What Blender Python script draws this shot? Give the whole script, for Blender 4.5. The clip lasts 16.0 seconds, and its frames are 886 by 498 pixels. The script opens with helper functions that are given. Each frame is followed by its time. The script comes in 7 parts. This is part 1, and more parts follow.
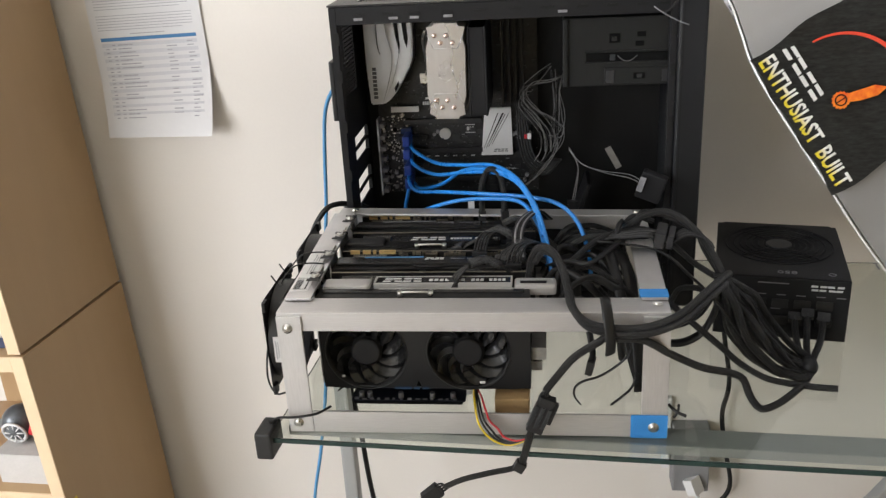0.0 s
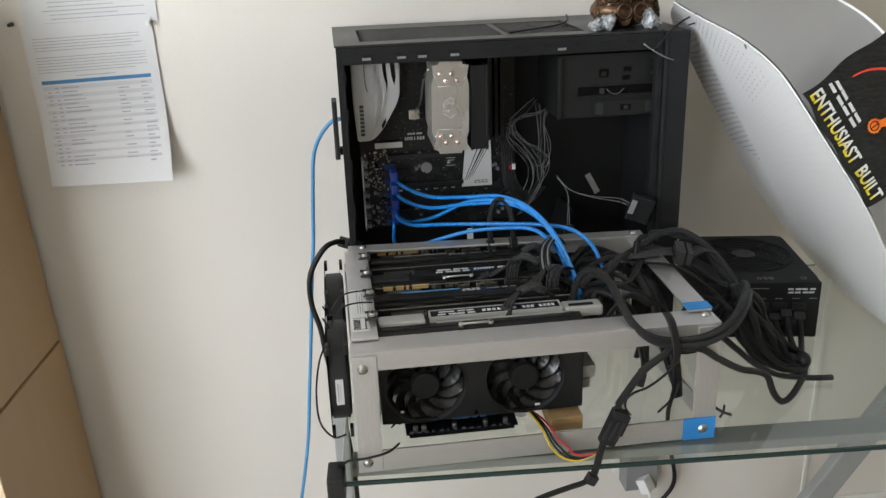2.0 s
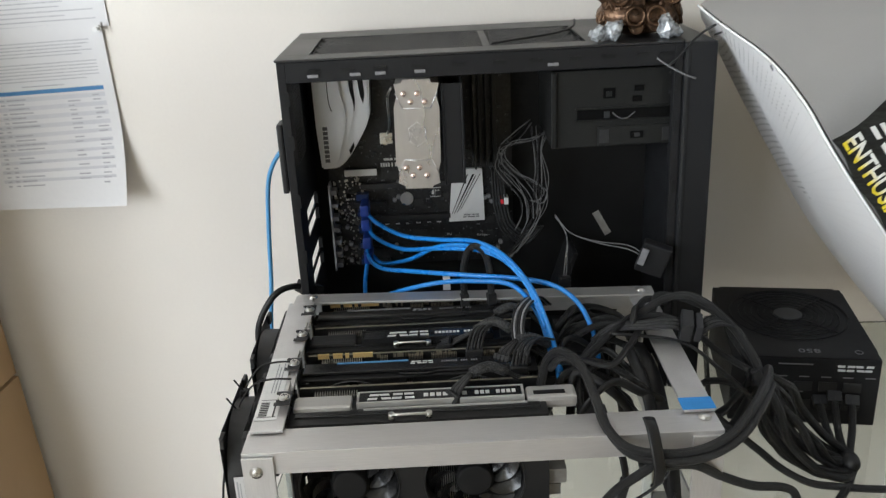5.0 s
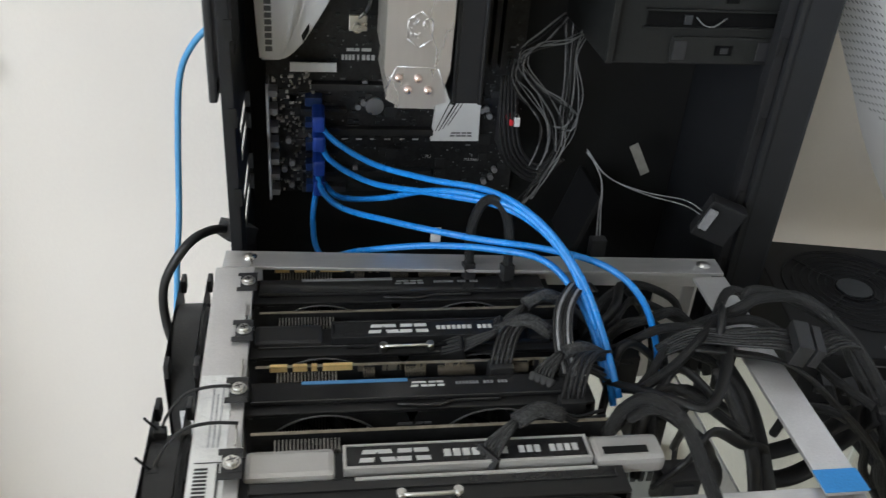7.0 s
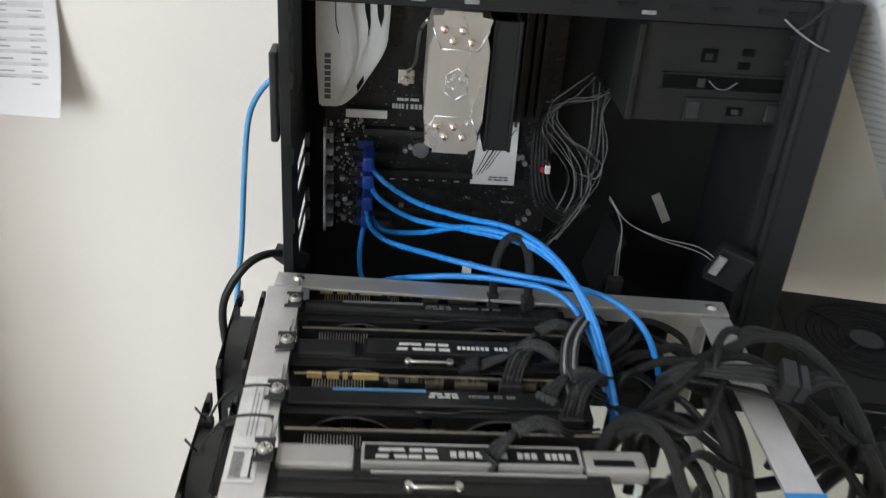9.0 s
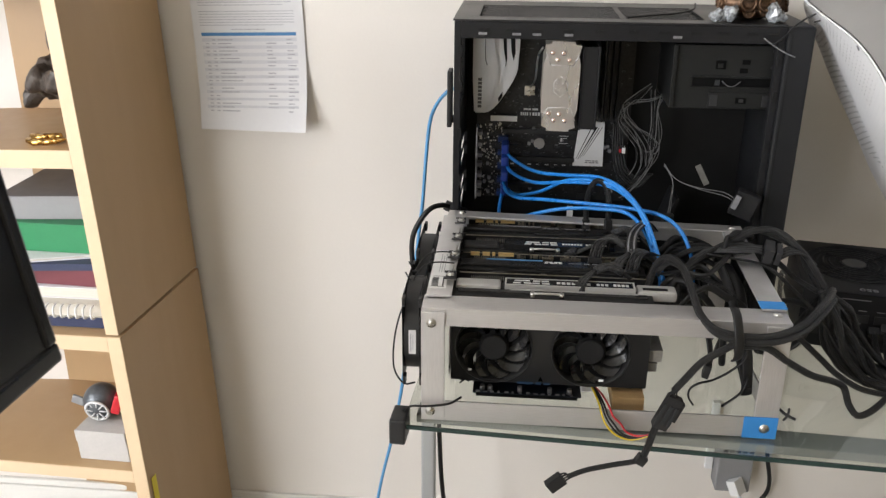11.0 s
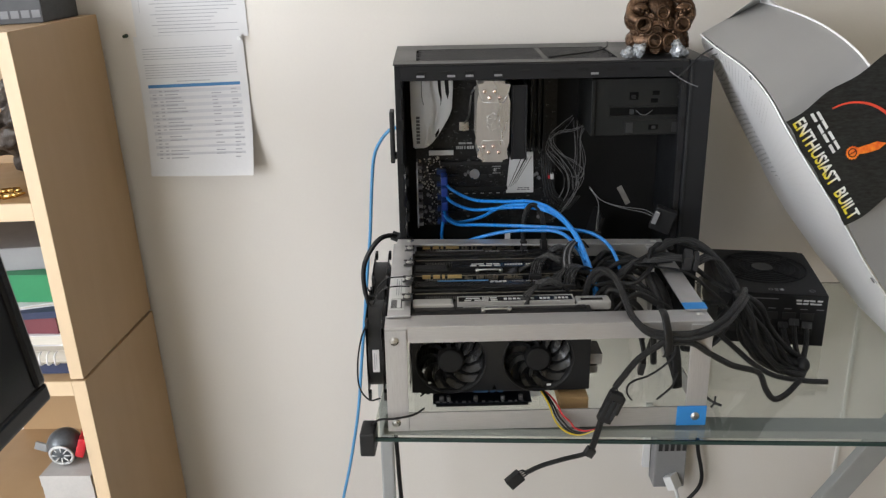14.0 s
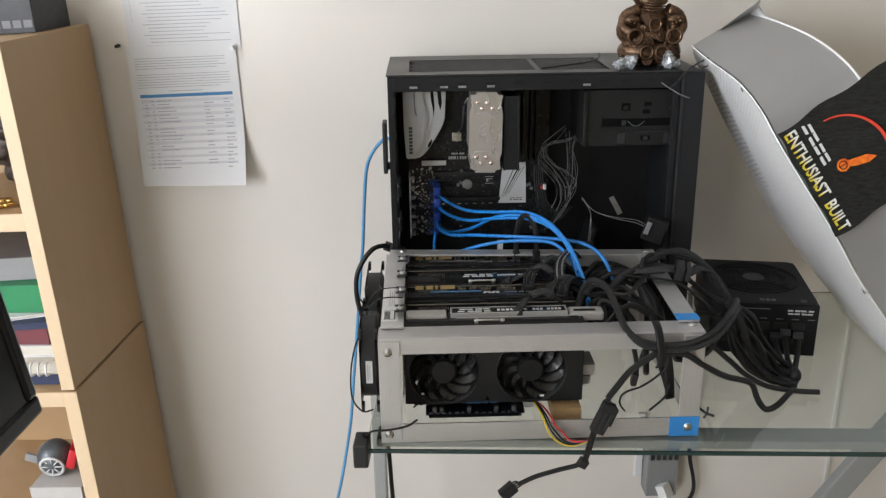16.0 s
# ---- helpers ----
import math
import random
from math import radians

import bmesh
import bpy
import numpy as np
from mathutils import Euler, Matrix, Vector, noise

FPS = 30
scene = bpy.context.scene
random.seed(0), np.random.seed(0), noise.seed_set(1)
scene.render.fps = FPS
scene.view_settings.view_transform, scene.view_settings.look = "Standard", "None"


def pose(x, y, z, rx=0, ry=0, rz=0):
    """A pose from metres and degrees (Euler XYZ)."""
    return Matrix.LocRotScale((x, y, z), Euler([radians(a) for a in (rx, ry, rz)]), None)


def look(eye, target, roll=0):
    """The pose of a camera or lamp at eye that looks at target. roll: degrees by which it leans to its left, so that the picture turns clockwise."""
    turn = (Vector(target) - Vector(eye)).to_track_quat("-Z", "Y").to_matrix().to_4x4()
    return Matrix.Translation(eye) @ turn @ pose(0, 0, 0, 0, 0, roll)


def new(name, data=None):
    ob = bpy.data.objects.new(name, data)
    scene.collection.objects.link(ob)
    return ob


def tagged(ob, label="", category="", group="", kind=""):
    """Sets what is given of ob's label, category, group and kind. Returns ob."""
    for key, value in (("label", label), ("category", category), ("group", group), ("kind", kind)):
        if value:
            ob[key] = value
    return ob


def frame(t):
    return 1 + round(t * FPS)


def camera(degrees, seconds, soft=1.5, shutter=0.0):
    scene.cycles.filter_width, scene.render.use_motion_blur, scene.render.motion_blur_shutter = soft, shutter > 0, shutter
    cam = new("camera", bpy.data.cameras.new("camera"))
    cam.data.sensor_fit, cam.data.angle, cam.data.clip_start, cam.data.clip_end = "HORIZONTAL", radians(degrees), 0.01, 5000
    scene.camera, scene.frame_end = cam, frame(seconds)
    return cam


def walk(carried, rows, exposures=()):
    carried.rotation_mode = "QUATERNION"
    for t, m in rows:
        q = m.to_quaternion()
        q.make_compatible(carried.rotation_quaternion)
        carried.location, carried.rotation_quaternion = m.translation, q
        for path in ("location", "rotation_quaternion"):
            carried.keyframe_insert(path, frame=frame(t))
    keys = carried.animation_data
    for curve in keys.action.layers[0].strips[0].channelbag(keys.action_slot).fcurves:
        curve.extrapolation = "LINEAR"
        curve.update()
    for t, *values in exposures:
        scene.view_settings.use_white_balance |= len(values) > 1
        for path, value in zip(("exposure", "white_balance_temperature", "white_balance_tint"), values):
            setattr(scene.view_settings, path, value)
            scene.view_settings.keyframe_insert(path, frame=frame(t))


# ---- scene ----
cam = camera(53.4, 16.0, 1.3, 0.5)
PATH = [
    (0, (0.291, 0.158, 1.33), (0.05, 1.999, 0.587), -3.3),
    (0.5, (0.251, 0.16, 1.327), (0.026, 1.997, 0.567), -3.2),
    (1, (0.15, 0.165, 1.349), (0.082, 2.001, 0.558), -2.9),
    (1.5, (0.033, 0.147, 1.354), (0.16, 1.999, 0.609), -2.4),
    (2, (-0.005, 0.135, 1.36), (0.216, 1.993, 0.654), -2.0),
    (2.5, (-0.01, 0.137, 1.358), (0.238, 2.01, 0.702), -1.8),
    (3, (-0.01, 0.139, 1.359), (0.236, 2.018, 0.72), -2.0),
    (3.5, (-0.013, 0.143, 1.356), (0.222, 2.026, 0.725), -2.0),
    (4, (0.012, 0.169, 1.354), (0.215, 2.054, 0.717), -2.1),
    (4.5, (0.129, 0.268, 1.364), (0.174, 2.147, 0.681), -3.2),
    (4.7, (0.178, 0.301, 1.36), (0.178, 2.177, 0.668), -2.9),
    (6.8, (0.104, 0.644, 1.335), (0.28, 2.337, 0.286), 2.2),
    (7, (0.07, 0.679, 1.324), (0.366, 2.355, 0.275), 4.5),
    (7.5, (0.047, 0.681, 1.328), (0.364, 2.343, 0.26), 5.6),
    (8, (0.044, 0.676, 1.339), (0.36, 2.333, 0.265), 7.0),
    (8.5, (0.057, 0.667, 1.356), (0.328, 2.358, 0.323), 6.5),
    (9, (0.099, 0.598, 1.357), (0.23, 2.343, 0.388), 4.4),
    (9.5, (0.215, 0.438, 1.329), (0.121, 2.206, 0.398), 0.9),
    (10, (0.238, 0.312, 1.357), (0.041, 2.071, 0.425), 0.5),
    (10.2, (0.205, 0.257, 1.352), (0.006, 2.042, 0.47), 0.6),
    (12.3, (0.06, -0.039, 1.398), (0.047, 1.838, 0.706), -0.7),
    (12.5, (0.065, -0.039, 1.395), (0.065, 1.843, 0.717), -0.8),
    (13, (0.063, -0.042, 1.392), (0.089, 1.843, 0.727), -0.9),
    (13.5, (0.062, -0.04, 1.391), (0.09, 1.846, 0.725), -1.2),
    (14, (0.057, -0.029, 1.394), (0.079, 1.852, 0.715), -1.0),
    (14.5, (0.049, -0.029, 1.397), (0.076, 1.851, 0.716), -0.9),
    (15, (0.049, -0.03, 1.397), (0.071, 1.85, 0.717), -0.8),
    (15.5, (0.052, -0.027, 1.396), (0.082, 1.857, 0.725), -0.8),
    (16, (0.054, -0.028, 1.4), (0.097, 1.858, 0.735), -0.8),
]
EXPO = ((0.0, 0.13, 6625, 15), (0.8, 0.11, 6575, 14), (1.5, -0.01, 6425, 12), (3.5, -0.07, 6325, 11), (4.5, 0.0, 6325, 11), (7.0, 0.13, 6175, 11), (8.5, 0.16, 6175, 11), (9.5, 0.18, 6475, 14), (10.0, 0.23, 6725, 16), (12.5, -0.1, 6425, 14), (16.0, -0.1, 6425, 14))
walk(cam, [(t, look(eye, target, roll)) for t, eye, target, roll in PATH], EXPO)

# ---- world and light ----
world = bpy.data.worlds.new("world")
scene.world = world
world.use_nodes = True
wn = world.node_tree
sky = wn.nodes.new("ShaderNodeTexSky")
sky.sky_type, sky.sun_disc = "NISHITA", False
sky.sun_elevation, sky.sun_rotation = radians(38), radians(200)
wn.nodes["Background"].inputs[1].default_value = 0.12
wn.links.new(sky.outputs[0], wn.nodes["Background"].inputs[0])


def window_light(name, x, y, z, w, h, target, watts, colour):
    data = bpy.data.lights.new(name, "AREA")
    data.shape, data.size, data.size_y, data.energy, data.color = "RECTANGLE", w, h, watts, colour
    ob = new(name, data)
    ob.matrix_world = look((x, y, z), target)
    return ob


window_light("window_daylight", -1.80, -1.36, 1.15, 1.3, 1.6, (-0.75, 1.0, 0.80), 52, (0.92, 0.97, 1.0))
# extra light added from the west side to lift the white cover
window_light("added_side_light", -2.46, -0.35, 1.7, 1.3, 1.2, (0.3, 1.1, 0.9), 55, (0.90, 0.96, 1.0))


# ---- materials ----
def mat(name, colour, rough=0.5, metal=0.0, vary=0.12, scale=30.0, bump=0.0, bscale=200.0, stretch=(1, 1, 1), tint=None, coat=0.0, rand=0.0, spec=0.5, gain=1.0):
    m = bpy.data.materials.new(name)
    m.use_nodes = True
    n, l = m.node_tree.nodes, m.node_tree.links
    b = n["Principled BSDF"]
    b.inputs["Roughness"].default_value, b.inputs["Metallic"].default_value = rough, metal
    b.inputs["Coat Weight"].default_value, b.inputs["Specular IOR Level"].default_value = coat, spec
    tc, mp = n.new("ShaderNodeTexCoord"), n.new("ShaderNodeMapping")
    mp.inputs["Scale"].default_value = stretch
    l.new(tc.outputs["Object"], mp.inputs["Vector"])
    big, fine = n.new("ShaderNodeTexNoise"), n.new("ShaderNodeTexNoise")
    big.inputs["Scale"].default_value, big.inputs["Detail"].default_value = scale, 5
    fine.inputs["Scale"].default_value, fine.inputs["Detail"].default_value = bscale, 3
    l.new(mp.outputs[0], big.inputs["Vector"]), l.new(mp.outputs[0], fine.inputs["Vector"])
    mix = n.new("ShaderNodeMix")
    mix.data_type = "RGBA"
    c2 = tint or tuple(max(0.0, c * (1 - 2.2 * vary)) for c in colour)
    c1 = tuple(min(1.0, c * (1 + vary)) for c in colour)
    mix.inputs["A"].default_value, mix.inputs["B"].default_value = (*c1, 1), (*c2, 1)
    add = n.new("ShaderNodeMath")
    add.operation = "MULTIPLY_ADD"
    add.inputs[1].default_value, add.inputs[2].default_value = 0.45, 0.0
    l.new(fine.outputs["Fac"], add.inputs[0])
    ramp = n.new("ShaderNodeMath")
    ramp.operation = "MULTIPLY_ADD"
    ramp.inputs[1].default_value = 0.7
    l.new(big.outputs["Fac"], ramp.inputs[0]), l.new(add.outputs[0], ramp.inputs[2])
    last = ramp
    if rand:
        info, rm = n.new("ShaderNodeObjectInfo"), n.new("ShaderNodeMath")
        rm.operation = "MULTIPLY_ADD"
        rm.inputs[1].default_value = rand
        l.new(info.outputs["Random"], rm.inputs[0]), l.new(ramp.outputs[0], rm.inputs[2])
        last = rm
    sub = n.new("ShaderNodeMath")
    sub.operation, sub.use_clamp = "SUBTRACT", True
    sub.inputs[1].default_value = 0.25
    if gain != 1.0:
        sub.operation = "MULTIPLY_ADD"
        sub.inputs[1].default_value, sub.inputs[2].default_value = gain, 0.5 - 0.575 * gain
    l.new(last.outputs[0], sub.inputs[0]), l.new(sub.outputs[0], mix.inputs["Factor"])
    l.new(mix.outputs["Result"], b.inputs["Base Color"])
    rr = n.new("ShaderNodeMapRange")
    rr.inputs["To Min"].default_value, rr.inputs["To Max"].default_value = max(0.02, rough - 0.08), min(1.0, rough + 0.1)
    l.new(big.outputs["Fac"], rr.inputs["Value"]), l.new(rr.outputs[0], b.inputs["Roughness"])
    if bump:
        bp = n.new("ShaderNodeBump")
        bp.inputs["Strength"].default_value, bp.inputs["Distance"].default_value = bump, 0.002
        l.new(fine.outputs["Fac"], bp.inputs["Height"]), l.new(bp.outputs[0], b.inputs["Normal"])
    return m


def glass_mat(name, colour, rough=0.0):
    m = bpy.data.materials.new(name)
    m.use_nodes = True
    b = m.node_tree.nodes["Principled BSDF"]
    b.inputs["Base Color"].default_value = (*colour, 1)
    b.inputs["Transmission Weight"].default_value, b.inputs["Roughness"].default_value, b.inputs["IOR"].default_value = 1.0, rough, 1.45
    return m


def glow_mat(name, colour, strength):
    m = bpy.data.materials.new(name)
    m.use_nodes = True
    b = m.node_tree.nodes["Principled BSDF"]
    b.inputs["Base Color"].default_value = (*colour, 1)
    b.inputs["Emission Color"].default_value, b.inputs["Emission Strength"].default_value = (*colour, 1), strength
    return m


def fade_mat(name, low, high, axis, start, span):
    """Print that runs from one colour to another along an axis of the room."""
    m = mat(name, low, 0.5, vary=0.05, scale=60)
    n, l = m.node_tree.nodes, m.node_tree.links
    geo, dot, mr, mix = n.new("ShaderNodeNewGeometry"), n.new("ShaderNodeVectorMath"), n.new("ShaderNodeMapRange"), n.new("ShaderNodeMix")
    dot.operation, dot.inputs[1].default_value = "DOT_PRODUCT", axis
    mr.inputs["From Min"].default_value, mr.inputs["From Max"].default_value = start, start + span
    mix.data_type = "RGBA"
    mix.inputs["A"].default_value, mix.inputs["B"].default_value = (*low, 1), (*high, 1)
    l.new(geo.outputs["Position"], dot.inputs[0]), l.new(dot.outputs["Value"], mr.inputs["Value"])
    l.new(mr.outputs[0], mix.inputs["Factor"]), l.new(mix.outputs["Result"], n["Principled BSDF"].inputs["Base Color"])
    return m


WALL = mat("cream_wall_paint", (0.75, 0.708, 0.658), 0.75, vary=0.025, scale=3, bump=0.1, bscale=200)
CEIL = mat("white_ceiling_paint", (0.8, 0.79, 0.76), 0.8, vary=0.02, scale=2)
TRIM = mat("white_trim_paint", (0.78, 0.77, 0.73), 0.45, vary=0.04, scale=8)
# floor set paler than its brown so that it bounces more fill light
FLOOR = mat("lightened_bounce_carpet", (0.42, 0.38, 0.325), 0.95, vary=0.15, scale=40, bump=0.8, bscale=700)
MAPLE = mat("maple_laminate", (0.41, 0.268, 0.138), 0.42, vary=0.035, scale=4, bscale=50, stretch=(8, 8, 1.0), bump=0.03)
MAPLE_EDGE = mat("pale_maple_edge", (0.64, 0.48, 0.31), 0.45, vary=0.05, scale=12, bscale=60)
ALU = mat("brushed_aluminium", (0.64, 0.63, 0.635), 0.46, 0.85, vary=0.13, scale=9, bscale=240, stretch=(0.25, 3, 3), bump=0.12)
ALU_POST = mat("brushed_aluminium_upright", (0.66, 0.65, 0.655), 0.46, 0.82, vary=0.13, scale=9, bscale=240, stretch=(3, 3, 0.25), bump=0.12)
STEEL = mat("zinc_steel", (0.66, 0.65, 0.63), 0.28, 1.0, vary=0.08, scale=60)
TABLE_METAL = mat("grey_powder_coat", (0.36, 0.37, 0.37), 0.45, 0.3, vary=0.06, scale=30, bump=0.1, bscale=600)
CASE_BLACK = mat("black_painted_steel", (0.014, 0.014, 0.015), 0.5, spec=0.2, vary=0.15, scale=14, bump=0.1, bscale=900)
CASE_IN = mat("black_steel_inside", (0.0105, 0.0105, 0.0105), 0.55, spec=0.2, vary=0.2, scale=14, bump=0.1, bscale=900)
PLASTIC = mat("black_plastic", (0.019, 0.019, 0.020), 0.42, spec=0.4, vary=0.15, scale=40, bump=0.12, bscale=800)
GLOSS = mat("glossy_black_plastic", (0.018, 0.018, 0.019), 0.22, vary=0.1, scale=30)
BLADE = mat("fan_blade_plastic", (0.013, 0.013, 0.0135), 0.2, spec=0.6, vary=0.1, scale=30)
RING = mat("satin_ring_plastic", (0.014, 0.014, 0.015), 0.3, vary=0.1, scale=60)
SHROUD = mat("black_shroud_plastic", (0.016, 0.016, 0.0165), 0.38, spec=0.35, vary=0.15, scale=40, bump=0.05, bscale=800)
INK_NAVY = mat("navy_print", (0.015, 0.05, 0.11), 0.6, vary=0.1, scale=60)
SOCKET_BLUE = mat("navy_socket", (0.007, 0.025, 0.10), 0.4, vary=0.2, scale=90)
# colour of the unseen walls, yellowed to warm the light they bounce
WALL_BOUNCE = mat("warm_bounce_wall", (0.44, 0.385, 0.27), 0.75, vary=0.03, scale=3)
# near black that paints the shade inside the cage openings
OPENING_SHADE = mat("painted_opening_shade", (0.0025, 0.0025, 0.0026), 0.7, spec=0.1, vary=0.1, scale=20)
CAGE = mat("grey_black_steel", (0.0125, 0.013, 0.0125), 0.5, spec=0.25, vary=0.2, scale=20, bump=0.1, bscale=700)
BEZEL = mat("blue_black_plastic", (0.0115, 0.012, 0.0135), 0.42, spec=0.3, vary=0.15, scale=12, bump=0.05, bscale=900)
# paler grey for the fan rings of the three rear cards
RING_PALE = mat("pale_ring_plastic", (0.06, 0.06, 0.062), 0.25, vary=0.3, scale=60)
TOY_GREY = mat("grey_toy_plastic", (0.10, 0.11, 0.12), 0.3, 0.2, vary=0.3, scale=50)
CASE_TOP = mat("satin_black_steel", (0.019, 0.019, 0.020), 0.38, spec=0.5, vary=0.2, scale=14, bump=0.05, bscale=900)
SLEEVE = mat("black_braided_sleeve", (0.0105, 0.0105, 0.011), 0.36, spec=0.5, vary=0.42, scale=650, bump=1.0, bscale=1100, gain=3.5)
CORD = mat("black_pvc_cord", (0.013, 0.013, 0.0135), 0.42, spec=0.35, vary=0.15, scale=50)
HUB = mat("matt_hub_plastic", (0.013, 0.013, 0.0135), 0.6, spec=0.2, vary=0.1, scale=30)
GREY_SLEEVE = mat("worn_grey_sleeve", (0.05, 0.05, 0.051), 0.45, vary=0.42, scale=500, bump=1.0, bscale=1000, gain=4.0)
BLUE = mat("blue_usb_cable", (0.016, 0.21, 0.62), 0.28, vary=0.18, scale=90, bump=0.15, bscale=700)
BLUE_PLUG = mat("blue_usb_plug", (0.008, 0.04, 0.27), 0.4, vary=0.2, scale=90)
LAN = mat("sky_blue_network_cable", (0.08, 0.29, 0.55), 0.4, vary=0.08, scale=60)
PCB = mat("black_circuit_board", (0.017, 0.0175, 0.019), 0.38, spec=0.45, vary=0.4, scale=160, bump=0.12, bscale=420, gain=2.0)
PCB_BLUE = mat("dark_navy_circuit_board", (0.006, 0.009, 0.02), 0.4, vary=0.4, scale=140, bump=0.3, bscale=420)
CHIP = mat("chip_resin", (0.02, 0.02, 0.022), 0.5, vary=0.2, scale=90)
GREY_CHIP = mat("grey_component", (0.26, 0.26, 0.27), 0.45, 0.3, vary=0.3, scale=90)
GOLD = mat("gold_contacts", (0.80, 0.58, 0.26), 0.38, 0.45, vary=0.15, scale=90)
PIN = mat("bronze_grey_pins", (0.30, 0.265, 0.21), 0.4, 0.7, vary=0.3, scale=200)
WIRE_GREY = mat("grey_wire", (0.14, 0.14, 0.143), 0.35, vary=0.25, scale=90)
FIN = mat("heatsink_fins", (0.36, 0.35, 0.33), 0.42, 0.7, vary=0.2, scale=80)
SILVER = mat("silver_shroud", (0.50, 0.49, 0.48), 0.38, 0.35, vary=0.06, scale=30, bump=0.06, bscale=600)
COOLER = mat("nickel_cooler_plate", (0.66, 0.65, 0.67), 0.27, 0.85, vary=0.08, scale=26, stretch=(1, 1, 0.3), bump=0.05)
RIVET = mat("copper_heatpipe_tip", (0.85, 0.68, 0.62), 0.22, 0.9, vary=0.08, scale=60)
WHITE_SHROUD = mat("bright_white_plastic", (0.90, 0.90, 0.91), 0.35, vary=0.03, scale=30)
WHITE_PLASTIC = mat("white_plastic", (0.74, 0.74, 0.74), 0.4, vary=0.04, scale=20)
WHITE_MESH = mat("white_perforated_plastic", (0.94, 0.94, 0.95), 0.35, vary=0.02, scale=9)
GREY_PANEL = mat("grey_satin_plastic", (0.30, 0.30, 0.30), 0.42, vary=0.04, scale=6, bump=0.05, bscale=500)
HOLE = mat("dimpled_white_plastic", (0.88, 0.88, 0.89), 0.6, vary=0.04, scale=60)
HOLE_OPEN = mat("open_hole_grey", (0.45, 0.45, 0.45), 0.7, vary=0.2, scale=60)
FOIL = mat("white_foil_label", (0.80, 0.80, 0.80), 0.35, 0.15, vary=0.06, scale=60, bump=0.6, bscale=140)
PAPER = mat("white_paper", (0.67, 0.665, 0.675), 0.8, vary=0.03, scale=9, bump=0.1, bscale=120)
INK = mat("grey_print", (0.40, 0.40, 0.43), 0.8, vary=0.3, scale=260)
INK_LIGHT = mat("pale_grey_print", (0.57, 0.57, 0.60), 0.8, vary=0.05, scale=60)
INK_BLUE = mat("blue_print", (0.07, 0.21, 0.42), 0.8, vary=0.1, scale=60)
LOGO = mat("light_grey_print", (0.58, 0.58, 0.58), 0.5, vary=0.05, scale=60)
LOGO_DIM = mat("dim_grey_print", (0.16, 0.16, 0.17), 0.5, vary=0.05, scale=60)
TAPE = mat("blue_painters_tape", (0.03, 0.24, 0.62), 0.6, vary=0.12, scale=60, bump=0.3, bscale=500)
BAG = mat("black_printed_bag", (0.022, 0.024, 0.025), 0.35, vary=0.42, scale=90, stretch=(1, 1, 4), gain=2.5)
YELLOW = mat("yellow_print", (0.75, 0.62, 0.03), 0.5, vary=0.05, scale=60)
ORANGE = mat("orange_print", (0.85, 0.22, 0.02), 0.5, vary=0.4, scale=120, tint=(0.70, 0.04, 0.01), gain=2.0)
RED_ORANGE = mat("red_orange_print", (0.72, 0.07, 0.035), 0.5, vary=0.1, scale=60)
RED = mat("red_plastic", (0.55, 0.02, 0.03), 0.4, vary=0.1, scale=60)
YEL_WIRE = mat("yellow_wire", (0.75, 0.55, 0.02), 0.4, vary=0.05, scale=60)
BRONZE = mat("bronze_resin", (0.17, 0.098, 0.058), 0.28, 0.7, vary=0.40, scale=60, bump=0.5, bscale=260, gain=2.2)
CRYSTAL = mat("cloudy_crystal", (0.34, 0.36, 0.38), 0.1, vary=0.35, scale=160, coat=0.6, gain=3.0)
GLASS = glass_mat("table_glass", (0.80, 0.835, 0.78))
GLASS_EDGE = mat("green_glass_edge", (0.02, 0.045, 0.04), 0.15, vary=0.1, scale=30)
WOOD = mat("pine_block", (0.55, 0.36, 0.17), 0.6, vary=0.15, scale=20, stretch=(1, 6, 6), bump=0.2, bscale=90)
SCREEN = mat("dark_screen", (0.012, 0.013, 0.015), 0.25, vary=0.05, scale=4)
OUTLET = mat("grey_outlet_plastic", (0.24, 0.24, 0.245), 0.5, vary=0.06, scale=30)
BARK = mat("dark_resin_sculpture", (0.055, 0.045, 0.038), 0.45, 0.2, vary=0.7, scale=40, bump=1.0, bscale=110)
BRASS = mat("brass", (0.65, 0.42, 0.14), 0.25, 1.0, vary=0.15, scale=70)
PIN_GREEN = mat("dark_green_pin", (0.008, 0.03, 0.012), 0.35, vary=0.1, scale=60)
GREEN = mat("green_cover", (0.012, 0.20, 0.075), 0.45, vary=0.08, scale=20)
MAROON = mat("maroon_cover", (0.15, 0.03, 0.04), 0.5, vary=0.1, scale=20)
NAVY = mat("navy_cover", (0.02, 0.03, 0.08), 0.5, vary=0.1, scale=20)
PAGES = mat("page_edges", (0.58, 0.54, 0.47), 0.85, vary=0.12, scale=20, stretch=(1, 1, 40))
CARTON = mat("grey_white_card", (0.46, 0.44, 0.42), 0.8, vary=0.08, scale=25)
GUNMETAL = mat("gunmetal_plastic", (0.035, 0.038, 0.042), 0.3, 0.3, vary=0.3, scale=60)
LED_GREEN = glow_mat("green_indicator", (0.05, 0.9, 0.1), 3.0)


# ---- mesh helpers ----
def link(name, bm, material, parent=None, label="", smooth=False):
    me = bpy.data.meshes.new(name)
    bm.normal_update()
    bm.to_mesh(me)
    bm.free()
    for m in material if isinstance(material, (list, tuple)) else (material,):
        me.materials.append(m)
    if smooth:
        for p in me.polygons:
            p.use_smooth = True
    ob = new(name, me)
    if parent is not None:
        ob.parent = parent
        ob.matrix_parent_inverse = world_of(parent).inverted()
    if label:
        ob["label"] = label
    return ob


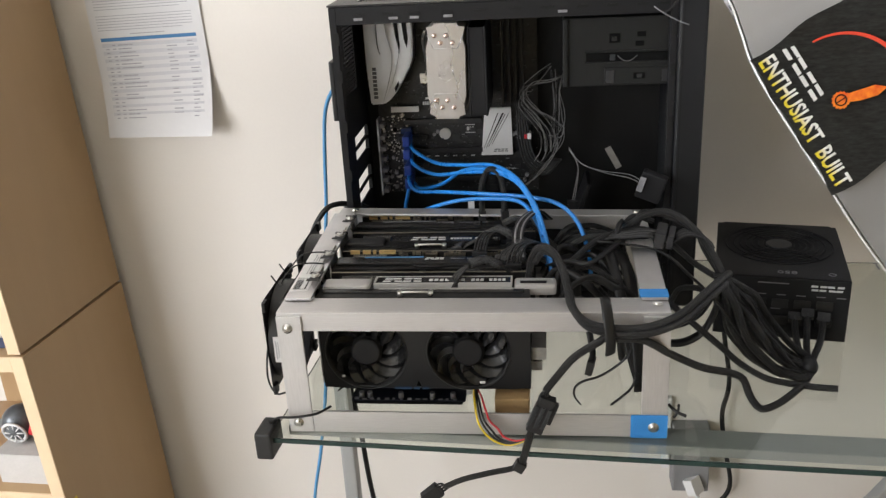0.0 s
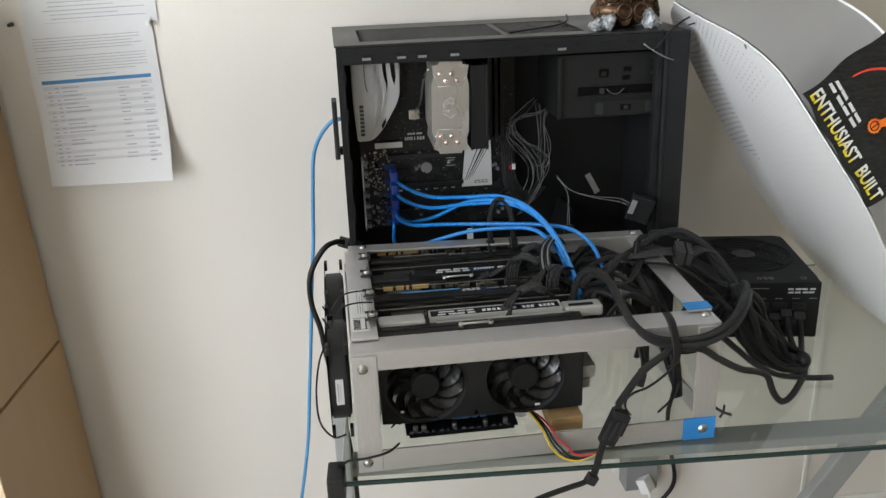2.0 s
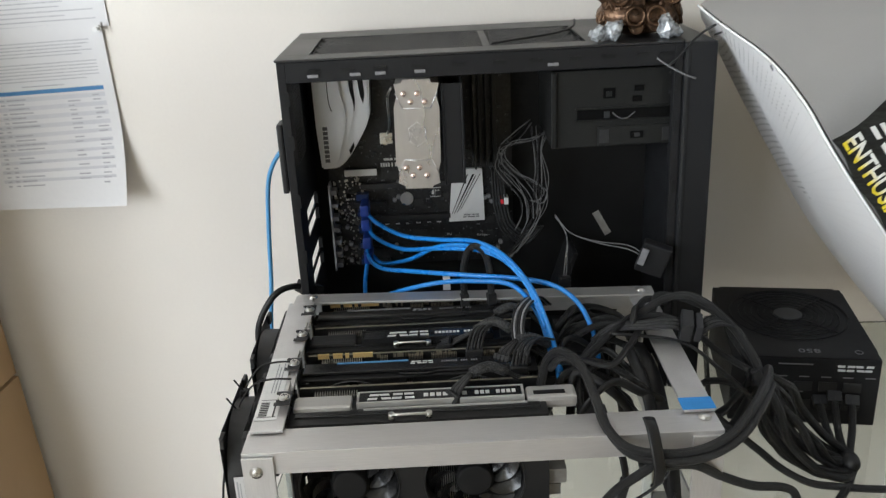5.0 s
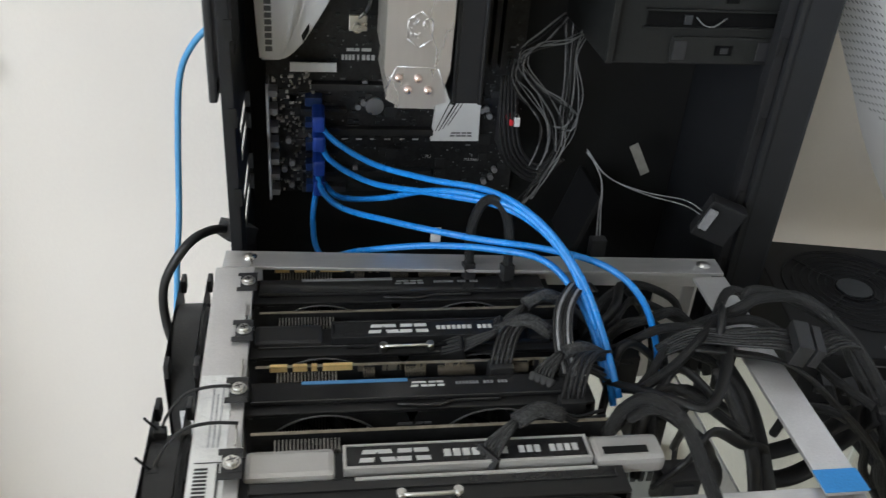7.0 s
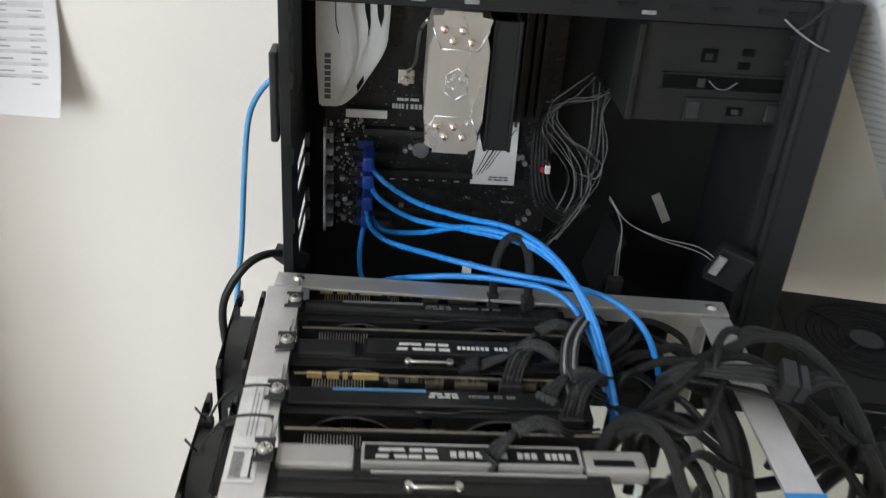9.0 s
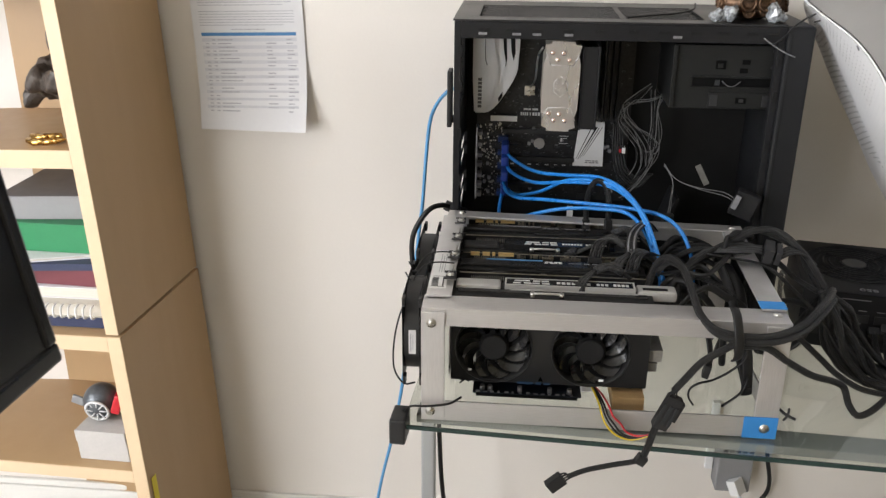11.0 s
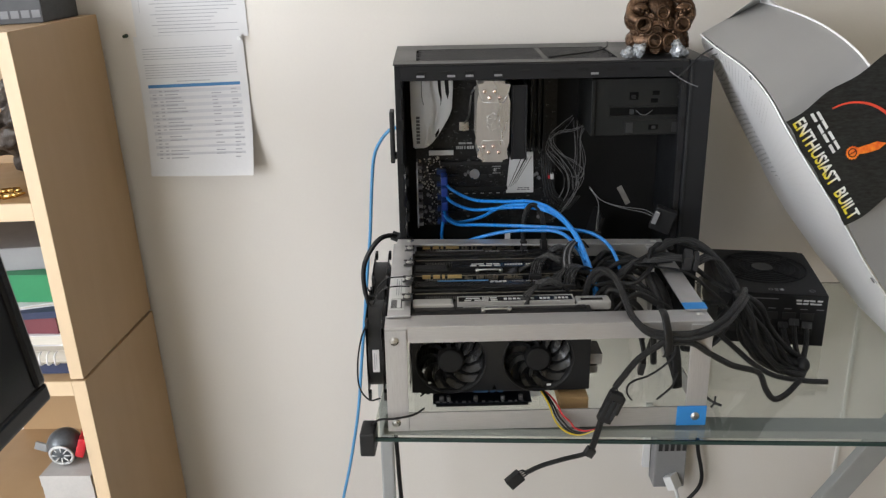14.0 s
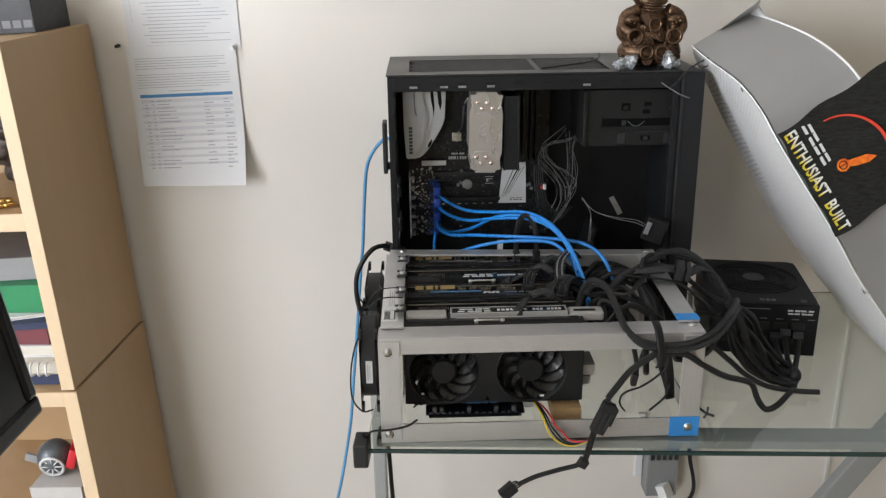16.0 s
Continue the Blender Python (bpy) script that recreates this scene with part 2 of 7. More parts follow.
def world_of(ob):
    m = ob.matrix_basis.copy()
    while ob.parent is not None:
        m = ob.parent.matrix_basis @ ob.matrix_parent_inverse @ m
        ob = ob.parent
    return m


def part(name, bm, material, parent, label="", smooth=False):
    return link(name, bm, material, parent, label, smooth)


def thing(name, at, label, category, group="", kind=""):
    e = new(name)
    e.empty_display_size = 0.02
    e.matrix_basis = at if isinstance(at, Matrix) else Matrix.Translation(at)
    return tagged(e, label, category, group, kind)


def box(bm, x0, x1, y0, y1, z0, z1, bevel=0.0, m=None, mi=0):
    g = bmesh.ops.create_cube(bm, size=1.0)
    vs = g["verts"]
    t = Matrix.Translation(((x0 + x1) / 2, (y0 + y1) / 2, (z0 + z1) / 2)) @ Matrix.Diagonal((abs(x1 - x0), abs(y1 - y0), abs(z1 - z0), 1))
    bmesh.ops.transform(bm, matrix=(m @ t) if m is not None else t, verts=vs)
    fs = list({f for v in vs for f in v.link_faces})
    for f in fs:
        f.material_index = mi
    if bevel:
        es = list({e for v in vs for e in v.link_edges})
        r = bmesh.ops.bevel(bm, geom=es, offset=bevel, segments=2, affect="EDGES", profile=0.6)
        for f in r["faces"]:
            f.material_index = mi
    return bm


def boxm(*a, **k):
    return box(bmesh.new(), *a, **k)


def cyl(bm, p, q, r, seg=16, r2=None, cap=True, mi=0):
    p, q = Vector(p), Vector(q)
    d = q - p
    g = bmesh.ops.create_cone(bm, cap_ends=cap, segments=seg, radius1=r, radius2=r if r2 is None else r2, depth=d.length)
    m = Matrix.Translation((p + q) / 2) @ d.to_track_quat("Z", "Y").to_matrix().to_4x4()
    bmesh.ops.transform(bm, matrix=m, verts=g["verts"])
    for f in {f for v in g["verts"] for f in v.link_faces}:
        f.material_index, f.smooth = mi, len(f.verts) == 4
    return bm


def ball(bm, c, r, sx=1, sy=1, sz=1, seg=12, m=None, mi=0):
    g = bmesh.ops.create_uvsphere(bm, u_segments=seg, v_segments=max(6, seg // 2 + 2), radius=r)
    t = Matrix.Translation(c) @ (m if m is not None else Matrix.Identity(4)) @ Matrix.Diagonal((sx, sy, sz, 1))
    bmesh.ops.transform(bm, matrix=t, verts=g["verts"])
    for f in {f for v in g["verts"] for f in v.link_faces}:
        f.material_index, f.smooth = mi, True
    return bm


def prism(bm, pts, depth, m=None, mi=0):
    """A flat outline in the xz plane, pushed from y=0 to y=depth, then placed by m."""
    a = [bm.verts.new((x, 0, z)) for x, z in pts]
    b = [bm.verts.new((x, depth, z)) for x, z in pts]
    n = len(pts)
    fs = [bm.faces.new(a), bm.faces.new(b[::-1])]
    fs += [bm.faces.new((a[i], b[i], b[(i + 1) % n], a[(i + 1) % n])) for i in range(n)]
    for f in fs:
        f.material_index = mi
    if m is not None:
        bmesh.ops.transform(bm, matrix=m, verts=a + b)
    bmesh.ops.recalc_face_normals(bm, faces=fs)
    return bm


def smooth_line(pts, step=0.006):
    pts = [Vector(p) for p in pts]
    if len(pts) < 3:
        return pts
    ext = [pts[0] * 2 - pts[1]] + pts + [pts[-1] * 2 - pts[-2]]
    out = []
    for i in range(1, len(ext) - 2):
        a, b, c, d = ext[i - 1:i + 3]
        n = max(3, min(24, int((c - b).length / step)))
        for k in range(n):
            t = k / n
            out.append(0.5 * ((2 * b) + (c - a) * t + (2 * a - 5 * b + 4 * c - d) * t * t + (3 * b - a - 3 * c + d) * t ** 3))
    out.append(pts[-1])
    return out


def tube(bm, pts, r, seg=8, flat=1.0, step=0.006, mi=0, lobes=0):
    """A round or flattened cord along a smooth line through pts."""
    line = smooth_line(pts, step)
    rings, up = [], Vector((0.13, 0.21, 0.97))
    for i, p in enumerate(line):
        d = (line[min(i + 1, len(line) - 1)] - line[max(i - 1, 0)]).normalized()
        s = d.cross(up)
        s = s.normalized() if s.length > 1e-4 else d.orthogonal().normalized()
        up = s.cross(d).normalized()
        q = [r * (0.84 + 0.2 * abs(math.cos(lobes * math.pi * k / seg))) if lobes else r for k in range(seg)]
        rings.append([bm.verts.new(p + s * (q[k] * math.cos(2 * math.pi * k / seg)) + up * (q[k] * flat * math.sin(2 * math.pi * k / seg))) for k in range(seg)])
    for a, b in zip(rings, rings[1:]):
        for k in range(seg):
            f = bm.faces.new((a[k], a[(k + 1) % seg], b[(k + 1) % seg], b[k]))
            f.smooth, f.material_index = True, mi
    bm.faces.new(rings[0][::-1]).material_index = mi
    bm.faces.new(rings[-1]).material_index = mi
    return bm


def words(name, text, size, m, material, parent, label="", depth=0.0003, squeeze=1.0, bold=0.0):
    """Lettering in the built-in font as a mesh; it lies in the xy plane of m."""
    cu = bpy.data.curves.new(name, "FONT")
    cu.body, cu.size, cu.extrude, cu.align_x, cu.align_y, cu.resolution_u, cu.offset = text, size, depth, "CENTER", "CENTER", 2, bold
    tmp = bpy.data.objects.new(name, cu)
    scene.collection.objects.link(tmp)
    me = bpy.data.meshes.new_from_object(tmp.evaluated_get(bpy.context.evaluated_depsgraph_get()))
    bpy.data.objects.remove(tmp)
    me.transform(m @ Matrix.Diagonal((squeeze, 1, 1, 1)))
    me.materials.clear()
    me.materials.append(material)
    ob = new(name, me)
    ob.parent = parent
    ob.matrix_parent_inverse = world_of(parent).inverted()
    if label:
        ob["label"] = label
    return ob


# ---- room ----
X0, X1, Y0, Y1, Z0, Z1 = -2.5, 2.2, -1.4, 1.6, 0.08, 2.5
TOP = 0.765


def wall(name, bm, paint=None):
    return tagged(link(name, bm, paint or WALL), kind="structure")


wall("wall_north", boxm(X0 - 0.1, X1 + 0.1, Y1, Y1 + 0.1, Z0, Z1))
# east and south walls are out of view, coloured to tint the fill light
wall("wall_east", boxm(X1, X1 + 0.1, Y0 - 0.1, Y1, Z0, Z1), WALL_BOUNCE)
bm = bmesh.new()
# opening for the added side window
VY0, VY1, VZ0, VZ1 = -1.02, 0.32, 1.08, 2.32
box(bm, X0 - 0.1, X0, Y0 - 0.1, VY0, Z0, Z1)
box(bm, X0 - 0.1, X0, VY1, Y1, Z0, Z1)
box(bm, X0 - 0.1, X0, VY0, VY1, Z0, VZ0)
box(bm, X0 - 0.1, X0, VY0, VY1, VZ1, Z1)
wall("wall_west", bm)
bm = bmesh.new()
WX0, WX1, WZ0, WZ1 = -2.48, -1.13, 0.3, 2.0
box(bm, X0, WX0, Y0 - 0.1, Y0, Z0, Z1)
box(bm, WX1, X1, Y0 - 0.1, Y0, Z0, Z1)
box(bm, WX0, WX1, Y0 - 0.1, Y0, Z0, WZ0)
box(bm, WX0, WX1, Y0 - 0.1, Y0, WZ1, Z1)
wall("wall_south", bm, WALL_BOUNCE)
tagged(link("floor", boxm(X0 - 0.1, X1 + 0.1, Y0 - 0.1, Y1 + 0.1, Z0 - 0.1, Z0), FLOOR), kind="structure")
tagged(link("ceiling", boxm(X0 - 0.1, X1 + 0.1, Y0 - 0.1, Y1 + 0.1, Z1, Z1 + 0.1), CEIL), kind="structure")
win = thing("window_1", ((WX0 + WX1) / 2, Y0 - 0.05, WZ0), "white framed daylight window behind the viewer", "window", kind="structure")
bm = bmesh.new()
for a in (WX0, (WX0 + WX1) / 2 - 0.02, WX1 - 0.04):
    box(bm, a, a + 0.04, Y0 - 0.08, Y0 - 0.04, WZ0, WZ1)
for a in (WZ0, WZ1 - 0.04):
    box(bm, WX0 + 0.04, WX1 - 0.04, Y0 - 0.078, Y0 - 0.042, a, a + 0.04)
part("window_frame", bm, TRIM, win)
for a, b in ((WX0 + 0.04, (WX0 + WX1) / 2 - 0.02), ((WX0 + WX1) / 2 + 0.02, WX1 - 0.04)):
    pane = part("pane", boxm(a, b, Y0 - 0.063, Y0 - 0.058, WZ0 + 0.04, WZ1 - 0.04), GLASS, win)
    pane.visible_shadow = False
# unseen window, added only to go with the extra side light
win = thing("added_side_window", (X0 - 0.05, (VY0 + VY1) / 2, VZ0), "unseen white framed window added in the side wall for side light", "window", kind="structure")
bm = bmesh.new()
for a in (VY0, (VY0 + VY1) / 2 - 0.02, VY1 - 0.04):
    box(bm, X0 - 0.08, X0 - 0.04, a, a + 0.04, VZ0, VZ1)
for a in (VZ0, VZ1 - 0.04):
    box(bm, X0 - 0.078, X0 - 0.042, VY0 + 0.04, VY1 - 0.04, a, a + 0.04)
part("window_frame", bm, TRIM, win)
for a, b in ((VY0 + 0.04, (VY0 + VY1) / 2 - 0.02), ((VY0 + VY1) / 2 + 0.02, VY1 - 0.04)):
    pane = part("pane", boxm(X0 - 0.063, X0 - 0.058, a, b, VZ0 + 0.04, VZ1 - 0.04), GLASS, win)
    pane.visible_shadow = False
bm = bmesh.new()
box(bm, X0, X1, Y1 - 0.014, Y1, Z0, Z0 + 0.075, 0.003)
box(bm, X0, X1, Y1 - 0.009, Y1, Z0 + 0.0755, Z0 + 0.09, 0.003)
tagged(link("baseboard", bm, TRIM), kind="structure")

# ---- bookcase ----
LEAN_B = Matrix.Translation((-0.517, 1.435, 0.697)) @ pose(0, 0, 0, 0, 0, -5.5) @ pose(0, 0, 0, 0, -2.5, 0)
book = thing("bookcase", LEAN_B, "maple laminate bookcase of two stacked units against the wall", "bookcase")


def bpart(name, x0, x1, y0, y1, z0, z1, mats=MAPLE, label="", bev=0.0015):
    bm = box(bmesh.new(), x0, x1, y0, y1, z0, z1, bev, LEAN_B)
    ob = part(name, bm, mats, book, label)
    return ob


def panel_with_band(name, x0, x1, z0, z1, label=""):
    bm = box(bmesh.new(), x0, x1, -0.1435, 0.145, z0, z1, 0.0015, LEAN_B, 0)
    # front strip of the panel, in a paler maple than its faces
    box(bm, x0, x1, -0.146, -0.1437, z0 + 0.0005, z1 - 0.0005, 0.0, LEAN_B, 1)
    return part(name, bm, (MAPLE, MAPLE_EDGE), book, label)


panel_with_band("upper_side", -0.022, 0.0, 0.004, 0.57)
panel_with_band("upper_side", -0.8, -0.778, 0.004, 0.57)
panel_with_band("lower_side", -0.022, 0.002, -0.63, 0.0)
panel_with_band("lower_side", -0.8, -0.775, -0.63, 0.0)
panel_with_band("lower_top", -0.7745, -0.0225, -0.0275, -0.0005)
panel_with_band("upper_top", -0.7775, -0.0225, 0.546, 0.57)
panel_with_band("shelf", -0.7775, -0.0225, 0.282, 0.311)
panel_with_band("shelf", -0.7745, -0.0225, -0.284, -0.260)
bpart("back_panel", -0.7775, -0.0225, 0.136, 0.143, 0.004, 0.545)
bpart("back_panel", -0.7745, -0.0225, 0.136, 0.143, -0.62, -0.028)

# ---- glass table ----
TA = radians(-3.5)
TM = Matrix.Translation((-0.030, 0.983, TOP)) @ Matrix.Rotation(TA, 4, "Z")
table = thing("glass_table", TM, "clear glass desk with grey metal frame against the wall", "table")
top_glass = part("glass_top", box(bmesh.new(), 0.0, 1.3, 0.002, 0.55, -0.0055, 0.0, 0.0008, TM), GLASS, table, "clear glass top with a greenish edge")
top_glass.visible_shadow = False
bm = bmesh.new()
box(bm, 0.0, 1.3, 0.0, 0.0018, -0.0053, -0.0003, 0, TM)
box(bm, 0.0, 1.3, 0.5502, 0.552, -0.0053, -0.0003, 0, TM)
part("glass_edge", bm, GLASS_EDGE, table, "dark green polished glass edge")
part("front_rail", box(bmesh.new(), 0.012, 1.3, 0.031, 0.067, -0.018, -0.006, 0.002, TM), TABLE_METAL, table)
part("corner_cap", box(bmesh.new(), -0.015, 0.005, -0.008, 0.03, -0.024, 0.010, 0.003, TM), PLASTIC, table, "black plastic corner cap")
LEGX = -0.022
part("leg", box(bmesh.new(), LEGX - 0.011, LEGX + 0.011, 0.326, 0.348, Z0 - TOP + 0.001, -0.0065, 0.003, TM), TABLE_METAL, table)
part("leg", box(bmesh.new(), 1.24, 1.27, 0.49, 0.52, Z0 - TOP + 0.001, -0.046, 0.003, TM), TABLE_METAL, table)
part("foot_rail", box(bmesh.new(), LEGX + 0.0115, 1.24, 0.327, 0.347, -0.405, -0.380, 0.003, TM), TABLE_METAL, table)
bm = bmesh.new()
dm = Matrix.Translation((0.812, 1.30, 0.50)) @ pose(0, 0, 0, 0, 33, 0)
box(bm, -0.022, 0.022, -0.01, 0.01, -0.5, 0.30, 0.003, dm)
part("diagonal_leg", bm, TABLE_METAL, table)

# ---- open rig frame of aluminium bars ----
FX0, FX1, FY0, FY1, FZ0, FZ1 = -0.008, 0.416, 1.0, 1.325, TOP + 0.001, 0.927
BW, TH = 0.028, 0.003
rig = thing("rig_frame", ((FX0 + FX1) / 2, (FY0 + FY1) / 2, FZ0), "open aluminium bar frame holding four graphics cards", "frame")


def bar_part(name, boxes, material=ALU, label=""):
    bm = bmesh.new()
    for b in boxes:
        box(bm, *b, bevel=0.0006)
    return part(name, bm, material, rig, label)


FT = 0.9165
bar_part("front_top_bar", [(FX0, FX1, FY0, FY0 + TH, FT - 0.0225, FT), (FX0, FX1, FY0 + TH, FY0 + 0.0375, FT - TH, FT)])
BBM = Matrix.Translation((0.008, 1.3155, FZ1)) @ pose(0, 0, 0, 0, 0, -3.4)
bm = box(bmesh.new(), -0.008, 0.413, -TH, 0, -0.028, 0, 0.0006, BBM)
box(bm, -0.008, 0.413, -0.024, -TH, -TH, 0, 0.0006, BBM)
part("back_top_bar", bm, ALU, rig)
SLOPE = math.degrees(math.atan2(FZ1 - FT - 0.001, 0.28))
for nm, xa, xb, xl, ylen in (("left_top_bar", FX0 + 0.0025, FX0 + 0.033, FX0 + 0.0025, 0.258), ("right_top_bar", FX1 - 0.028, FX1, FX1 - TH, 0.232)):
    SBM = Matrix.Translation((0, FY0 + 0.0285, FT + TH + 0.0012)) @ pose(0, 0, 0, SLOPE, 0, 0)
    bm = box(bmesh.new(), xa, xb, 0, ylen, -TH, 0, 0.0006, SBM)
    box(bm, xl, xl + TH, 0.012, ylen, -0.026, -TH, 0.0006, SBM)
    part(nm, bm, ALU_POST, rig)
RAIL = lambda y: FT + TH + 0.0012 + (y - FY0 - 0.0285) * math.tan(radians(SLOPE))
for px, sx in ((FX0, 1), (FX1, -1)):
    for py, sy in ((FY0, 1), (FY1, -1)):
        b = [(px, px + sx * BW, py - sy * 0.0032, py - sy * 0.0002, FZ0, FZ1 - 0.031 if py > FY0 else FT - 0.0035)]
        b = [(min(b[0][0], b[0][1]), max(b[0][0], b[0][1]), min(b[0][2], b[0][3]), max(b[0][2], b[0][3]), b[0][4], b[0][5])]
        xs = sorted((px + sx * 0.0005, px + sx * TH))
        ys = sorted((py + sy * 0.0035, py + sy * 0.026))
        b.append((xs[0], xs[1], ys[0], ys[1], FZ0 + 0.027, FZ1 - 0.032))
        bar_part("post", b, ALU_POST)
bar_part("front_bottom_bar", [(FX0 + 0.0285, FX1 - 0.0285, FY0 - 0.003, FY0, FZ0, FZ0 + 0.027), (FX0 + 0.004, FX1 - 0.004, FY0, FY0 + 0.024, FZ0, FZ0 + TH)])
bar_part("right_bottom_bar", [(FX1 - TH, FX1 - 0.0005, FY0 + 0.026, FY1 - 0.004, FZ0, FZ0 + 0.026)], ALU_POST)


def screw(x, y, z, n, r=0.0052):
    bm = bmesh.new()
    p, d = Vector((x, y, z)), Vector(n)
    cyl(bm, p - d * 0.0005, p + d * 0.0008, r * 1.15, 18)
    ball(bm, p + d * 0.0008, r * 0.85, 1, 1, 1, 12)
    bmesh.ops.scale(bm, verts=bm.verts, vec=[1 if abs(c) < 0.5 else 0.45 for c in d], space=Matrix.Translation(-(p + d * 0.0008)))
    cyl(bm, p + d * 0.0018, p + d * 0.0026, r * 0.36, 6, mi=1)
    return part("screw", bm, (STEEL, CHIP), rig, "zinc button-head screw", True)


for x, y, z in ((0.004, FY0 - 0.0034, 0.899), (0.003, FY0 - 0.0034, 0.779), (0.4015, FY0 - 0.0036, 0.779)):
    screw(x, y, z, (0, -1, 0))
for x, y, z in ((0.4045, 1.0215, FT), (0.020, 1.304, FZ1), (0.405, 1.280, FZ1)):
    screw(x, y, z + 0.0006, (0, 0, 1))
bm = bmesh.new()
box(bm, 0.377, 0.4165, FY0 - 0.0042, FY0 - 0.0034, FZ0 - 0.0005, FZ0 + 0.0285, 0)
part("tape", bm, TAPE, rig, "blue painters tape patch")
bm = bmesh.new()
box(bm, 0.3865, 0.4168, 0, 0.0185, 0.0002, 0.001, 0, SBM)
part("tape", bm, TAPE, rig, "blue painters tape patch")

# ---- shared small shapes ----
def logo_blocks(name, m, w, h, material, parent, n=4, label="plain light logo blocks", t=0.0004):
    """Plain slanted double bars in place of a maker's name; they lie in the xy plane of m."""
    bm = bmesh.new()
    s = w / n
    for i in range(n):
        sh = Matrix.Identity(4)
        sh[0][1] = (0.28, -0.28, 0.12, -0.12)[i % 4]
        c = m @ Matrix.Translation((-w / 2 + s * (i + 0.5), 0, 0)) @ sh
        box(bm, -s * 0.40, s * 0.40, h * 0.16, h * 0.46, 0, t, 0, c)
        box(bm, -s * 0.40, s * 0.40, -h * 0.46, -h * 0.14, 0, t, 0, c)
    return part(name, bm, material, parent, label)


def print_bars(name, m, rows, material, parent, label="", t=0.0003):
    """Bars of unreadable print: rows of (x0, x1, y, height) in the xy plane of m."""
    bm = bmesh.new()
    for x0, x1, y, h in rows:
        box(bm, x0, x1, y - h / 2, y + h / 2, 0, t, 0, m)
    return part(name, bm, material, parent, label)


def letter_bars(groups, h):
    """Letter-wide plain bars, in groups of (x0, x1, count)."""
    rows = []
    for x0, x1, n in groups:
        s = (x1 - x0) / n
        rows += [(x0 + s * i, x0 + s * (i + 0.74), 0, h) for i in range(n)]
    return rows


def facing(x, y, z, rx=90, ry=0, rz=0):
    return pose(x, y, z, rx, ry, rz)


def ring(bm, c, r, w, m=None, seg=36, mi=0, a0=0.0, a1=2 * math.pi):
    """A round bar of radius w bent to radius r in the xz plane about c."""
    n = seg
    full = a1 - a0 > 6.2
    rows = []
    for i in range(n if full else n + 1):
        a = a0 + (a1 - a0) * i / n
        d = Vector((math.cos(a), 0, math.sin(a)))
        rows.append([bm.verts.new((m or Matrix.Identity(4)) @ (Vector(c) + d * (r + w * math.cos(b)) + Vector((0, w * math.sin(b), 0)))) for b in (0, 1.57, 3.14, 4.71)])
    pairs = list(zip(rows, rows[1:] + rows[:1])) if full else list(zip(rows, rows[1:]))
    for a, b in pairs:
        for k in range(4):
            f = bm.faces.new((a[k], b[k], b[(k + 1) % 4], a[(k + 1) % 4]))
            f.smooth, f.material_index = True, mi
    return bm


def holed_plate(bm, x0, x1, z0, z1, cx, cz, r, y, depth=0.006, seg=40):
    """A rectangle in the plane y with a round hole and the hole's wall."""
    inner, outer, back = [], [], []
    for i in range(seg):
        a = 2 * math.pi * (i + 0.5) / seg
        c, s = math.cos(a), math.sin(a)
        k = min(((x1 if c > 0 else x0) - cx) / c if abs(c) > 1e-6 else 9, ((z1 if s > 0 else z0) - cz) / s if abs(s) > 1e-6 else 9)
        inner.append(bm.verts.new((cx + r * c, y, cz + r * s)))
        back.append(bm.verts.new((cx + r * 0.985 * c, y + depth, cz + r * 0.985 * s)))
        outer.append(bm.verts.new((cx + k * c, y, cz + k * s)))
    for i in range(seg):
        j = (i + 1) % seg
        bm.faces.new((inner[i], inner[j], outer[j], outer[i]))
        f = bm.faces.new((inner[j], inner[i], back[i], back[j]))
        f.smooth = True
    return bm


def blade(c, r, hub, a0, m=None):
    """One curved fan blade, in the xz plane, facing -y."""
    bm, m, prev = bmesh.new(), m or Matrix.Identity(4), None
    for i in range(6):
        t = i / 5
        rad = hub * 0.95 + (r - hub * 0.95) * t
        mid = a0 + 0.55 * t * t
        half = 0.17 + 0.09 * t
        row = []
        for e, dy in ((-1, -0.0045), (0, -0.0005), (1, 0.005)):
            a = mid + e * half * (1.15 - 0.25 * t)
            row.append(bm.verts.new(m @ Vector((c[0] + rad * math.cos(a), c[1] + dy, c[2] + rad * math.sin(a)))))
        if prev:
            for k in (0, 1):
                f = bm.faces.new((prev[k], prev[k + 1], row[k + 1], row[k]))
                f.smooth = True
        prev = row
    return bm


def rotor(name, c, r, hub, blades, parent, m=None):
    h = part(name, hub_cap(bmesh.new(), c, hub, m), HUB, parent)
    for b in range(blades):
        part("blade", blade(c, r, hub, 2 * math.pi * b / blades, m), BLADE, h)
    return h


def hub_cap(bm, c, r, m=None):
    m = m or Matrix.Identity(4)
    cyl(bm, (c[0], c[1] + 0.008, c[2]), (c[0], c[1] - 0.005, c[2]), r, 28)
    cyl(bm, (c[0], c[1] - 0.005, c[2]), (c[0], c[1] - 0.0075, c[2]), r, 28, r * 0.82)
    if m != Matrix.Identity(4):
        bmesh.ops.transform(bm, matrix=m, verts=bm.verts)
    return bm


# ---- computer case ----
CX0, CX1, CY0, CY1, CZ0, CZ1 = 0.001, 0.493, 1.329, 1.558, TOP + 0.002, 1.204
case = thing("computer_case", ((CX0 + CX1) / 2, (CY0 + CY1) / 2, CZ0), "open black steel tower case with its side panel off", "computer case")
OX0, OX1, OZ0, OZ1 = 0.0125, 0.446, 0.79, 1.178
bm = bmesh.new()
box(bm, CX0 + 0.002, OX0, CY0, CY0 + 0.012, CZ0, CZ1 - 0.003, 0.0008)
box(bm, OX0, OX1, CY0, CY0 + 0.012, OZ1, CZ1 - 0.003, 0.0008)
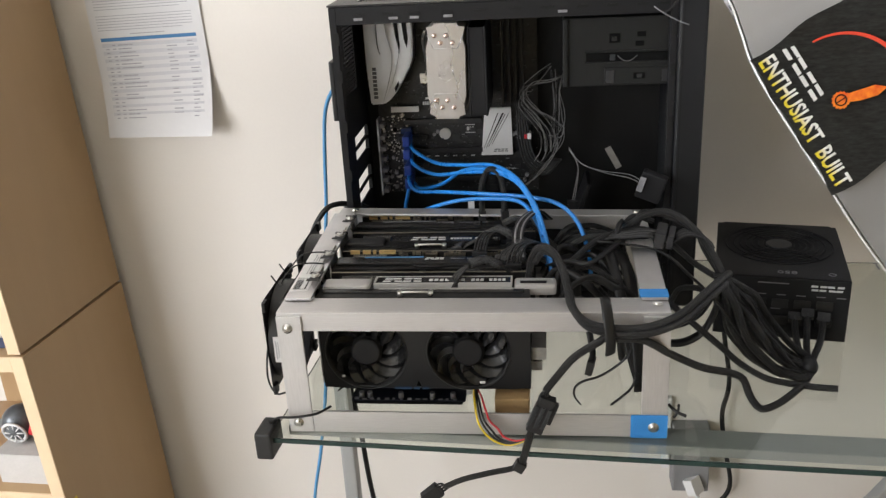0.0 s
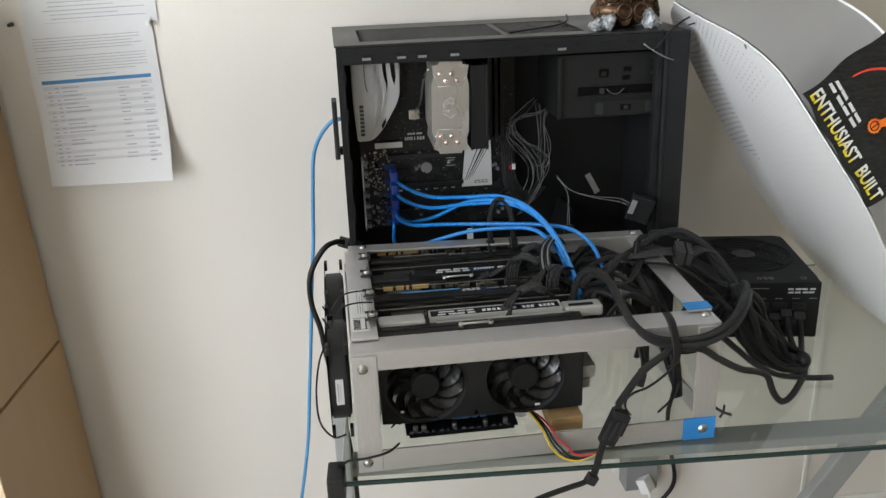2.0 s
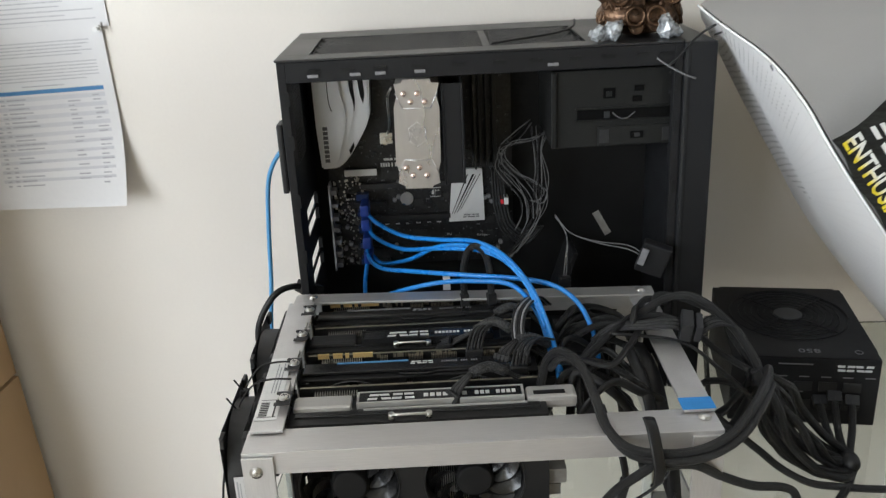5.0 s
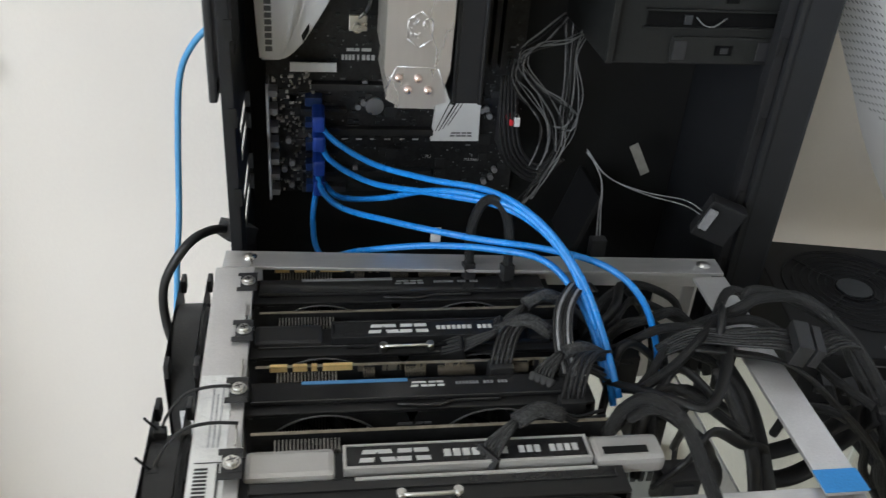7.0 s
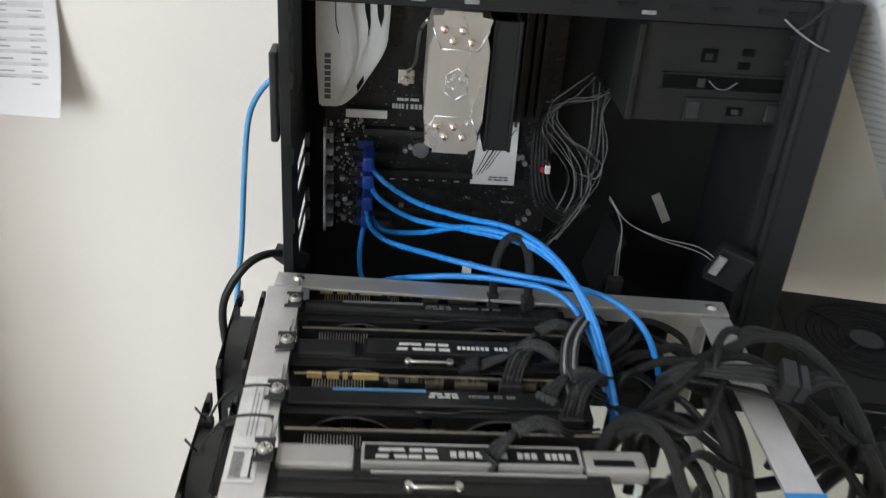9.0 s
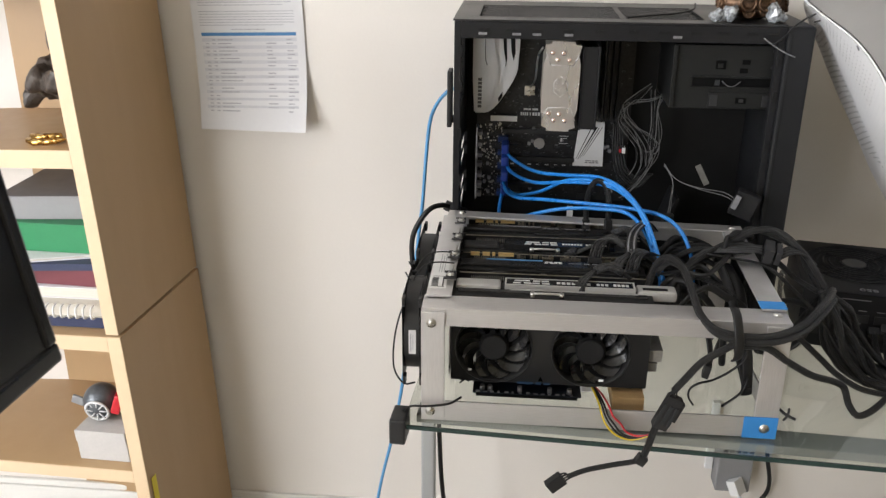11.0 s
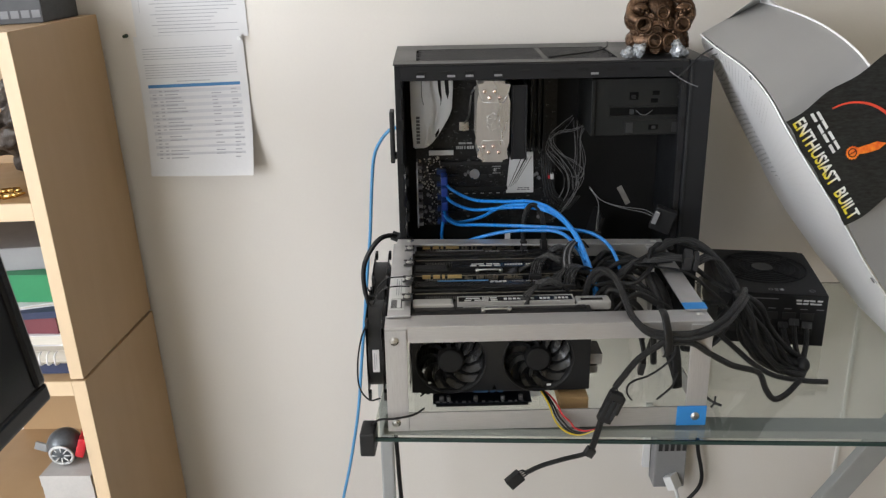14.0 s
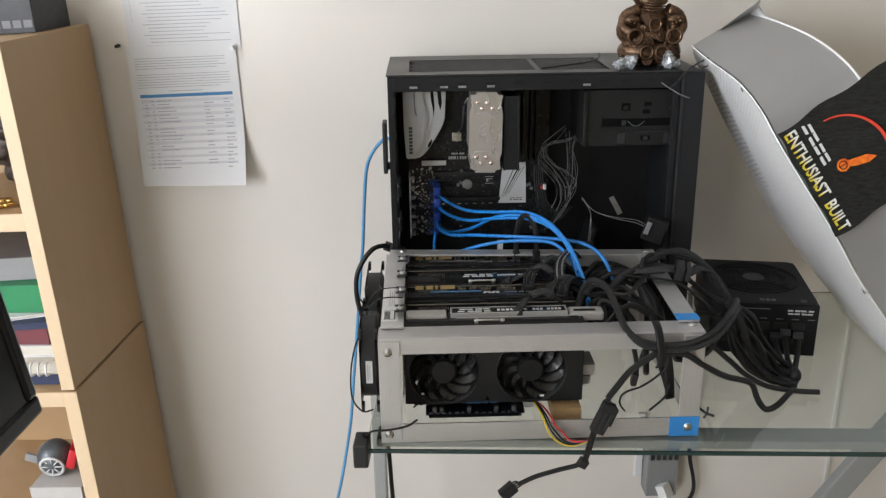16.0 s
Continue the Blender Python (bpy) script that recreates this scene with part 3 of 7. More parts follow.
box(bm, OX0, OX1, CY0, CY0 + 0.012, CZ0, OZ0, 0.0008)
box(bm, OX1, 0.4555, CY0, CY0 + 0.012, CZ0, CZ1 - 0.003, 0.0008)
part("side_rim", bm, CASE_BLACK, case)
bm = bmesh.new()
for i, x in enumerate((0.045, 0.082, 0.118, 0.160, 0.205, 0.250, 0.292, 0.335, 0.372, 0.41, 0.437)):
    box(bm, x - 0.007, x + 0.007, CY0 - 0.0012, CY0 - 0.0002, 1.1885, 1.1925, 0)
    if i % 2 == 0:
        box(bm, x - 0.009, x + 0.004, CY0 - 0.0022, CY0 - 0.0013, 1.1905, 1.1918, 0)
for z in (0.83, 0.9, 0.97, 1.04, 1.11, 1.16):
    box(bm, 0.0085, 0.0145, CY0 - 0.0012, CY0 - 0.0002, z - 0.008, z + 0.008, 0)
    box(bm, 0.4485, 0.4535, CY0 - 0.0012, CY0 - 0.0002, z - 0.012, z + 0.004, 0)
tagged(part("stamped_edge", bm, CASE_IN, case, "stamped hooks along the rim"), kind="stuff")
for x in (0.043, 0.090, 0.118, 0.162, 0.31):
    part("rim_clip", boxm(x - 0.006, x + 0.006, CY0 - 0.0032, CY0 - 0.0024, 1.1835, 1.187, bevel=0.0004), GREY_CHIP, case, "bare metal clip")
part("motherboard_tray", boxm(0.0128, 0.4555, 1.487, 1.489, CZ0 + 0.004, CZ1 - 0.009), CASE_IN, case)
part("far_side_panel", boxm(0.0112, 0.4555, CY1 - 0.003, CY1, CZ0, CZ1 - 0.003, bevel=0.001), CASE_BLACK, case)
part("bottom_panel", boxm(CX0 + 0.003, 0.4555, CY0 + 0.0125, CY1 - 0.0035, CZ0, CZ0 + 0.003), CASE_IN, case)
bz = part("front_bezel", boxm(0.456, CX1, CY0 - 0.004, CY1, CZ0, CZ1 - 0.001, bevel=0.004), BEZEL, case, "black plastic front bezel")
part("seam", boxm(0.462, 0.4632, CY0 - 0.0046, CY0 - 0.0042, CZ0 + 0.01, CZ1 - 0.012), CASE_IN, bz)
# rear wall with open card slots and a round-hole vent
bm = bmesh.new()
XR0, XR1 = 0.0112, 0.0124
box(bm, XR0, XR1, CY0 + 0.0125, 1.358, CZ0, CZ1 - 0.003)
box(bm, XR0, XR1, 1.358, 1.378, CZ0, 1.078)
box(bm, XR0, XR1, 1.378, 1.452, CZ0, 0.911)
box(bm, XR0, XR1, 1.358, 1.425, 1.178, CZ1 - 0.003)
box(bm, XR0, XR1, 1.452, CY1 - 0.0035, CZ0, 1.078)
box(bm, XR0, XR1, 1.425, CY1 - 0.0035, 1.078, CZ1 - 0.003)
for z0, z1 in ((0.927, 0.934), (0.949, 0.977), (0.991, 0.998), (1.012, 1.078)):
    box(bm, XR0, XR1, 1.378, 1.452, z0, z1)
part("rear_panel", bm, CASE_BLACK, case, "rear wall with open card slots and vent")
bm = bmesh.new()
for k in range(12):
    box(bm, XR0, XR1, 1.3605 + k * 0.0056, 1.3628 + k * 0.0056, 1.078, 1.178)
for k in range(18):
    box(bm, XR0 + 0.0002, XR1 - 0.0002, 1.358, 1.425, 1.0805 + k * 0.0056, 1.0829 + k * 0.0056)
tagged(part("rear_vent", bm, CASE_BLACK, case, "fine square vent mesh"), kind="stuff")
for z in (0.9205, 0.9425, 0.984, 1.0055):
    part("slot_edge", boxm(XR1 + 0.0002, XR1 + 0.004, 1.4525, 1.454, z - 0.008, z + 0.008), CASE_IN, case)
# top with a sunken grille
bm = bmesh.new()
GX0, GX1, GY0, GY1 = 0.036, 0.352, 1.362, 1.50
TZ = CZ1 - 0.0025
box(bm, CX0, 0.4555, CY0, GY0, TZ, CZ1, 0.0007)
box(bm, CX0, 0.4555, GY1, CY1, TZ, CZ1, 0.0007)
box(bm, CX0, GX0, GY0, GY1, TZ, CZ1)
box(bm, GX1, 0.4555, GY0, GY1, TZ, CZ1)
top = part("top_panel", bm, CASE_TOP, case)
part("grille_bed", boxm(GX0 - 0.004, GX1 + 0.004, GY0 - 0.004, GY1 + 0.004, CZ1 - 0.0085, CZ1 - 0.007), CASE_IN, top)
bm = bmesh.new()
for sgn in (1, -1):
    k = -40
    for k in range(-14, 60):
        x = GX0 + k * 0.0066
        y0, y1 = GY0, GY1
        xa, xb = (x, x + sgn * (y1 - y0) * 0.62)
        ta = 0.0
        pts = []
        for t in np.linspace(0, 1, 9):
            px = xa + (xb - xa) * t
            if GX0 <= px <= GX1:
                pts.append((px, y0 + (y1 - y0) * t))
        if len(pts) >= 2:
            (ax, ay), (bx, by) = pts[0], pts[-1]
            d = Vector((bx - ax, by - ay, 0))
            m = Matrix.Translation(((ax + bx) / 2, (ay + by) / 2, CZ1 - 0.0018 - 0.0006 * sgn)) @ Matrix.Rotation(math.atan2(d.y, d.x), 4, "Z")
            box(bm, -d.length / 2, d.length / 2, -0.0011, 0.0011, -0.0005, 0.0005, 0, m)
part("grille", bm, CASE_TOP, top, "black diamond mesh grille")
part("grille_bridge", boxm(0.235, 0.243, GY0 + 0.002, GY1 - 0.002, CZ1 - 0.0009, CZ1 - 0.0001), CASE_TOP, top)
# drive cage
cage = part("drive_cage", boxm(0.312, 0.4615, 1.352, 1.48, 1.082, 1.172, bevel=0.001), CAGE, case, "dark grey steel drive cage")
# openings are thin panels laid on the front, recess shade put into their colour
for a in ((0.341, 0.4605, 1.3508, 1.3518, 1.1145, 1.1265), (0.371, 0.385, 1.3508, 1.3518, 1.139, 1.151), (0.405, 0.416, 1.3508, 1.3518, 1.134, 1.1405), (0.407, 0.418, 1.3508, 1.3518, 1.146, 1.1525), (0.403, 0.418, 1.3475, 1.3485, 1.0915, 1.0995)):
    part("painted_opening", boxm(*a), OPENING_SHADE, cage, "near-black panel painted as a shaded opening")
part("cage_fold", boxm(0.3385, 0.4612, 1.3490, 1.3519, 1.1268, 1.1288, bevel=0.0006), CAGE, cage)
part("cage_fold", boxm(0.3385, 0.4612, 1.3490, 1.3519, 1.1122, 1.1142, bevel=0.0006), CAGE, cage)
part("drive_rail", boxm(0.365, 0.4575, 1.3488, 1.3519, 1.0835, 1.1065, bevel=0.0012), CAGE, cage)
for x0, x1 in ((0.367, 0.378), (0.440, 0.455)):
    part("rail_pad", boxm(x0, x1, 1.3478, 1.3487, 1.087, 1.103, bevel=0.0006), CHIP, cage)
part("rail_latch", boxm(0.4075, 0.414, 1.3465, 1.3474, 1.093, 1.098, bevel=0.0004), CHIP, cage)
part("slot_catch", boxm(0.372, 0.379, 1.3495, 1.3507, 1.116, 1.124, bevel=0.0006), GUNMETAL, cage, "small grey catch in the slot")
part("hole_catch", boxm(0.374, 0.381, 1.3498, 1.3507, 1.141, 1.147, bevel=0.0006), CAGE, cage)
part("loose_wire", tube(bmesh.new(), [(0.382, 1.3498, 1.1225), (0.389, 1.3485, 1.1165), (0.398, 1.3482, 1.1155), (0.408, 1.349, 1.1225)], 0.0006, 6), WIRE_GREY, cage, "thin grey wire end")
for x, z in ((0.449, 1.142), (0.449, 1.165)):
    bm = bmesh.new()
    cyl(bm, (x, 1.3519, z), (x, 1.3505, z), 0.0022, 12)
    part("cage_screw", bm, CHIP, cage)
part("cage_lip", boxm(0.3105, 0.3165, 1.347, 1.3519, 1.083, 1.171, bevel=0.0010), CAGE, cage)
bm = bmesh.new()
box(bm, 0.29, 0.452, 1.36, 1.48, 0.80, 0.803)
box(bm, 0.335, 0.341, 1.40, 1.47, 0.86, 0.93, 0.001, Matrix.Translation((0.338, 1.43, 0.895)) @ pose(0, 0, 0, 0, 18, 0) @ Matrix.Translation((-0.338, -1.43, -0.895)))
part("drive_bracket", bm, CASE_BLACK, case)
part("metal_tab", boxm(0.379, 0.388, 1.409, 1.410, 0.948, 0.983, m=Matrix.Translation((0.3835, 1.41, 0.965)) @ pose(0, 0, 0, 0, -29, 0) @ Matrix.Translation((-0.3835, -1.41, -0.965))), FIN, case)
part("white_tag", boxm(0.1755, 0.1845, 1.3445, 1.3455, 0.9105, 0.9295), WHITE_PLASTIC, case, "small white tag")

# ---- motherboard ----
MY = 1.4755
mb = thing("motherboard", (0.16, MY, 0.90), "black motherboard with white shrouds inside the case", "motherboard")
part("board", boxm(0.0305, 0.275, MY, MY + 0.0016, 0.897, 1.185), PCB, mb)
bm = bmesh.new()
rb = random.Random(11)
for i in range(150):
    x, z, s = rb.uniform(0.034, 0.074), rb.uniform(0.899, 1.024), rb.choice((0.0006, 0.0009, 0.0014))
    box(bm, x - s * rb.uniform(0.6, 2.2), x + s, MY - 0.002 - s, MY - 0.0001, z - s, z + s)
tagged(part("solder_grain", bm, STEEL, mb), kind="stuff")
for x, z, w in ((0.052, 0.978, 0.011), (0.060, 0.952, 0.008), (0.058, 0.915, 0.010), (0.112, 0.965, 0.012), (0.15, 0.94, 0.010), (0.2, 0.93, 0.009)):
    part("chip", boxm(x - w / 2, x + w / 2, MY - 0.0022, MY - 0.0001, z - w / 2, z + w / 2), CHIP, mb)
# white cover over the sockets
prof = [(0.0235, 1.185), (0.096, 1.185), (0.0955, 1.150), (0.0935, 1.112), (0.088, 1.098), (0.078, 1.081), (0.066, 1.062), (0.056, 1.051), (0.047, 1.0455), (0.027, 1.045), (0.024, 1.10)]
bm = prism(bmesh.new(), prof, 0.03, Matrix.Translation((0, 1.444, 0)))
bmesh.ops.bevel(bm, geom=list(bm.edges), offset=0.002, segments=2, affect="EDGES")
sh = part("socket_cover", bm, WHITE_SHROUD, mb, "white angular plastic cover")
for pts in (((0.0685, 1.184), (0.0735, 1.184), (0.0765, 1.132), (0.0745, 1.118), (0.0715, 1.135)), ((0.0790, 1.184), (0.0865, 1.184), (0.0890, 1.140), (0.0865, 1.128), (0.083, 1.140)), ((0.0640, 1.069), (0.0710, 1.080), (0.0710, 1.073), (0.0655, 1.063))):
    part("cover_vent", prism(bmesh.new(), pts, 0.0006, Matrix.Translation((0, 1.4432, 0))), CASE_IN, sh)
for k, (off, wd) in enumerate(((0.0, 0.0085), (0.0145, 0.006))):
    line = smooth_line([(0.047 + off, 0, 1.1845), (0.050 + off, 0, 1.150), (0.057 + off * 0.9, 0, 1.126), (0.059 + off * 0.6, 0, 1.106), (0.053 + off * 0.4, 0, 1.076), (0.0445 + off * 0.1, 0, 1.048)], 0.008)
    n = len(line) - 1
    edge = [(p.x + wd * (1 - i / n) + 0.001, p.z) for i, p in enumerate(line)]
    part("cover_ridge", prism(bmesh.new(), [(p.x, p.z) for p in line] + edge[::-1], 0.004 - 0.0012 * k, Matrix.Translation((0, 1.4402 + 0.0012 * k, 0))), WHITE_SHROUD, sh)
part("cover_groove", tube(bmesh.new(), [(0.043, 1.4437, 1.183), (0.043, 1.4437, 1.135), (0.046, 1.4437, 1.120)], 0.0005, 6), CASE_IN, sh)
print_bars("cover_print", facing(0.0355, 1.4436, 1.078, 90, -90, 0), [(-0.024 + i * 0.006, -0.0195 + i * 0.006, 0, 0.006) for i in range(8)], LOGO_DIM, sh, "grey print that cannot be read")
# chipset plate
bm = prism(bmesh.new(), ((0.188, 0.957), (0.236, 0.957), (0.2345, 1.030), (0.195, 1.030)), 0.006, Matrix.Translation((0, 1.467, 0)))
pl = part("chipset_plate", bm, WHITE_PLASTIC, mb, "white heatsink plate with black streaks")
bm = bmesh.new()
for a, b, w in (((0.192, 0.968), (0.214, 1.022), 0.0016), ((0.195, 0.968), (0.221, 1.022), 0.003), ((0.199, 0.970), (0.225, 1.020), 0.0012), ((0.204, 0.974), (0.231, 1.022), 0.0009)):
    prism(bm, ((a[0], a[1]), (a[0] + 0.0006, a[1]), (b[0] + w, b[1]), (b[0], b[1])), 0.0004, Matrix.Translation((0, 1.4664, 0)))
part("streak_print", bm, CASE_IN, pl)
logo_blocks("plate_logo", facing(0.218, 1.4665, 0.9645), 0.022, 0.005, LOGO_DIM, pl, 4, "plain grey logo blocks")
# slots, chips, capacitors
for i, z in enumerate((1.012, 0.987, 0.966, 0.9435, 0.921, 0.904)):
    part("card_slot", boxm(0.062 if i % 2 else 0.072, 0.19 if i % 2 == 0 else 0.105, 1.4655, MY - 0.0002, z - 0.0032, z + 0.0032, bevel=0.0005), PLASTIC if i else CHIP, mb)
for i in range(4):
    part("memory_slot", boxm(0.222 + i * 0.009, 0.227 + i * 0.009, 1.458, MY - 0.0002, 1.035, 1.175, bevel=0.0005), PLASTIC, mb)
part("memory_module", boxm(0.2235, 0.226, 1.425, 1.4575, 1.04, 1.172, bevel=0.0006), GLOSS, mb)
part("m2_stick", boxm(0.053, 0.0955, 1.462, 1.4645, 1.0285, 1.037), WHITE_PLASTIC, mb, "white labelled storage stick")
rnd = random.Random(4)
bm = bmesh.new()
for i in range(330):
    x, z, s = rnd.uniform(0.04, 0.27), rnd.uniform(0.90, 1.18), rnd.choice((0.0007, 0.0011, 0.0018, 0.0024))
    box(bm, x - s, x + s, MY - s * 1.2, MY - 0.0001, z - s * 0.6, z + s * 0.6)
tagged(part("board_circuitry", bm, GUNMETAL, mb), kind="stuff")
bm = bmesh.new()
for i in range(230):
    x, z, s = rnd.uniform(0.04, 0.278), rnd.uniform(0.899, 1.06), rnd.choice((0.0004, 0.0006, 0.0008))
    e_ = rnd.choice((1, 1, 1, 3))
    box(bm, x - s * e_, x + s * e_, MY - 0.0009, MY - 0.0001, z - s, z + s)
tagged(part("board_marking", bm, LOGO_DIM, mb), kind="stuff")
for z in (0.9075, 0.930, 0.953, 0.974, 0.9985):
    part("usb_socket", boxm(0.066, 0.082, 1.462, MY - 0.0002, z - 0.0045, z + 0.0045, bevel=0.0006), SOCKET_BLUE, mb, "dark blue plastic socket")
bm = bmesh.new()
for i in range(46):
    x, z, s = rnd.uniform(0.045, 0.265), rnd.uniform(0.90, 1.06), rnd.choice((0.003, 0.004, 0.006))
    box(bm, x - s, x + s, MY - 0.0018, MY - 0.0001, z - s, z + s * 0.7)
tagged(part("chip_field", bm, CHIP, mb), kind="stuff")
for i in range(18):
    bm = bmesh.new()
    x, z = rnd.choice(((rnd.uniform(0.042, 0.056)), rnd.uniform(0.11, 0.125), rnd.uniform(0.19, 0.27))), rnd.uniform(0.90, 1.03)
    cyl(bm, (x, MY - 0.0002, z), (x, MY - 0.007, z), 0.0028, 14)
    part("capacitor", bm, GREY_CHIP, mb)
bm = bmesh.new()
cyl(bm, (0.1325, MY - 0.0002, 0.9905), (0.1325, MY - 0.003, 0.9905), 0.0088, 28)
part("button_cell", bm, STEEL, mb, "round steel button cell")
print_bars("badge", facing(0.1715, MY - 0.0004, 0.9975), [(-0.0075, 0.0075, 0.006, 0.0012), (-0.0075, 0.0075, -0.006, 0.0012), (-0.0055, -0.002, 0, 0.006), (-0.001, 0.0015, 0, 0.006), (0.0028, 0.0052, 0, 0.006)], LOGO, mb, "small white printed badge")
print_bars("board_print", facing(0.119, MY - 0.0004, 1.04), [(-0.014, -0.002, 0.006, 0.003), (0.000, 0.009, 0.006, 0.003)] + [(-0.02 + i * 0.009, -0.0145 + i * 0.009, -0.027, 0.0022) for i in range(9)] + [(-0.06 + i * 0.014, -0.054 + i * 0.014, -0.085, 0.0016) for i in range(10)], LOGO, mb, "white print that cannot be read")
print_bars("model_print", facing(0.1175, MY - 0.0004, 1.0385), letter_bars(((-0.017, -0.004, 4), (-0.0025, 0.000, 1), (0.002, 0.015, 3)), 0.0052), LOGO, mb, "plain bars in place of a product name")
words("board_label", "M.2 Support", 0.0036, facing(0.234, MY - 0.0005, 0.933), LOGO, mb, "white printed letters")
words("board_label", "TPU", 0.0052, facing(0.186, MY - 0.0005, 0.936), LOGO, mb, "white printed letters")
bm = bmesh.new()
box(bm, 0.0307, 0.033, 1.452, MY - 0.0003, 0.90, 1.02)
for z in (0.905, 0.922, 0.938, 0.956, 0.972, 0.99, 1.008):
    box(bm, 0.033, 0.0405, 1.458, MY - 0.0003, z - 0.003, z + 0.003)
part("edge_header", bm, GREY_CHIP, mb)
bm = bmesh.new()
for x, z in ((0.1, 0.9035),):
    ball(bm, (x, MY - 0.001, z), 0.0016, seg=8)
part("indicator", bm, LED_GREEN, mb, "lit green indicator")
rc = part("front_header", boxm(0.254, 0.264, 1.44, 1.4752, 0.955, 1.002, bevel=0.001), PLASTIC, mb)
bm = boxm(0.2550, 0.2590, 1.4235, 1.4398, 0.993, 0.999, bevel=0.0006)
part("header_plug", bm, RED, rc, "red and white plug")
part("header_plug", boxm(0.2596, 0.2650, 1.4230, 1.4398, 0.992, 1.001, bevel=0.0008), WHITE_PLASTIC, rc, "white plug")

# ---- processor cooler ----
cool = thing("processor_cooler", (0.155, 1.47, 1.11), "nickel tower cooler with heat pipes and black fan", "cooler")
RX = Matrix.Translation((0.155, 1.335, 1.1115)) @ pose(0, 0, 0, 0, 1.2, 0) @ Matrix.Translation((-0.155, -1.335, -1.1115))
outline = [(0.131, 1.054), (0.139, 1.05), (0.1385, 1.047), (0.171, 1.047), (0.1715, 1.05), (0.180, 1.053), (0.1775, 1.066), (0.181, 1.079), (0.181, 1.143), (0.1775, 1.156), (0.181, 1.17), (0.172, 1.171), (0.171, 1.175), (0.14, 1.175), (0.1385, 1.171), (0.13, 1.17), (0.1325, 1.156), (0.129, 1.143), (0.129, 1.079), (0.1325, 1.066)]
bm = prism(bmesh.new(), outline, 0.0012, RX @ Matrix.Translation((0, 1.335, 0)))
tp = part("top_plate", bm, COOLER, cool, "brushed nickel top plate")
for i in range(34):
    part("fin", prism(bmesh.new(), [(x * 0.97 + 0.155 * 0.03, z * 0.99 + 1.111 * 0.01) for x, z in outline], 0.0006, RX @ Matrix.Translation((0, 1.339 + i * 0.0026, 0))), FIN, cool)
for z0, fl in ((1.156, -1), (1.066, 1)):
    for i, (dx, dz) in enumerate(((-0.0145, 0.0), (0.001, 0.0), (-0.0065, -0.0095), (0.0095, -0.0095))):
        bm = bmesh.new()
        c = RX @ Vector((0.155 + dx, 1.335, z0 + 0.003 + dz + (0.0035 if fl > 0 else 0)))
        cyl(bm, c, c + Vector((0, -0.003, 0)), 0.0034, 18, 0.003)
        ball(bm, c + Vector((0, -0.003, 0)), 0.003, 1, 0.55, 1, 14)
        part("heatpipe_tip", bm, RIVET, cool, "pale copper heat pipe tip")
bm = bmesh.new()
for z0, s in ((1.142, 1), (1.0815, -1)):
    tri_pts = [RX @ Vector((x, 1.3347, z)) for x, z in ((0.131, z0 + s * 0.018), (0.139, z0), (0.171, z0), (0.179, z0 + s * 0.018))]
    tube(bm, tri_pts[:2], 0.0006, 6), tube(bm, tri_pts[1:3], 0.0006, 6), tube(bm, tri_pts[2:], 0.0006, 6)
hexa = [RX @ Vector((0.155 + 0.011 * math.sin(a) * (1 if k % 3 else 1), 1.3346, 1.1115 + 0.0145 * math.cos(a))) for k, a in enumerate([math.pi / 3 * k for k in range(7)])]
for a, b in zip(hexa, hexa[1:]):
    tube(bm, [a, b], 0.0006, 6)
for k in range(12):
    a = RX @ Vector((0.155 + rnd.uniform(-0.006, 0.006), 1.3347, 1.1115 + rnd.uniform(-0.009, 0.009)))
    tube(bm, [a, a + Vector((rnd.uniform(-0.003, 0.003), 0, rnd.uniform(0.002, 0.005)))], 0.0005, 5)
part("stamped_emblem", bm, COOLER, tp, "stamped outline emblem", True)
bm = bmesh.new()
box(bm, 0.184, 0.187, 1.34, 1.46, 1.048, 1.168, 0.001)
box(bm, 0.206, 0.209, 1.34, 1.46, 1.048, 1.168, 0.001)
box(bm, 0.187, 0.206, 1.341, 1.346, 1.049, 1.167, 0.001)
box(bm, 0.187, 0.206, 1.454, 1.459, 1.049, 1.167, 0.001)
part("fan_frame", bm, CASE_BLACK, cool)
rotor("fan_rotor", (0, 0, 0), 0.052, 0.02, 9, cool, Matrix.Translation((0.197, 1.40, 1.108)) @ pose(0, 0, 0, 0, 0, 90))
bm = bmesh.new()
tube(bm, [(0.128, 1.345, 1.165), (0.122, 1.36, 1.15), (0.120, 1.40, 1.11), (0.114, 1.43, 1.09)], 0.0014, 8)
box(bm, 0.105, 0.121, 1.43, 1.434, 1.078, 1.092, 0.001)
cyl(bm, (0.112, 1.43, 1.082), (0.112, 1.424, 1.082), 0.004, 12)
part("mount_arm", bm, STEEL, cool)

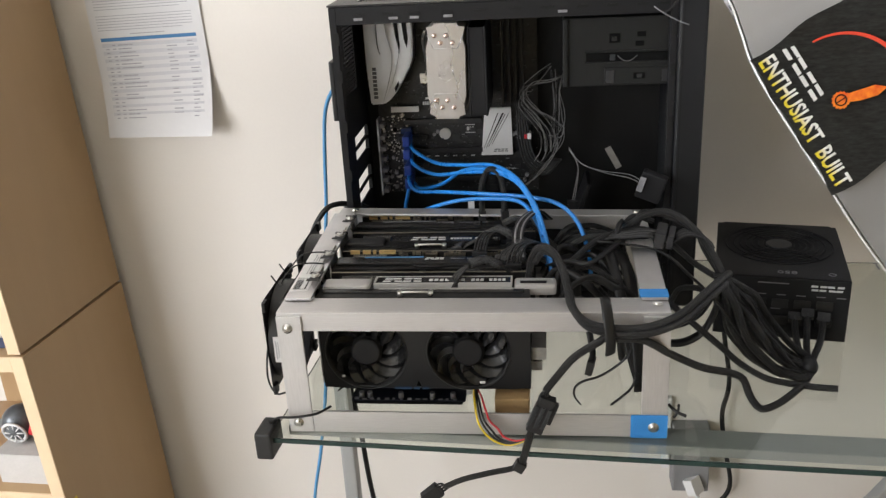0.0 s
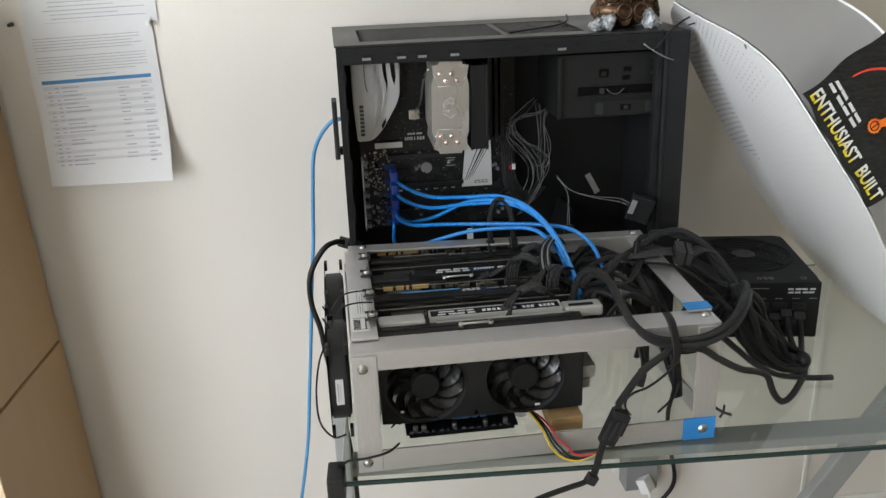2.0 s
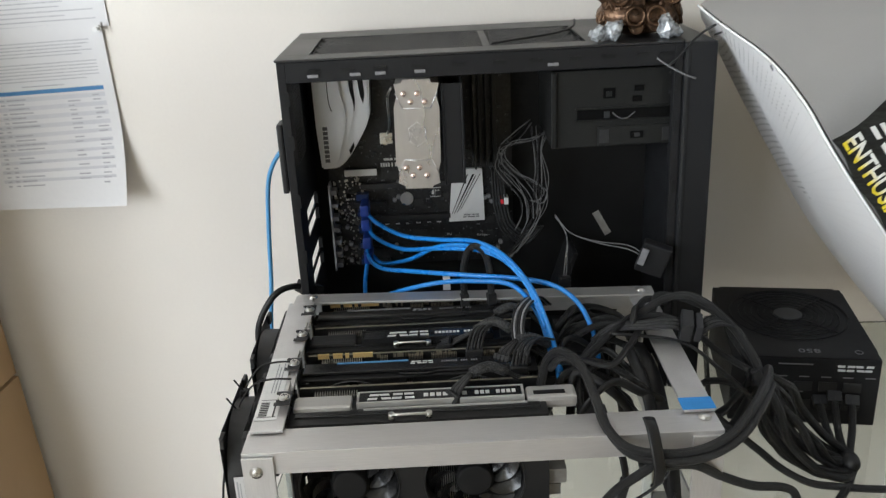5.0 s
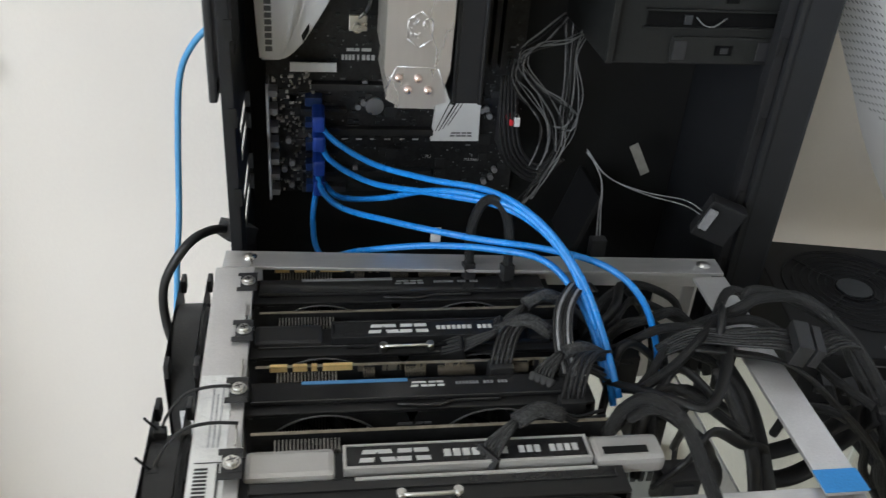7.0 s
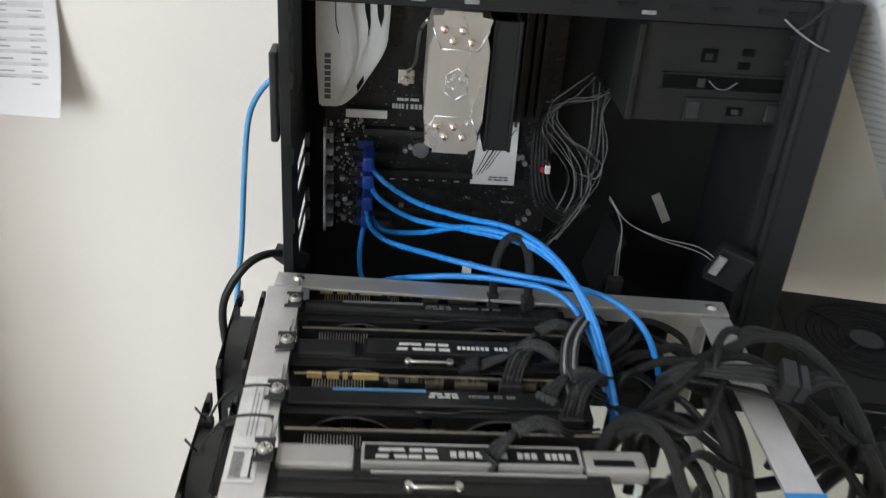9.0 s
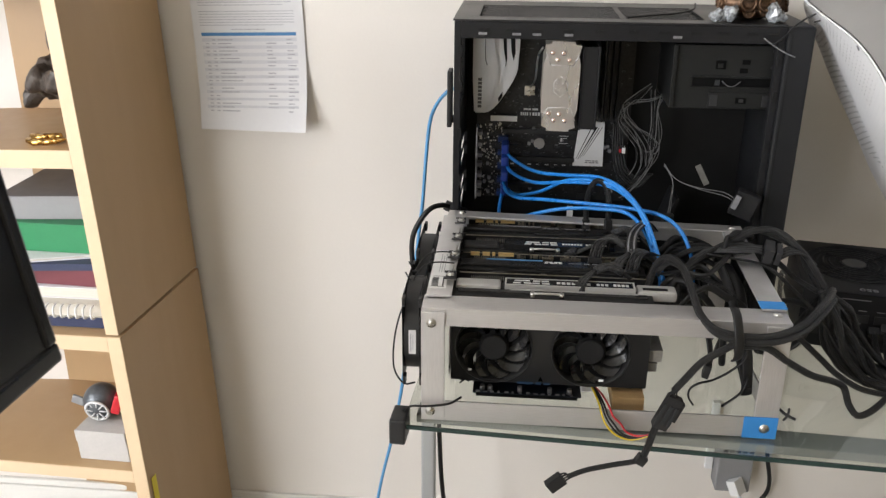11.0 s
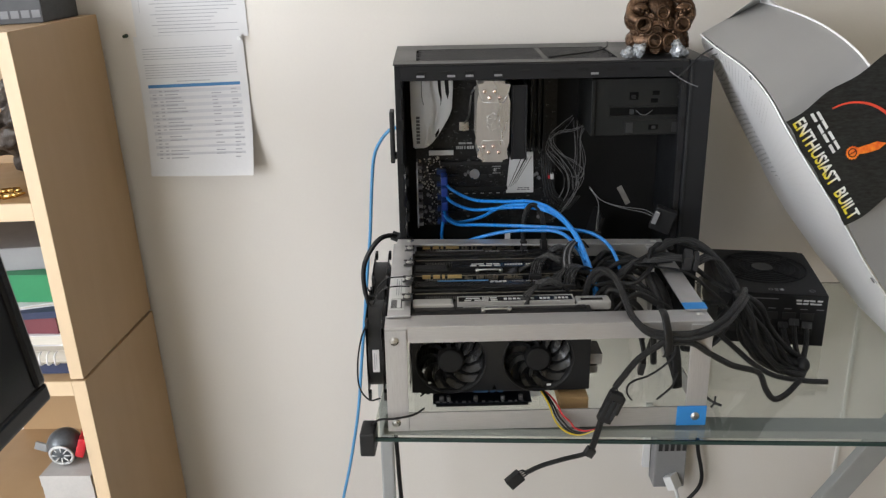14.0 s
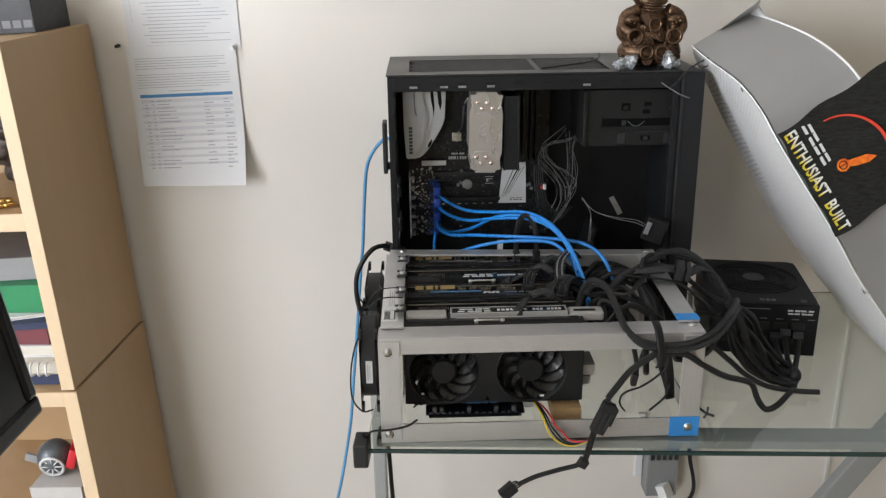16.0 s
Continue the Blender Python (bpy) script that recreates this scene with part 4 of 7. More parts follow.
# ---- graphics cards ----
def graphics_card(y, style, label):
    z0, z1 = 0.795, 0.916
    depth = {"wide": 0.058, "big": 0.046, "slim": 0.042}[style]
    yf = y - depth
    g = thing("graphics_card", (0.15, y - 0.02, z0), label, "graphics card", "row of graphics cards")
    part("circuit_board", boxm(0.03, 0.272, y, y + 0.0016, z0 + 0.006, z1 + 0.002), PCB, g)
    bm = bmesh.new()
    box(bm, 0.021, 0.0225, yf + 0.004, y + 0.002, z0 + 0.004, z1 + 0.004)
    box(bm, 0.021, 0.0225, y - 0.03, y - 0.001, z1 + 0.004, z1 + 0.013)
    br = part("bracket", bm, STEEL, g)
    ys = y - 0.034
    bm = bmesh.new()
    for p0, p1 in (((0.0125, ys - 0.0125), (0.0275, ys - 0.0075)), ((0.0125, ys + 0.0075), (0.0275, ys + 0.0125)), ((0.015, ys - 0.0074), (0.0275, ys + 0.0074))):
        box(bm, p0[0], p1[0], p0[1], p1[1], z1 + 0.0122, z1 + 0.0132, 0.0003)
    part("bracket_tab", bm, CHIP, br, "dark notched bracket tab")
    bm = bmesh.new()
    cyl(bm, (0.021, ys, z1 + 0.0132), (0.021, ys, z1 + 0.0142), 0.0056, 20)
    cyl(bm, (0.021, ys, z1 + 0.0142), (0.021, ys, z1 + 0.0165), 0.0048, 20, 0.0036)
    for q in (0, 90):
        box(bm, -0.0026, 0.0026, -0.0004, 0.0004, 0, 0.0003, 0, Matrix.Translation((0.021, ys, z1 + 0.0165)) @ pose(0, 0, 0, 0, 0, q + 20), 1)
    part("bracket_screw", bm, (STEEL, CHIP), br, "pan-head steel screw")
    # shell: side walls, and a front face with two round openings
    bm = bmesh.new()
    yb = y - 0.013
    xm, x0, x1 = 0.137, 0.024, 0.268
    fz = 0.8425 if style == "wide" else 0.8625
    for a, b, c in ((x0, xm, 0.0775), (xm, x1, 0.197)):
        holed_plate(bm, a, b, z0, z1 - 0.006, c, fz, 0.0470, yf, 0.018)
    box(bm, x0, x1, yf + 0.0004, yb, z1 - 0.0065, z1 - 0.0035, 0.0008)
    box(bm, x0, x1, yf + 0.0004, yb, z0, z0 + 0.003, 0.0008)
    box(bm, x0, x0 + 0.003, yf + 0.0004, yb, z0 + 0.003, z1 - 0.0065)
    box(bm, x1 - 0.003, x1, yf + 0.0004, yb, z0 + 0.003, z1 - 0.0065)
    shell = part("shroud", bm, SHROUD, g)
    for c in (0.0775, 0.197):
        rotor("fan", (c, yf + 0.007, fz), 0.0452, 0.0185, 11, g)
        bm = ring(bmesh.new(), (c, yf - 0.0006, fz), 0.0478, 0.0010)
        part("fan_ring", bm, RING if style == "wide" else RING_PALE, shell)
    # heatsink fins behind the shell
    bm = bmesh.new()
    x = 0.034
    while x < 0.262:
        box(bm, x, x + 0.0006, yf + 0.02, y - 0.003, z0 + 0.01, z1 - 0.009)
        x += 0.0022
    x = 0.045
    while x < 0.088:
        box(bm, x, x + 0.0007, y - 0.0125, y - 0.002, z1 - 0.012, z1 - 0.0005)
        x += 0.0024
    tagged(part("heatsink", bm, FIN, g), kind="stuff")
    # top edge: contacts, covers and marks
    if style == "slim":
        for a, b in ((0.040, 0.052), (0.056, 0.066), (0.069, 0.073), (0.077, 0.098)):
            part("contact", boxm(a, b, y - 0.0006, y + 0.0022, z1 - 0.0015, z1 + 0.0035), GOLD, g, "gold edge contact")
        bm = bmesh.new()
        for a, n_ in ((0.106, 5), (0.136, 9), (0.160, 16), (0.205, 13), (0.243, 8)):
            for i in range(n_):
                box(bm, a + i * 0.0017, a + i * 0.0017 + 0.0008, y - 0.007, y - 0.0008, z1 - 0.004, z1 + 0.0005)
        for i in range(22):
            a = rnd.uniform(0.102, 0.262)
            box(bm, a, a + rnd.uniform(0.001, 0.004), y - 0.0008, y + 0.0002, z1 - 0.003, z1 + 0.0026)
        tagged(part("edge_circuitry", bm, PIN, g), kind="stuff")
        part("board_edge", boxm(0.03, 0.272, y - 0.0006, y + 0.0022, z1 + 0.0021, z1 + 0.0025), PIN, g)
        part("top_cover", boxm(0.028, 0.262, y - 0.034, y - 0.0135, z1 - 0.003, z1 + 0.0005, bevel=0.001), GLOSS, g)
        part("accent_stripe", boxm(0.062, 0.136, y - 0.0175, y - 0.0145, z1 + 0.0005, z1 + 0.0012), INK_BLUE if y < 1.2 else LOGO_DIM, g, "thin blue stripe" if y < 1.2 else "thin grey stripe")
        logo_blocks("top_logo", facing(0.150, y - 0.021, z1 + 0.0006, 0), 0.024, 0.006, LOGO if y < 1.2 else LOGO_DIM, g)
        print_bars("model_print", facing(0.190, y - 0.021, z1 + 0.0006, 0), letter_bars(((-0.02, -0.003, 7), (0.0, 0.0075, 3), (0.0105, 0.018, 3)), 0.003), LOGO_DIM, g, "plain bars in place of a product name")
        logo_blocks("front_logo", facing(0.139, yf - 0.0004, 0.898), 0.026, 0.007, LOGO_DIM, g, 4, "plain grey logo blocks")
        bm = bmesh.new()
        tube(bm, [(0.127, yf + 0.004, z1 - 0.002), (0.155, yf + 0.002, z1 - 0.002), (0.168, yf + 0.006, z1 - 0.002), (0.20, yf + 0.006, z1 - 0.002)], 0.0013, 6)
        part("cover_edge", bm, GLOSS, g)
    else:
        wide = style == "wide"
        a, b = (0.090, 0.246) if wide else (0.086, 0.226)
        m_end = SILVER if wide else PLASTIC
        part("name_plate", boxm(a, b, y - 0.033, y - 0.0135, z1 - 0.0035, z1 + 0.0025, bevel=0.001), GLOSS, g)
        bm = bmesh.new()
        for q in ((a, b, y - 0.0145, y - 0.0130), (a, b, y - 0.0342, y - 0.0318), (a - 0.002, a, y - 0.0342, y - 0.0130), (b, b + 0.002, y - 0.0342, y - 0.0130)):
            box(bm, q[0], q[1], q[2], q[3], z1 - 0.0035, z1 + 0.0034, 0.0004)
        part("plate_border", bm, SILVER if wide else GLOSS, g)
        logo_blocks("top_logo", facing(0.121 if wide else 0.135, y - 0.0235, z1 + 0.0027, 0), 0.046, 0.0115, LOGO, g)
        print_bars("model_print", facing(0.198, y - 0.0235, z1 + 0.0027, 0), letter_bars(((-0.046, -0.003, 7), (0.003, 0.0185, 3), (0.0235, 0.0435, 4)), 0.0062) if wide else letter_bars(((-0.034, -0.006, 7), (-0.002, 0.010, 3), (0.014, 0.027, 4)), 0.0046), LOGO, g, "plain bars in place of a product name")
        for q0, q1 in ((0.027, 0.083), (0.25, 0.298)) if wide else ((0.027, 0.078), (0.235, 0.262)):
            part("end_cover", boxm(q0, q1, y - 0.036, y - 0.012, z1 - 0.012, z1 + 0.001, bevel=0.004), m_end, g, "rounded silver end cover" if wide else "")
        if wide:
            part("end_slot", boxm(0.257, 0.287, y - 0.030, y - 0.024, z1 + 0.0011, z1 + 0.0018), CASE_IN, g)
        part("middle_strip", boxm(0.03, 0.262, yf + 0.012, y - 0.037, z1 - 0.0065, z1 - 0.002, bevel=0.001), GLOSS, g)
        part("trim_line", boxm(0.095, 0.25, y - 0.0395, y - 0.0372, z1 - 0.003, z1 - 0.0008), SILVER if wide else GLOSS, g)
        bm = bmesh.new()
        tube(bm, [(0.122, yf + 0.004, z1 + 0.001), (0.128, yf + 0.001, z1 + 0.003), (0.150, yf + 0.001, z1 + 0.003), (0.157, yf + 0.004, z1 + 0.001)], 0.0014, 8)
        cyl(bm, (0.122, yf + 0.004, z1 - 0.003), (0.122, yf + 0.004, z1 + 0.003), 0.003, 12)
        cyl(bm, (0.157, yf + 0.004, z1 - 0.003), (0.157, yf + 0.004, z1 + 0.003), 0.003, 12)
        part("wire_clip", bm, STEEL, g, "bare metal wire clip")
        part("board_edge", boxm(0.03, 0.272, y - 0.0006, y + 0.0022, z1 + 0.0021, z1 + 0.0026), PIN, g)
        if wide:
            print_bars("front_print", facing(0.128, yf - 0.0003, 0.7955), [(-0.02, 0.0, 0, 0.003), (0.003, 0.010, 0, 0.003), (0.013, 0.021, 0, 0.003)], INK_NAVY, g, "plain blue bars in place of a product name")
            print_bars("fan_marks", facing(0.139, yf - 0.0003, 0.838), [(-0.093, -0.089, -0.027, 0.003), (0.07, 0.076, -0.034, 0.003)], WHITE_PLASTIC, g, "tiny white marks")
    # cooler end past the shell
    bm = bmesh.new()
    box(bm, 0.2685, 0.281, yf + 0.012, y - 0.004, z0 + 0.018, z0 + 0.03, 0.001)
    box(bm, 0.2685, 0.286, yf + 0.008, y - 0.008, z0 + 0.034, z0 + 0.05, 0.001)
    part("heatpipe_end", bm, FIN, g)
    # riser under the card
    rz = TOP + 0.007
    r = thing("riser_board", (0.12, y - 0.02, rz), "small dark blue riser board under a graphics card", "riser board", "riser boards")
    part("board", boxm(0.052, 0.19, y - 0.050, y + 0.006, rz, rz + 0.0016), PCB_BLUE, r)
    part("foam_pad", boxm(0.056, 0.186, y - 0.046, y + 0.002, TOP + 0.0006, rz - 0.0002), CASE_IN, r)
    part("slot", boxm(0.06, 0.148, y - 0.004, y + 0.004, rz + 0.0017, rz + 0.0095, bevel=0.0006), PLASTIC, r)
    for i, cx in enumerate((0.064, 0.074, 0.112, 0.15, 0.175)):
        bm = bmesh.new()
        cyl(bm, (cx, y - 0.044, rz + 0.0016), (cx, y - 0.044, rz + 0.009), 0.0032, 14)
        part("capacitor", bm, GREY_CHIP, r)
    bm = bmesh.new()
    for i in range(14):
        a = 0.056 + i * 0.0092
        box(bm, a, a + rnd.uniform(0.002, 0.006), y - 0.0495, y - 0.047, rz + 0.0016, rz + rnd.uniform(0.002, 0.004))
    part("riser_circuitry", bm, GREY_CHIP, r)
    part("power_socket", boxm(0.19, 0.204, y - 0.034, y - 0.018, rz + 0.0002, rz + 0.010, bevel=0.001), WHITE_PLASTIC, r, "white power socket")
    part("plug_shell", boxm(0.288, 0.30, y - 0.034, y - 0.016, 0.894, 0.905) if style == "slim" else boxm(0.176, 0.1895, y - 0.016, y - 0.006, rz + 0.0018, rz + 0.008), BLUE_PLUG if style == "slim" else STEEL, r) if style != "slim" else None
    return g


graphics_card(1.300, "slim", "black dual-fan graphics card with gold edge contacts")
graphics_card(1.237, "big", "black dual-fan graphics card with large pale logo")
graphics_card(1.172, "slim", "black dual-fan graphics card with a blue stripe")
graphics_card(1.105, "wide", "black and silver dual-fan graphics card behind the front bar")
blk = thing("wood_block", (0.25, 1.07, TOP + 0.002), "small raw pine block propping the cards", "wood block")
part("block", boxm(0.226, 0.266, 1.035, 1.12, TOP + 0.005, TOP + 0.0235, bevel=0.0015), WOOD, blk)

# ---- side fans ----
def side_fan(y0, label):
    z0, s, x0, x1 = 0.792, 0.12, -0.0355, -0.0105
    f = thing("case_fan", (x0, y0 + s / 2, z0), label, "fan", "fans on the frame side")
    bm = bmesh.new()
    for a, b in ((x0, x0 + 0.004), (x1 - 0.004, x1)):
        tmp = bmesh.new()
        holed_plate(tmp, y0, y0 + s, z0, z0 + s, y0 + s / 2, z0 + s / 2, 0.056, 0, 0.004)
        bmesh.ops.transform(tmp, matrix=Matrix(((0, 1, 0, a), (1, 0, 0, 0), (0, 0, 1, 0), (0, 0, 0, 1))), verts=tmp.verts)
        me = bpy.data.meshes.new("tmp")
        tmp.to_mesh(me)
        tmp.free()
        bm.from_mesh(me)
        bpy.data.meshes.remove(me)
        for u0, u1, w0, w1 in ((y0, y0 + 0.012, z0, z0 + 0.012), (y0, y0 + 0.012, z0 + s - 0.012, z0 + s), (y0 + s - 0.012, y0 + s, z0, z0 + 0.012), (y0 + s - 0.012, y0 + s, z0 + s - 0.012, z0 + s)):
            box(bm, a, b, u0, u1, w0, w1, 0.001)
    cyl(bm, (x0 + 0.002, y0 + s / 2, z0 + s / 2), (x1 - 0.002, y0 + s / 2, z0 + s / 2), 0.059, 44, cap=False)
    part("fan_housing", bm, PLASTIC, f)
    rotor("rotor", (0, 0, 0), 0.054, 0.021, 9, f, Matrix.Translation(((x0 + x1) / 2, y0 + s / 2, z0 + s / 2)) @ pose(0, 0, 0, 0, 0, -90))
    bm = boxm((x0 + x1) / 2 - 0.0045, (x0 + x1) / 2 + 0.0045, y0 - 0.0006, y0 + 0.0002, z0 + 0.044, z0 + 0.077)
    for v in bm.verts:
        v.co.y += 0.0012
    lb = part("label", bm, PAPER, f, "white paper sticker")
    print_bars("print", facing((x0 + x1) / 2, y0 + 0.0005, z0 + 0.06), [(-0.0025, -0.0012, 0, 0.024), (0.0004, 0.0011, 0, 0.02)], INK, lb)
    return f


side_fan(1.033, "black square case fan tied to the frame side")
side_fan(1.185, "black square case fan tied to the frame side")

# ---- power supply ----
PM = Matrix.Translation((0.606, 1.3305, TOP + 0.001)) @ pose(0, 0, 0, 0, 0, -10.4)
psu = thing("power_supply", PM, "black power supply unit with a top fan on the desk", "power supply")
H = 0.087
bm = box(bmesh.new(), -0.082, 0.082, -0.0985, 0.0985, 0, H - 0.0012, 0.0015, PM)
part("housing", bm, CASE_BLACK, psu)
bm = bmesh.new()
holed_plate(bm, -0.0815, 0.0815, -0.098, 0.098, 0, 0.014, 0.070, 0, 0.004)
bmesh.ops.transform(bm, matrix=PM @ Matrix.Translation((0, 0, H)) @ Matrix(((1, 0, 0, 0), (0, 0, 1, 0), (0, -1, 0, 0), (0, 0, 0, 1))), verts=bm.verts)
part("top_cover", bm, CASE_BLACK, psu)
bm = bmesh.new()
GM = PM @ Matrix.Translation((0, 0.014, H + 0.0008)) @ pose(0, 0, 0, 90, 0, 0)
for r in (0.012, 0.020, 0.028, 0.036, 0.044, 0.052, 0.060, 0.0705):
    ring(bm, (0, 0, 0), r, 0.0009, GM, 44)
for k in range(4):
    a = math.pi / 4 + k * math.pi / 2
    tube(bm, [GM @ Vector((0.01 * math.cos(a), 0, 0.01 * math.sin(a))), GM @ Vector((0.068 * math.cos(a), 0, 0.068 * math.sin(a)))], 0.001, 6)
part("fan_grille", bm, CASE_BLACK, psu, "black wire ring grille")
bm = bmesh.new()
cyl(bm, PM @ Vector((0, 0.014, H + 0.0004)), PM @ Vector((0, 0.014, H + 0.0022)), 0.017, 30)
part("grille_badge", bm, GUNMETAL, psu, "round dark grey badge")
words("watt_print", "850", 0.013, PM @ Matrix.Translation((0.006, -0.083, H + 0.0006)) @ pose(0, 0, 0, 0, 0, 180), LOGO_DIM, psu, "grey number printed on top", squeeze=1.3)
bm = ring(bmesh.new(), (0, 0, 0), 0.0042, 0.0006, PM @ Matrix.Translation((0.060, -0.084, H + 0.0008)) @ pose(0, 0, 0, 90, 0, 0), 20)
part("round_mark", bm, LOGO_DIM, psu)
FM = PM @ Matrix.Translation((0, -0.0987, 0)) @ pose(0, 0, 0, 90, 0, 0)
logo_blocks("front_logo", FM @ Matrix.Translation((0.054, 0.074, 0)) @ pose(0, 0, 0, 0, 0, 180), 0.040, 0.0085, LOGO, psu)
print_bars("socket_print", FM, [(-0.03, 0.008, 0.078, 0.0016)] + [(-0.03 + i * 0.024, -0.019 + i * 0.024, 0.062, 0.0014) for i in range(5)] + [(-0.06 + i * 0.024, -0.048 + i * 0.024, 0.042, 0.0014) for i in range(3)], LOGO_DIM, psu, "white print that cannot be read")
for i in range(5):
    for k in range(2):
        x, z = -0.055 + i * 0.027, 0.05 - k * 0.024
        part("socket", box(bmesh.new(), x - 0.010, x + 0.010, -0.101, -0.0988, z - 0.006, z + 0.006, 0.0006, PM), PLASTIC, psu)

# ---- big white and grey cover leaning on the case ----
cov = thing("computer_cover", (0.75, 1.12, TOP), "white perforated plastic cover with grey face leaning on the case", "cover")
Q = Vector((0.8, 0.02, 0.6)).normalized()
WID = 0.128
front_line = smooth_line([(0.474, 1.352, 1.237), (0.476, 1.273, 1.226), (0.480, 1.15, 1.211), (0.474, 1.045, 1.192), (0.482, 0.992, 1.158), (0.549, 0.972, 1.057), (0.591, 0.986, 0.998), (0.645, 1.0, 0.930), (0.775, 1.02, TOP + 0.004)], 0.012)
back_line = smooth_line([(0.492, 1.40, 1.226), (0.515, 1.46, 1.205), (0.538, 1.48, 1.172), (0.574, 1.48, 1.107), (0.603, 1.48, 1.058), (0.633, 1.482, 1.009), (0.658, 1.485, 0.966), (0.700, 1.49, 0.905), (0.744, 1.496, 0.850), (0.773, 1.50, 0.814), (0.814, 1.506, TOP + 0.004)], 0.012)
crease_line = smooth_line([(0.484, 1.372, 1.232), (0.503, 1.352, 1.207), (0.54, 1.35, 1.146), (0.58, 1.35, 1.08), (0.622, 1.35, 1.012), (0.680, 1.36, 0.925), (0.735, 1.365, 0.845), (0.793, 1.36, TOP + 0.004)], 0.012)
outer_line = smooth_line([(0.60, 1.47, 1.276), (0.605, 1.36, 1.272), (0.615, 1.235, 1.258), (0.606, 1.10, 1.236), (0.606, 1.02, 1.20), (0.665, 0.985, 1.12), (0.71, 0.99, 1.06), (0.76, 1.0, 0.995), (0.89, 1.03, 0.83)], 0.012)


def along(line, t):
    k = t * (len(line) - 1)
    i = min(int(k), len(line) - 2)
    return line[i].lerp(line[i + 1], k - i)


def loft(a_of, b_of, n, w, bm=None, mi=0):
    bm = bm or bmesh.new()
    rows = [[bm.verts.new(a_of(i / n).lerp(b_of(i / n), j / w)) for j in range(w + 1)] for i in range(n + 1)]
    for r0, r1 in zip(rows, rows[1:]):
        for j in range(w):
            f = bm.faces.new((r0[j], r0[j + 1], r1[j + 1], r1[j]))
            f.smooth, f.material_index = True, mi
    return bm


edge_in = lambda t: along(front_line, t) + Q * 0.004
edge_out = lambda t: along(outer_line, t)
bm = loft(edge_in, edge_out, 80, 6)
part("grey_face", bm, GREY_PANEL, cov, "smooth grey curved face")
white = part("perforated_side", loft(lambda t: along(crease_line, t), lambda t: along(front_line, t), 60, 8, loft(lambda t: along(back_line, t), lambda t: along(crease_line, t), 60, 4)), WHITE_MESH, cov, "white side with small round holes")
part("far_side", loft(lambda t: along(back_line, t) + Q * WID, lambda t: along(outer_line, t), 60, 2), WHITE_PLASTIC, cov)
part("back_face", loft(lambda t: along(back_line, t), lambda t: along(back_line, t) + Q * WID, 60, 2), WHITE_PLASTIC, cov)
bm = bmesh.new()
tube(bm, [along(front_line, t) + Q * 0.0015 for t in np.linspace(0, 1, 26)], 0.0011, 8)
tube(bm, [along(outer_line, t) + Q * 0.001 for t in np.linspace(0, 1, 26)], 0.0016, 8)
part("rim", bm, WHITE_MESH, cov, "white rounded rim")
bm, bm_open = bmesh.new(), bmesh.new()
nrm = Vector((-0.95, -0.1, -0.3))
for i in range(64):
    for j in range(24):
        t = 0.03 + i * 0.0152
        u = (j + 0.5 * (i % 2) + 0.6) / 25.5
        a, b = along(crease_line, t), along(front_line, t)
        wdt = (a - b).length
        p = b.lerp(a, u)
        if wdt < 0.03:
            continue
        d1 = (along(crease_line, min(1, t + 0.01)).lerp(along(front_line, min(1, t + 0.01)), 1 - u) - p).normalized()
        d2 = (a - b).normalized()
        nn = d1.cross(d2).normalized()
        nn = nn if nn.dot(nrm) > 0 else -nn
        tgt = bm_open if 0.08 < t < 0.36 and 0.12 < u < 0.62 and (i + j) % 2 == 0 else bm
        vs = [tgt.verts.new(p + nn * 0.0006 + d1 * (0.0016 * math.cos(c)) + d2 * (0.0020 * math.sin(c))) for c in np.linspace(0, 2 * math.pi, 8)[:-1]]
        tgt.faces.new(vs)
for i in range(60):
    for j in range(6):
        t, u = 0.05 + i * 0.0075, (j + 0.5 * (i % 2) + 0.4) / 6.6
        a, b = along(back_line, t), along(crease_line, t)
        p, d2 = a.lerp(b, u), (b - a).normalized()
        d1 = (along(back_line, t + 0.01) - a).normalized()
        nn = d1.cross(d2).normalized()
        nn = nn if nn.dot(Vector((-1, -0.3, -0.3))) > 0 else -nn
        bm_open.faces.new([bm_open.verts.new(p + nn * 0.0008 + d1 * (0.0013 * math.cos(c)) + d2 * (0.0034 * math.sin(c))) for c in np.linspace(0, 2 * math.pi, 8)[:-1]])
tagged(part("perforation", bm_open, HOLE_OPEN, white), kind="stuff")
tagged(part("dimple", bm, HOLE, white), kind="stuff")
bm = bmesh.new()
box(bm, -0.004, 0.004, -0.0012, 0.0012, -0.0008, 0.0008, 0.0004, Matrix.Translation(along(front_line, 0.70) + Vector((-0.003, -0.0025, 0.0))) @ pose(0, 0, 0, 0, 53, 0))
part("clip_mark", bm, LOGO_DIM, cov)
bm = bmesh.new()
box(bm, -0.003, 0.003, -0.001, 0.001, -0.0008, 0.0008, 0.0004, Matrix.Translation(along(front_line, 0.245) + Vector((0.001, -0.0025, -0.004))) @ pose(0, 0, 0, 0, 60, 0))
part("clip_mark", bm, LOGO_DIM, cov)

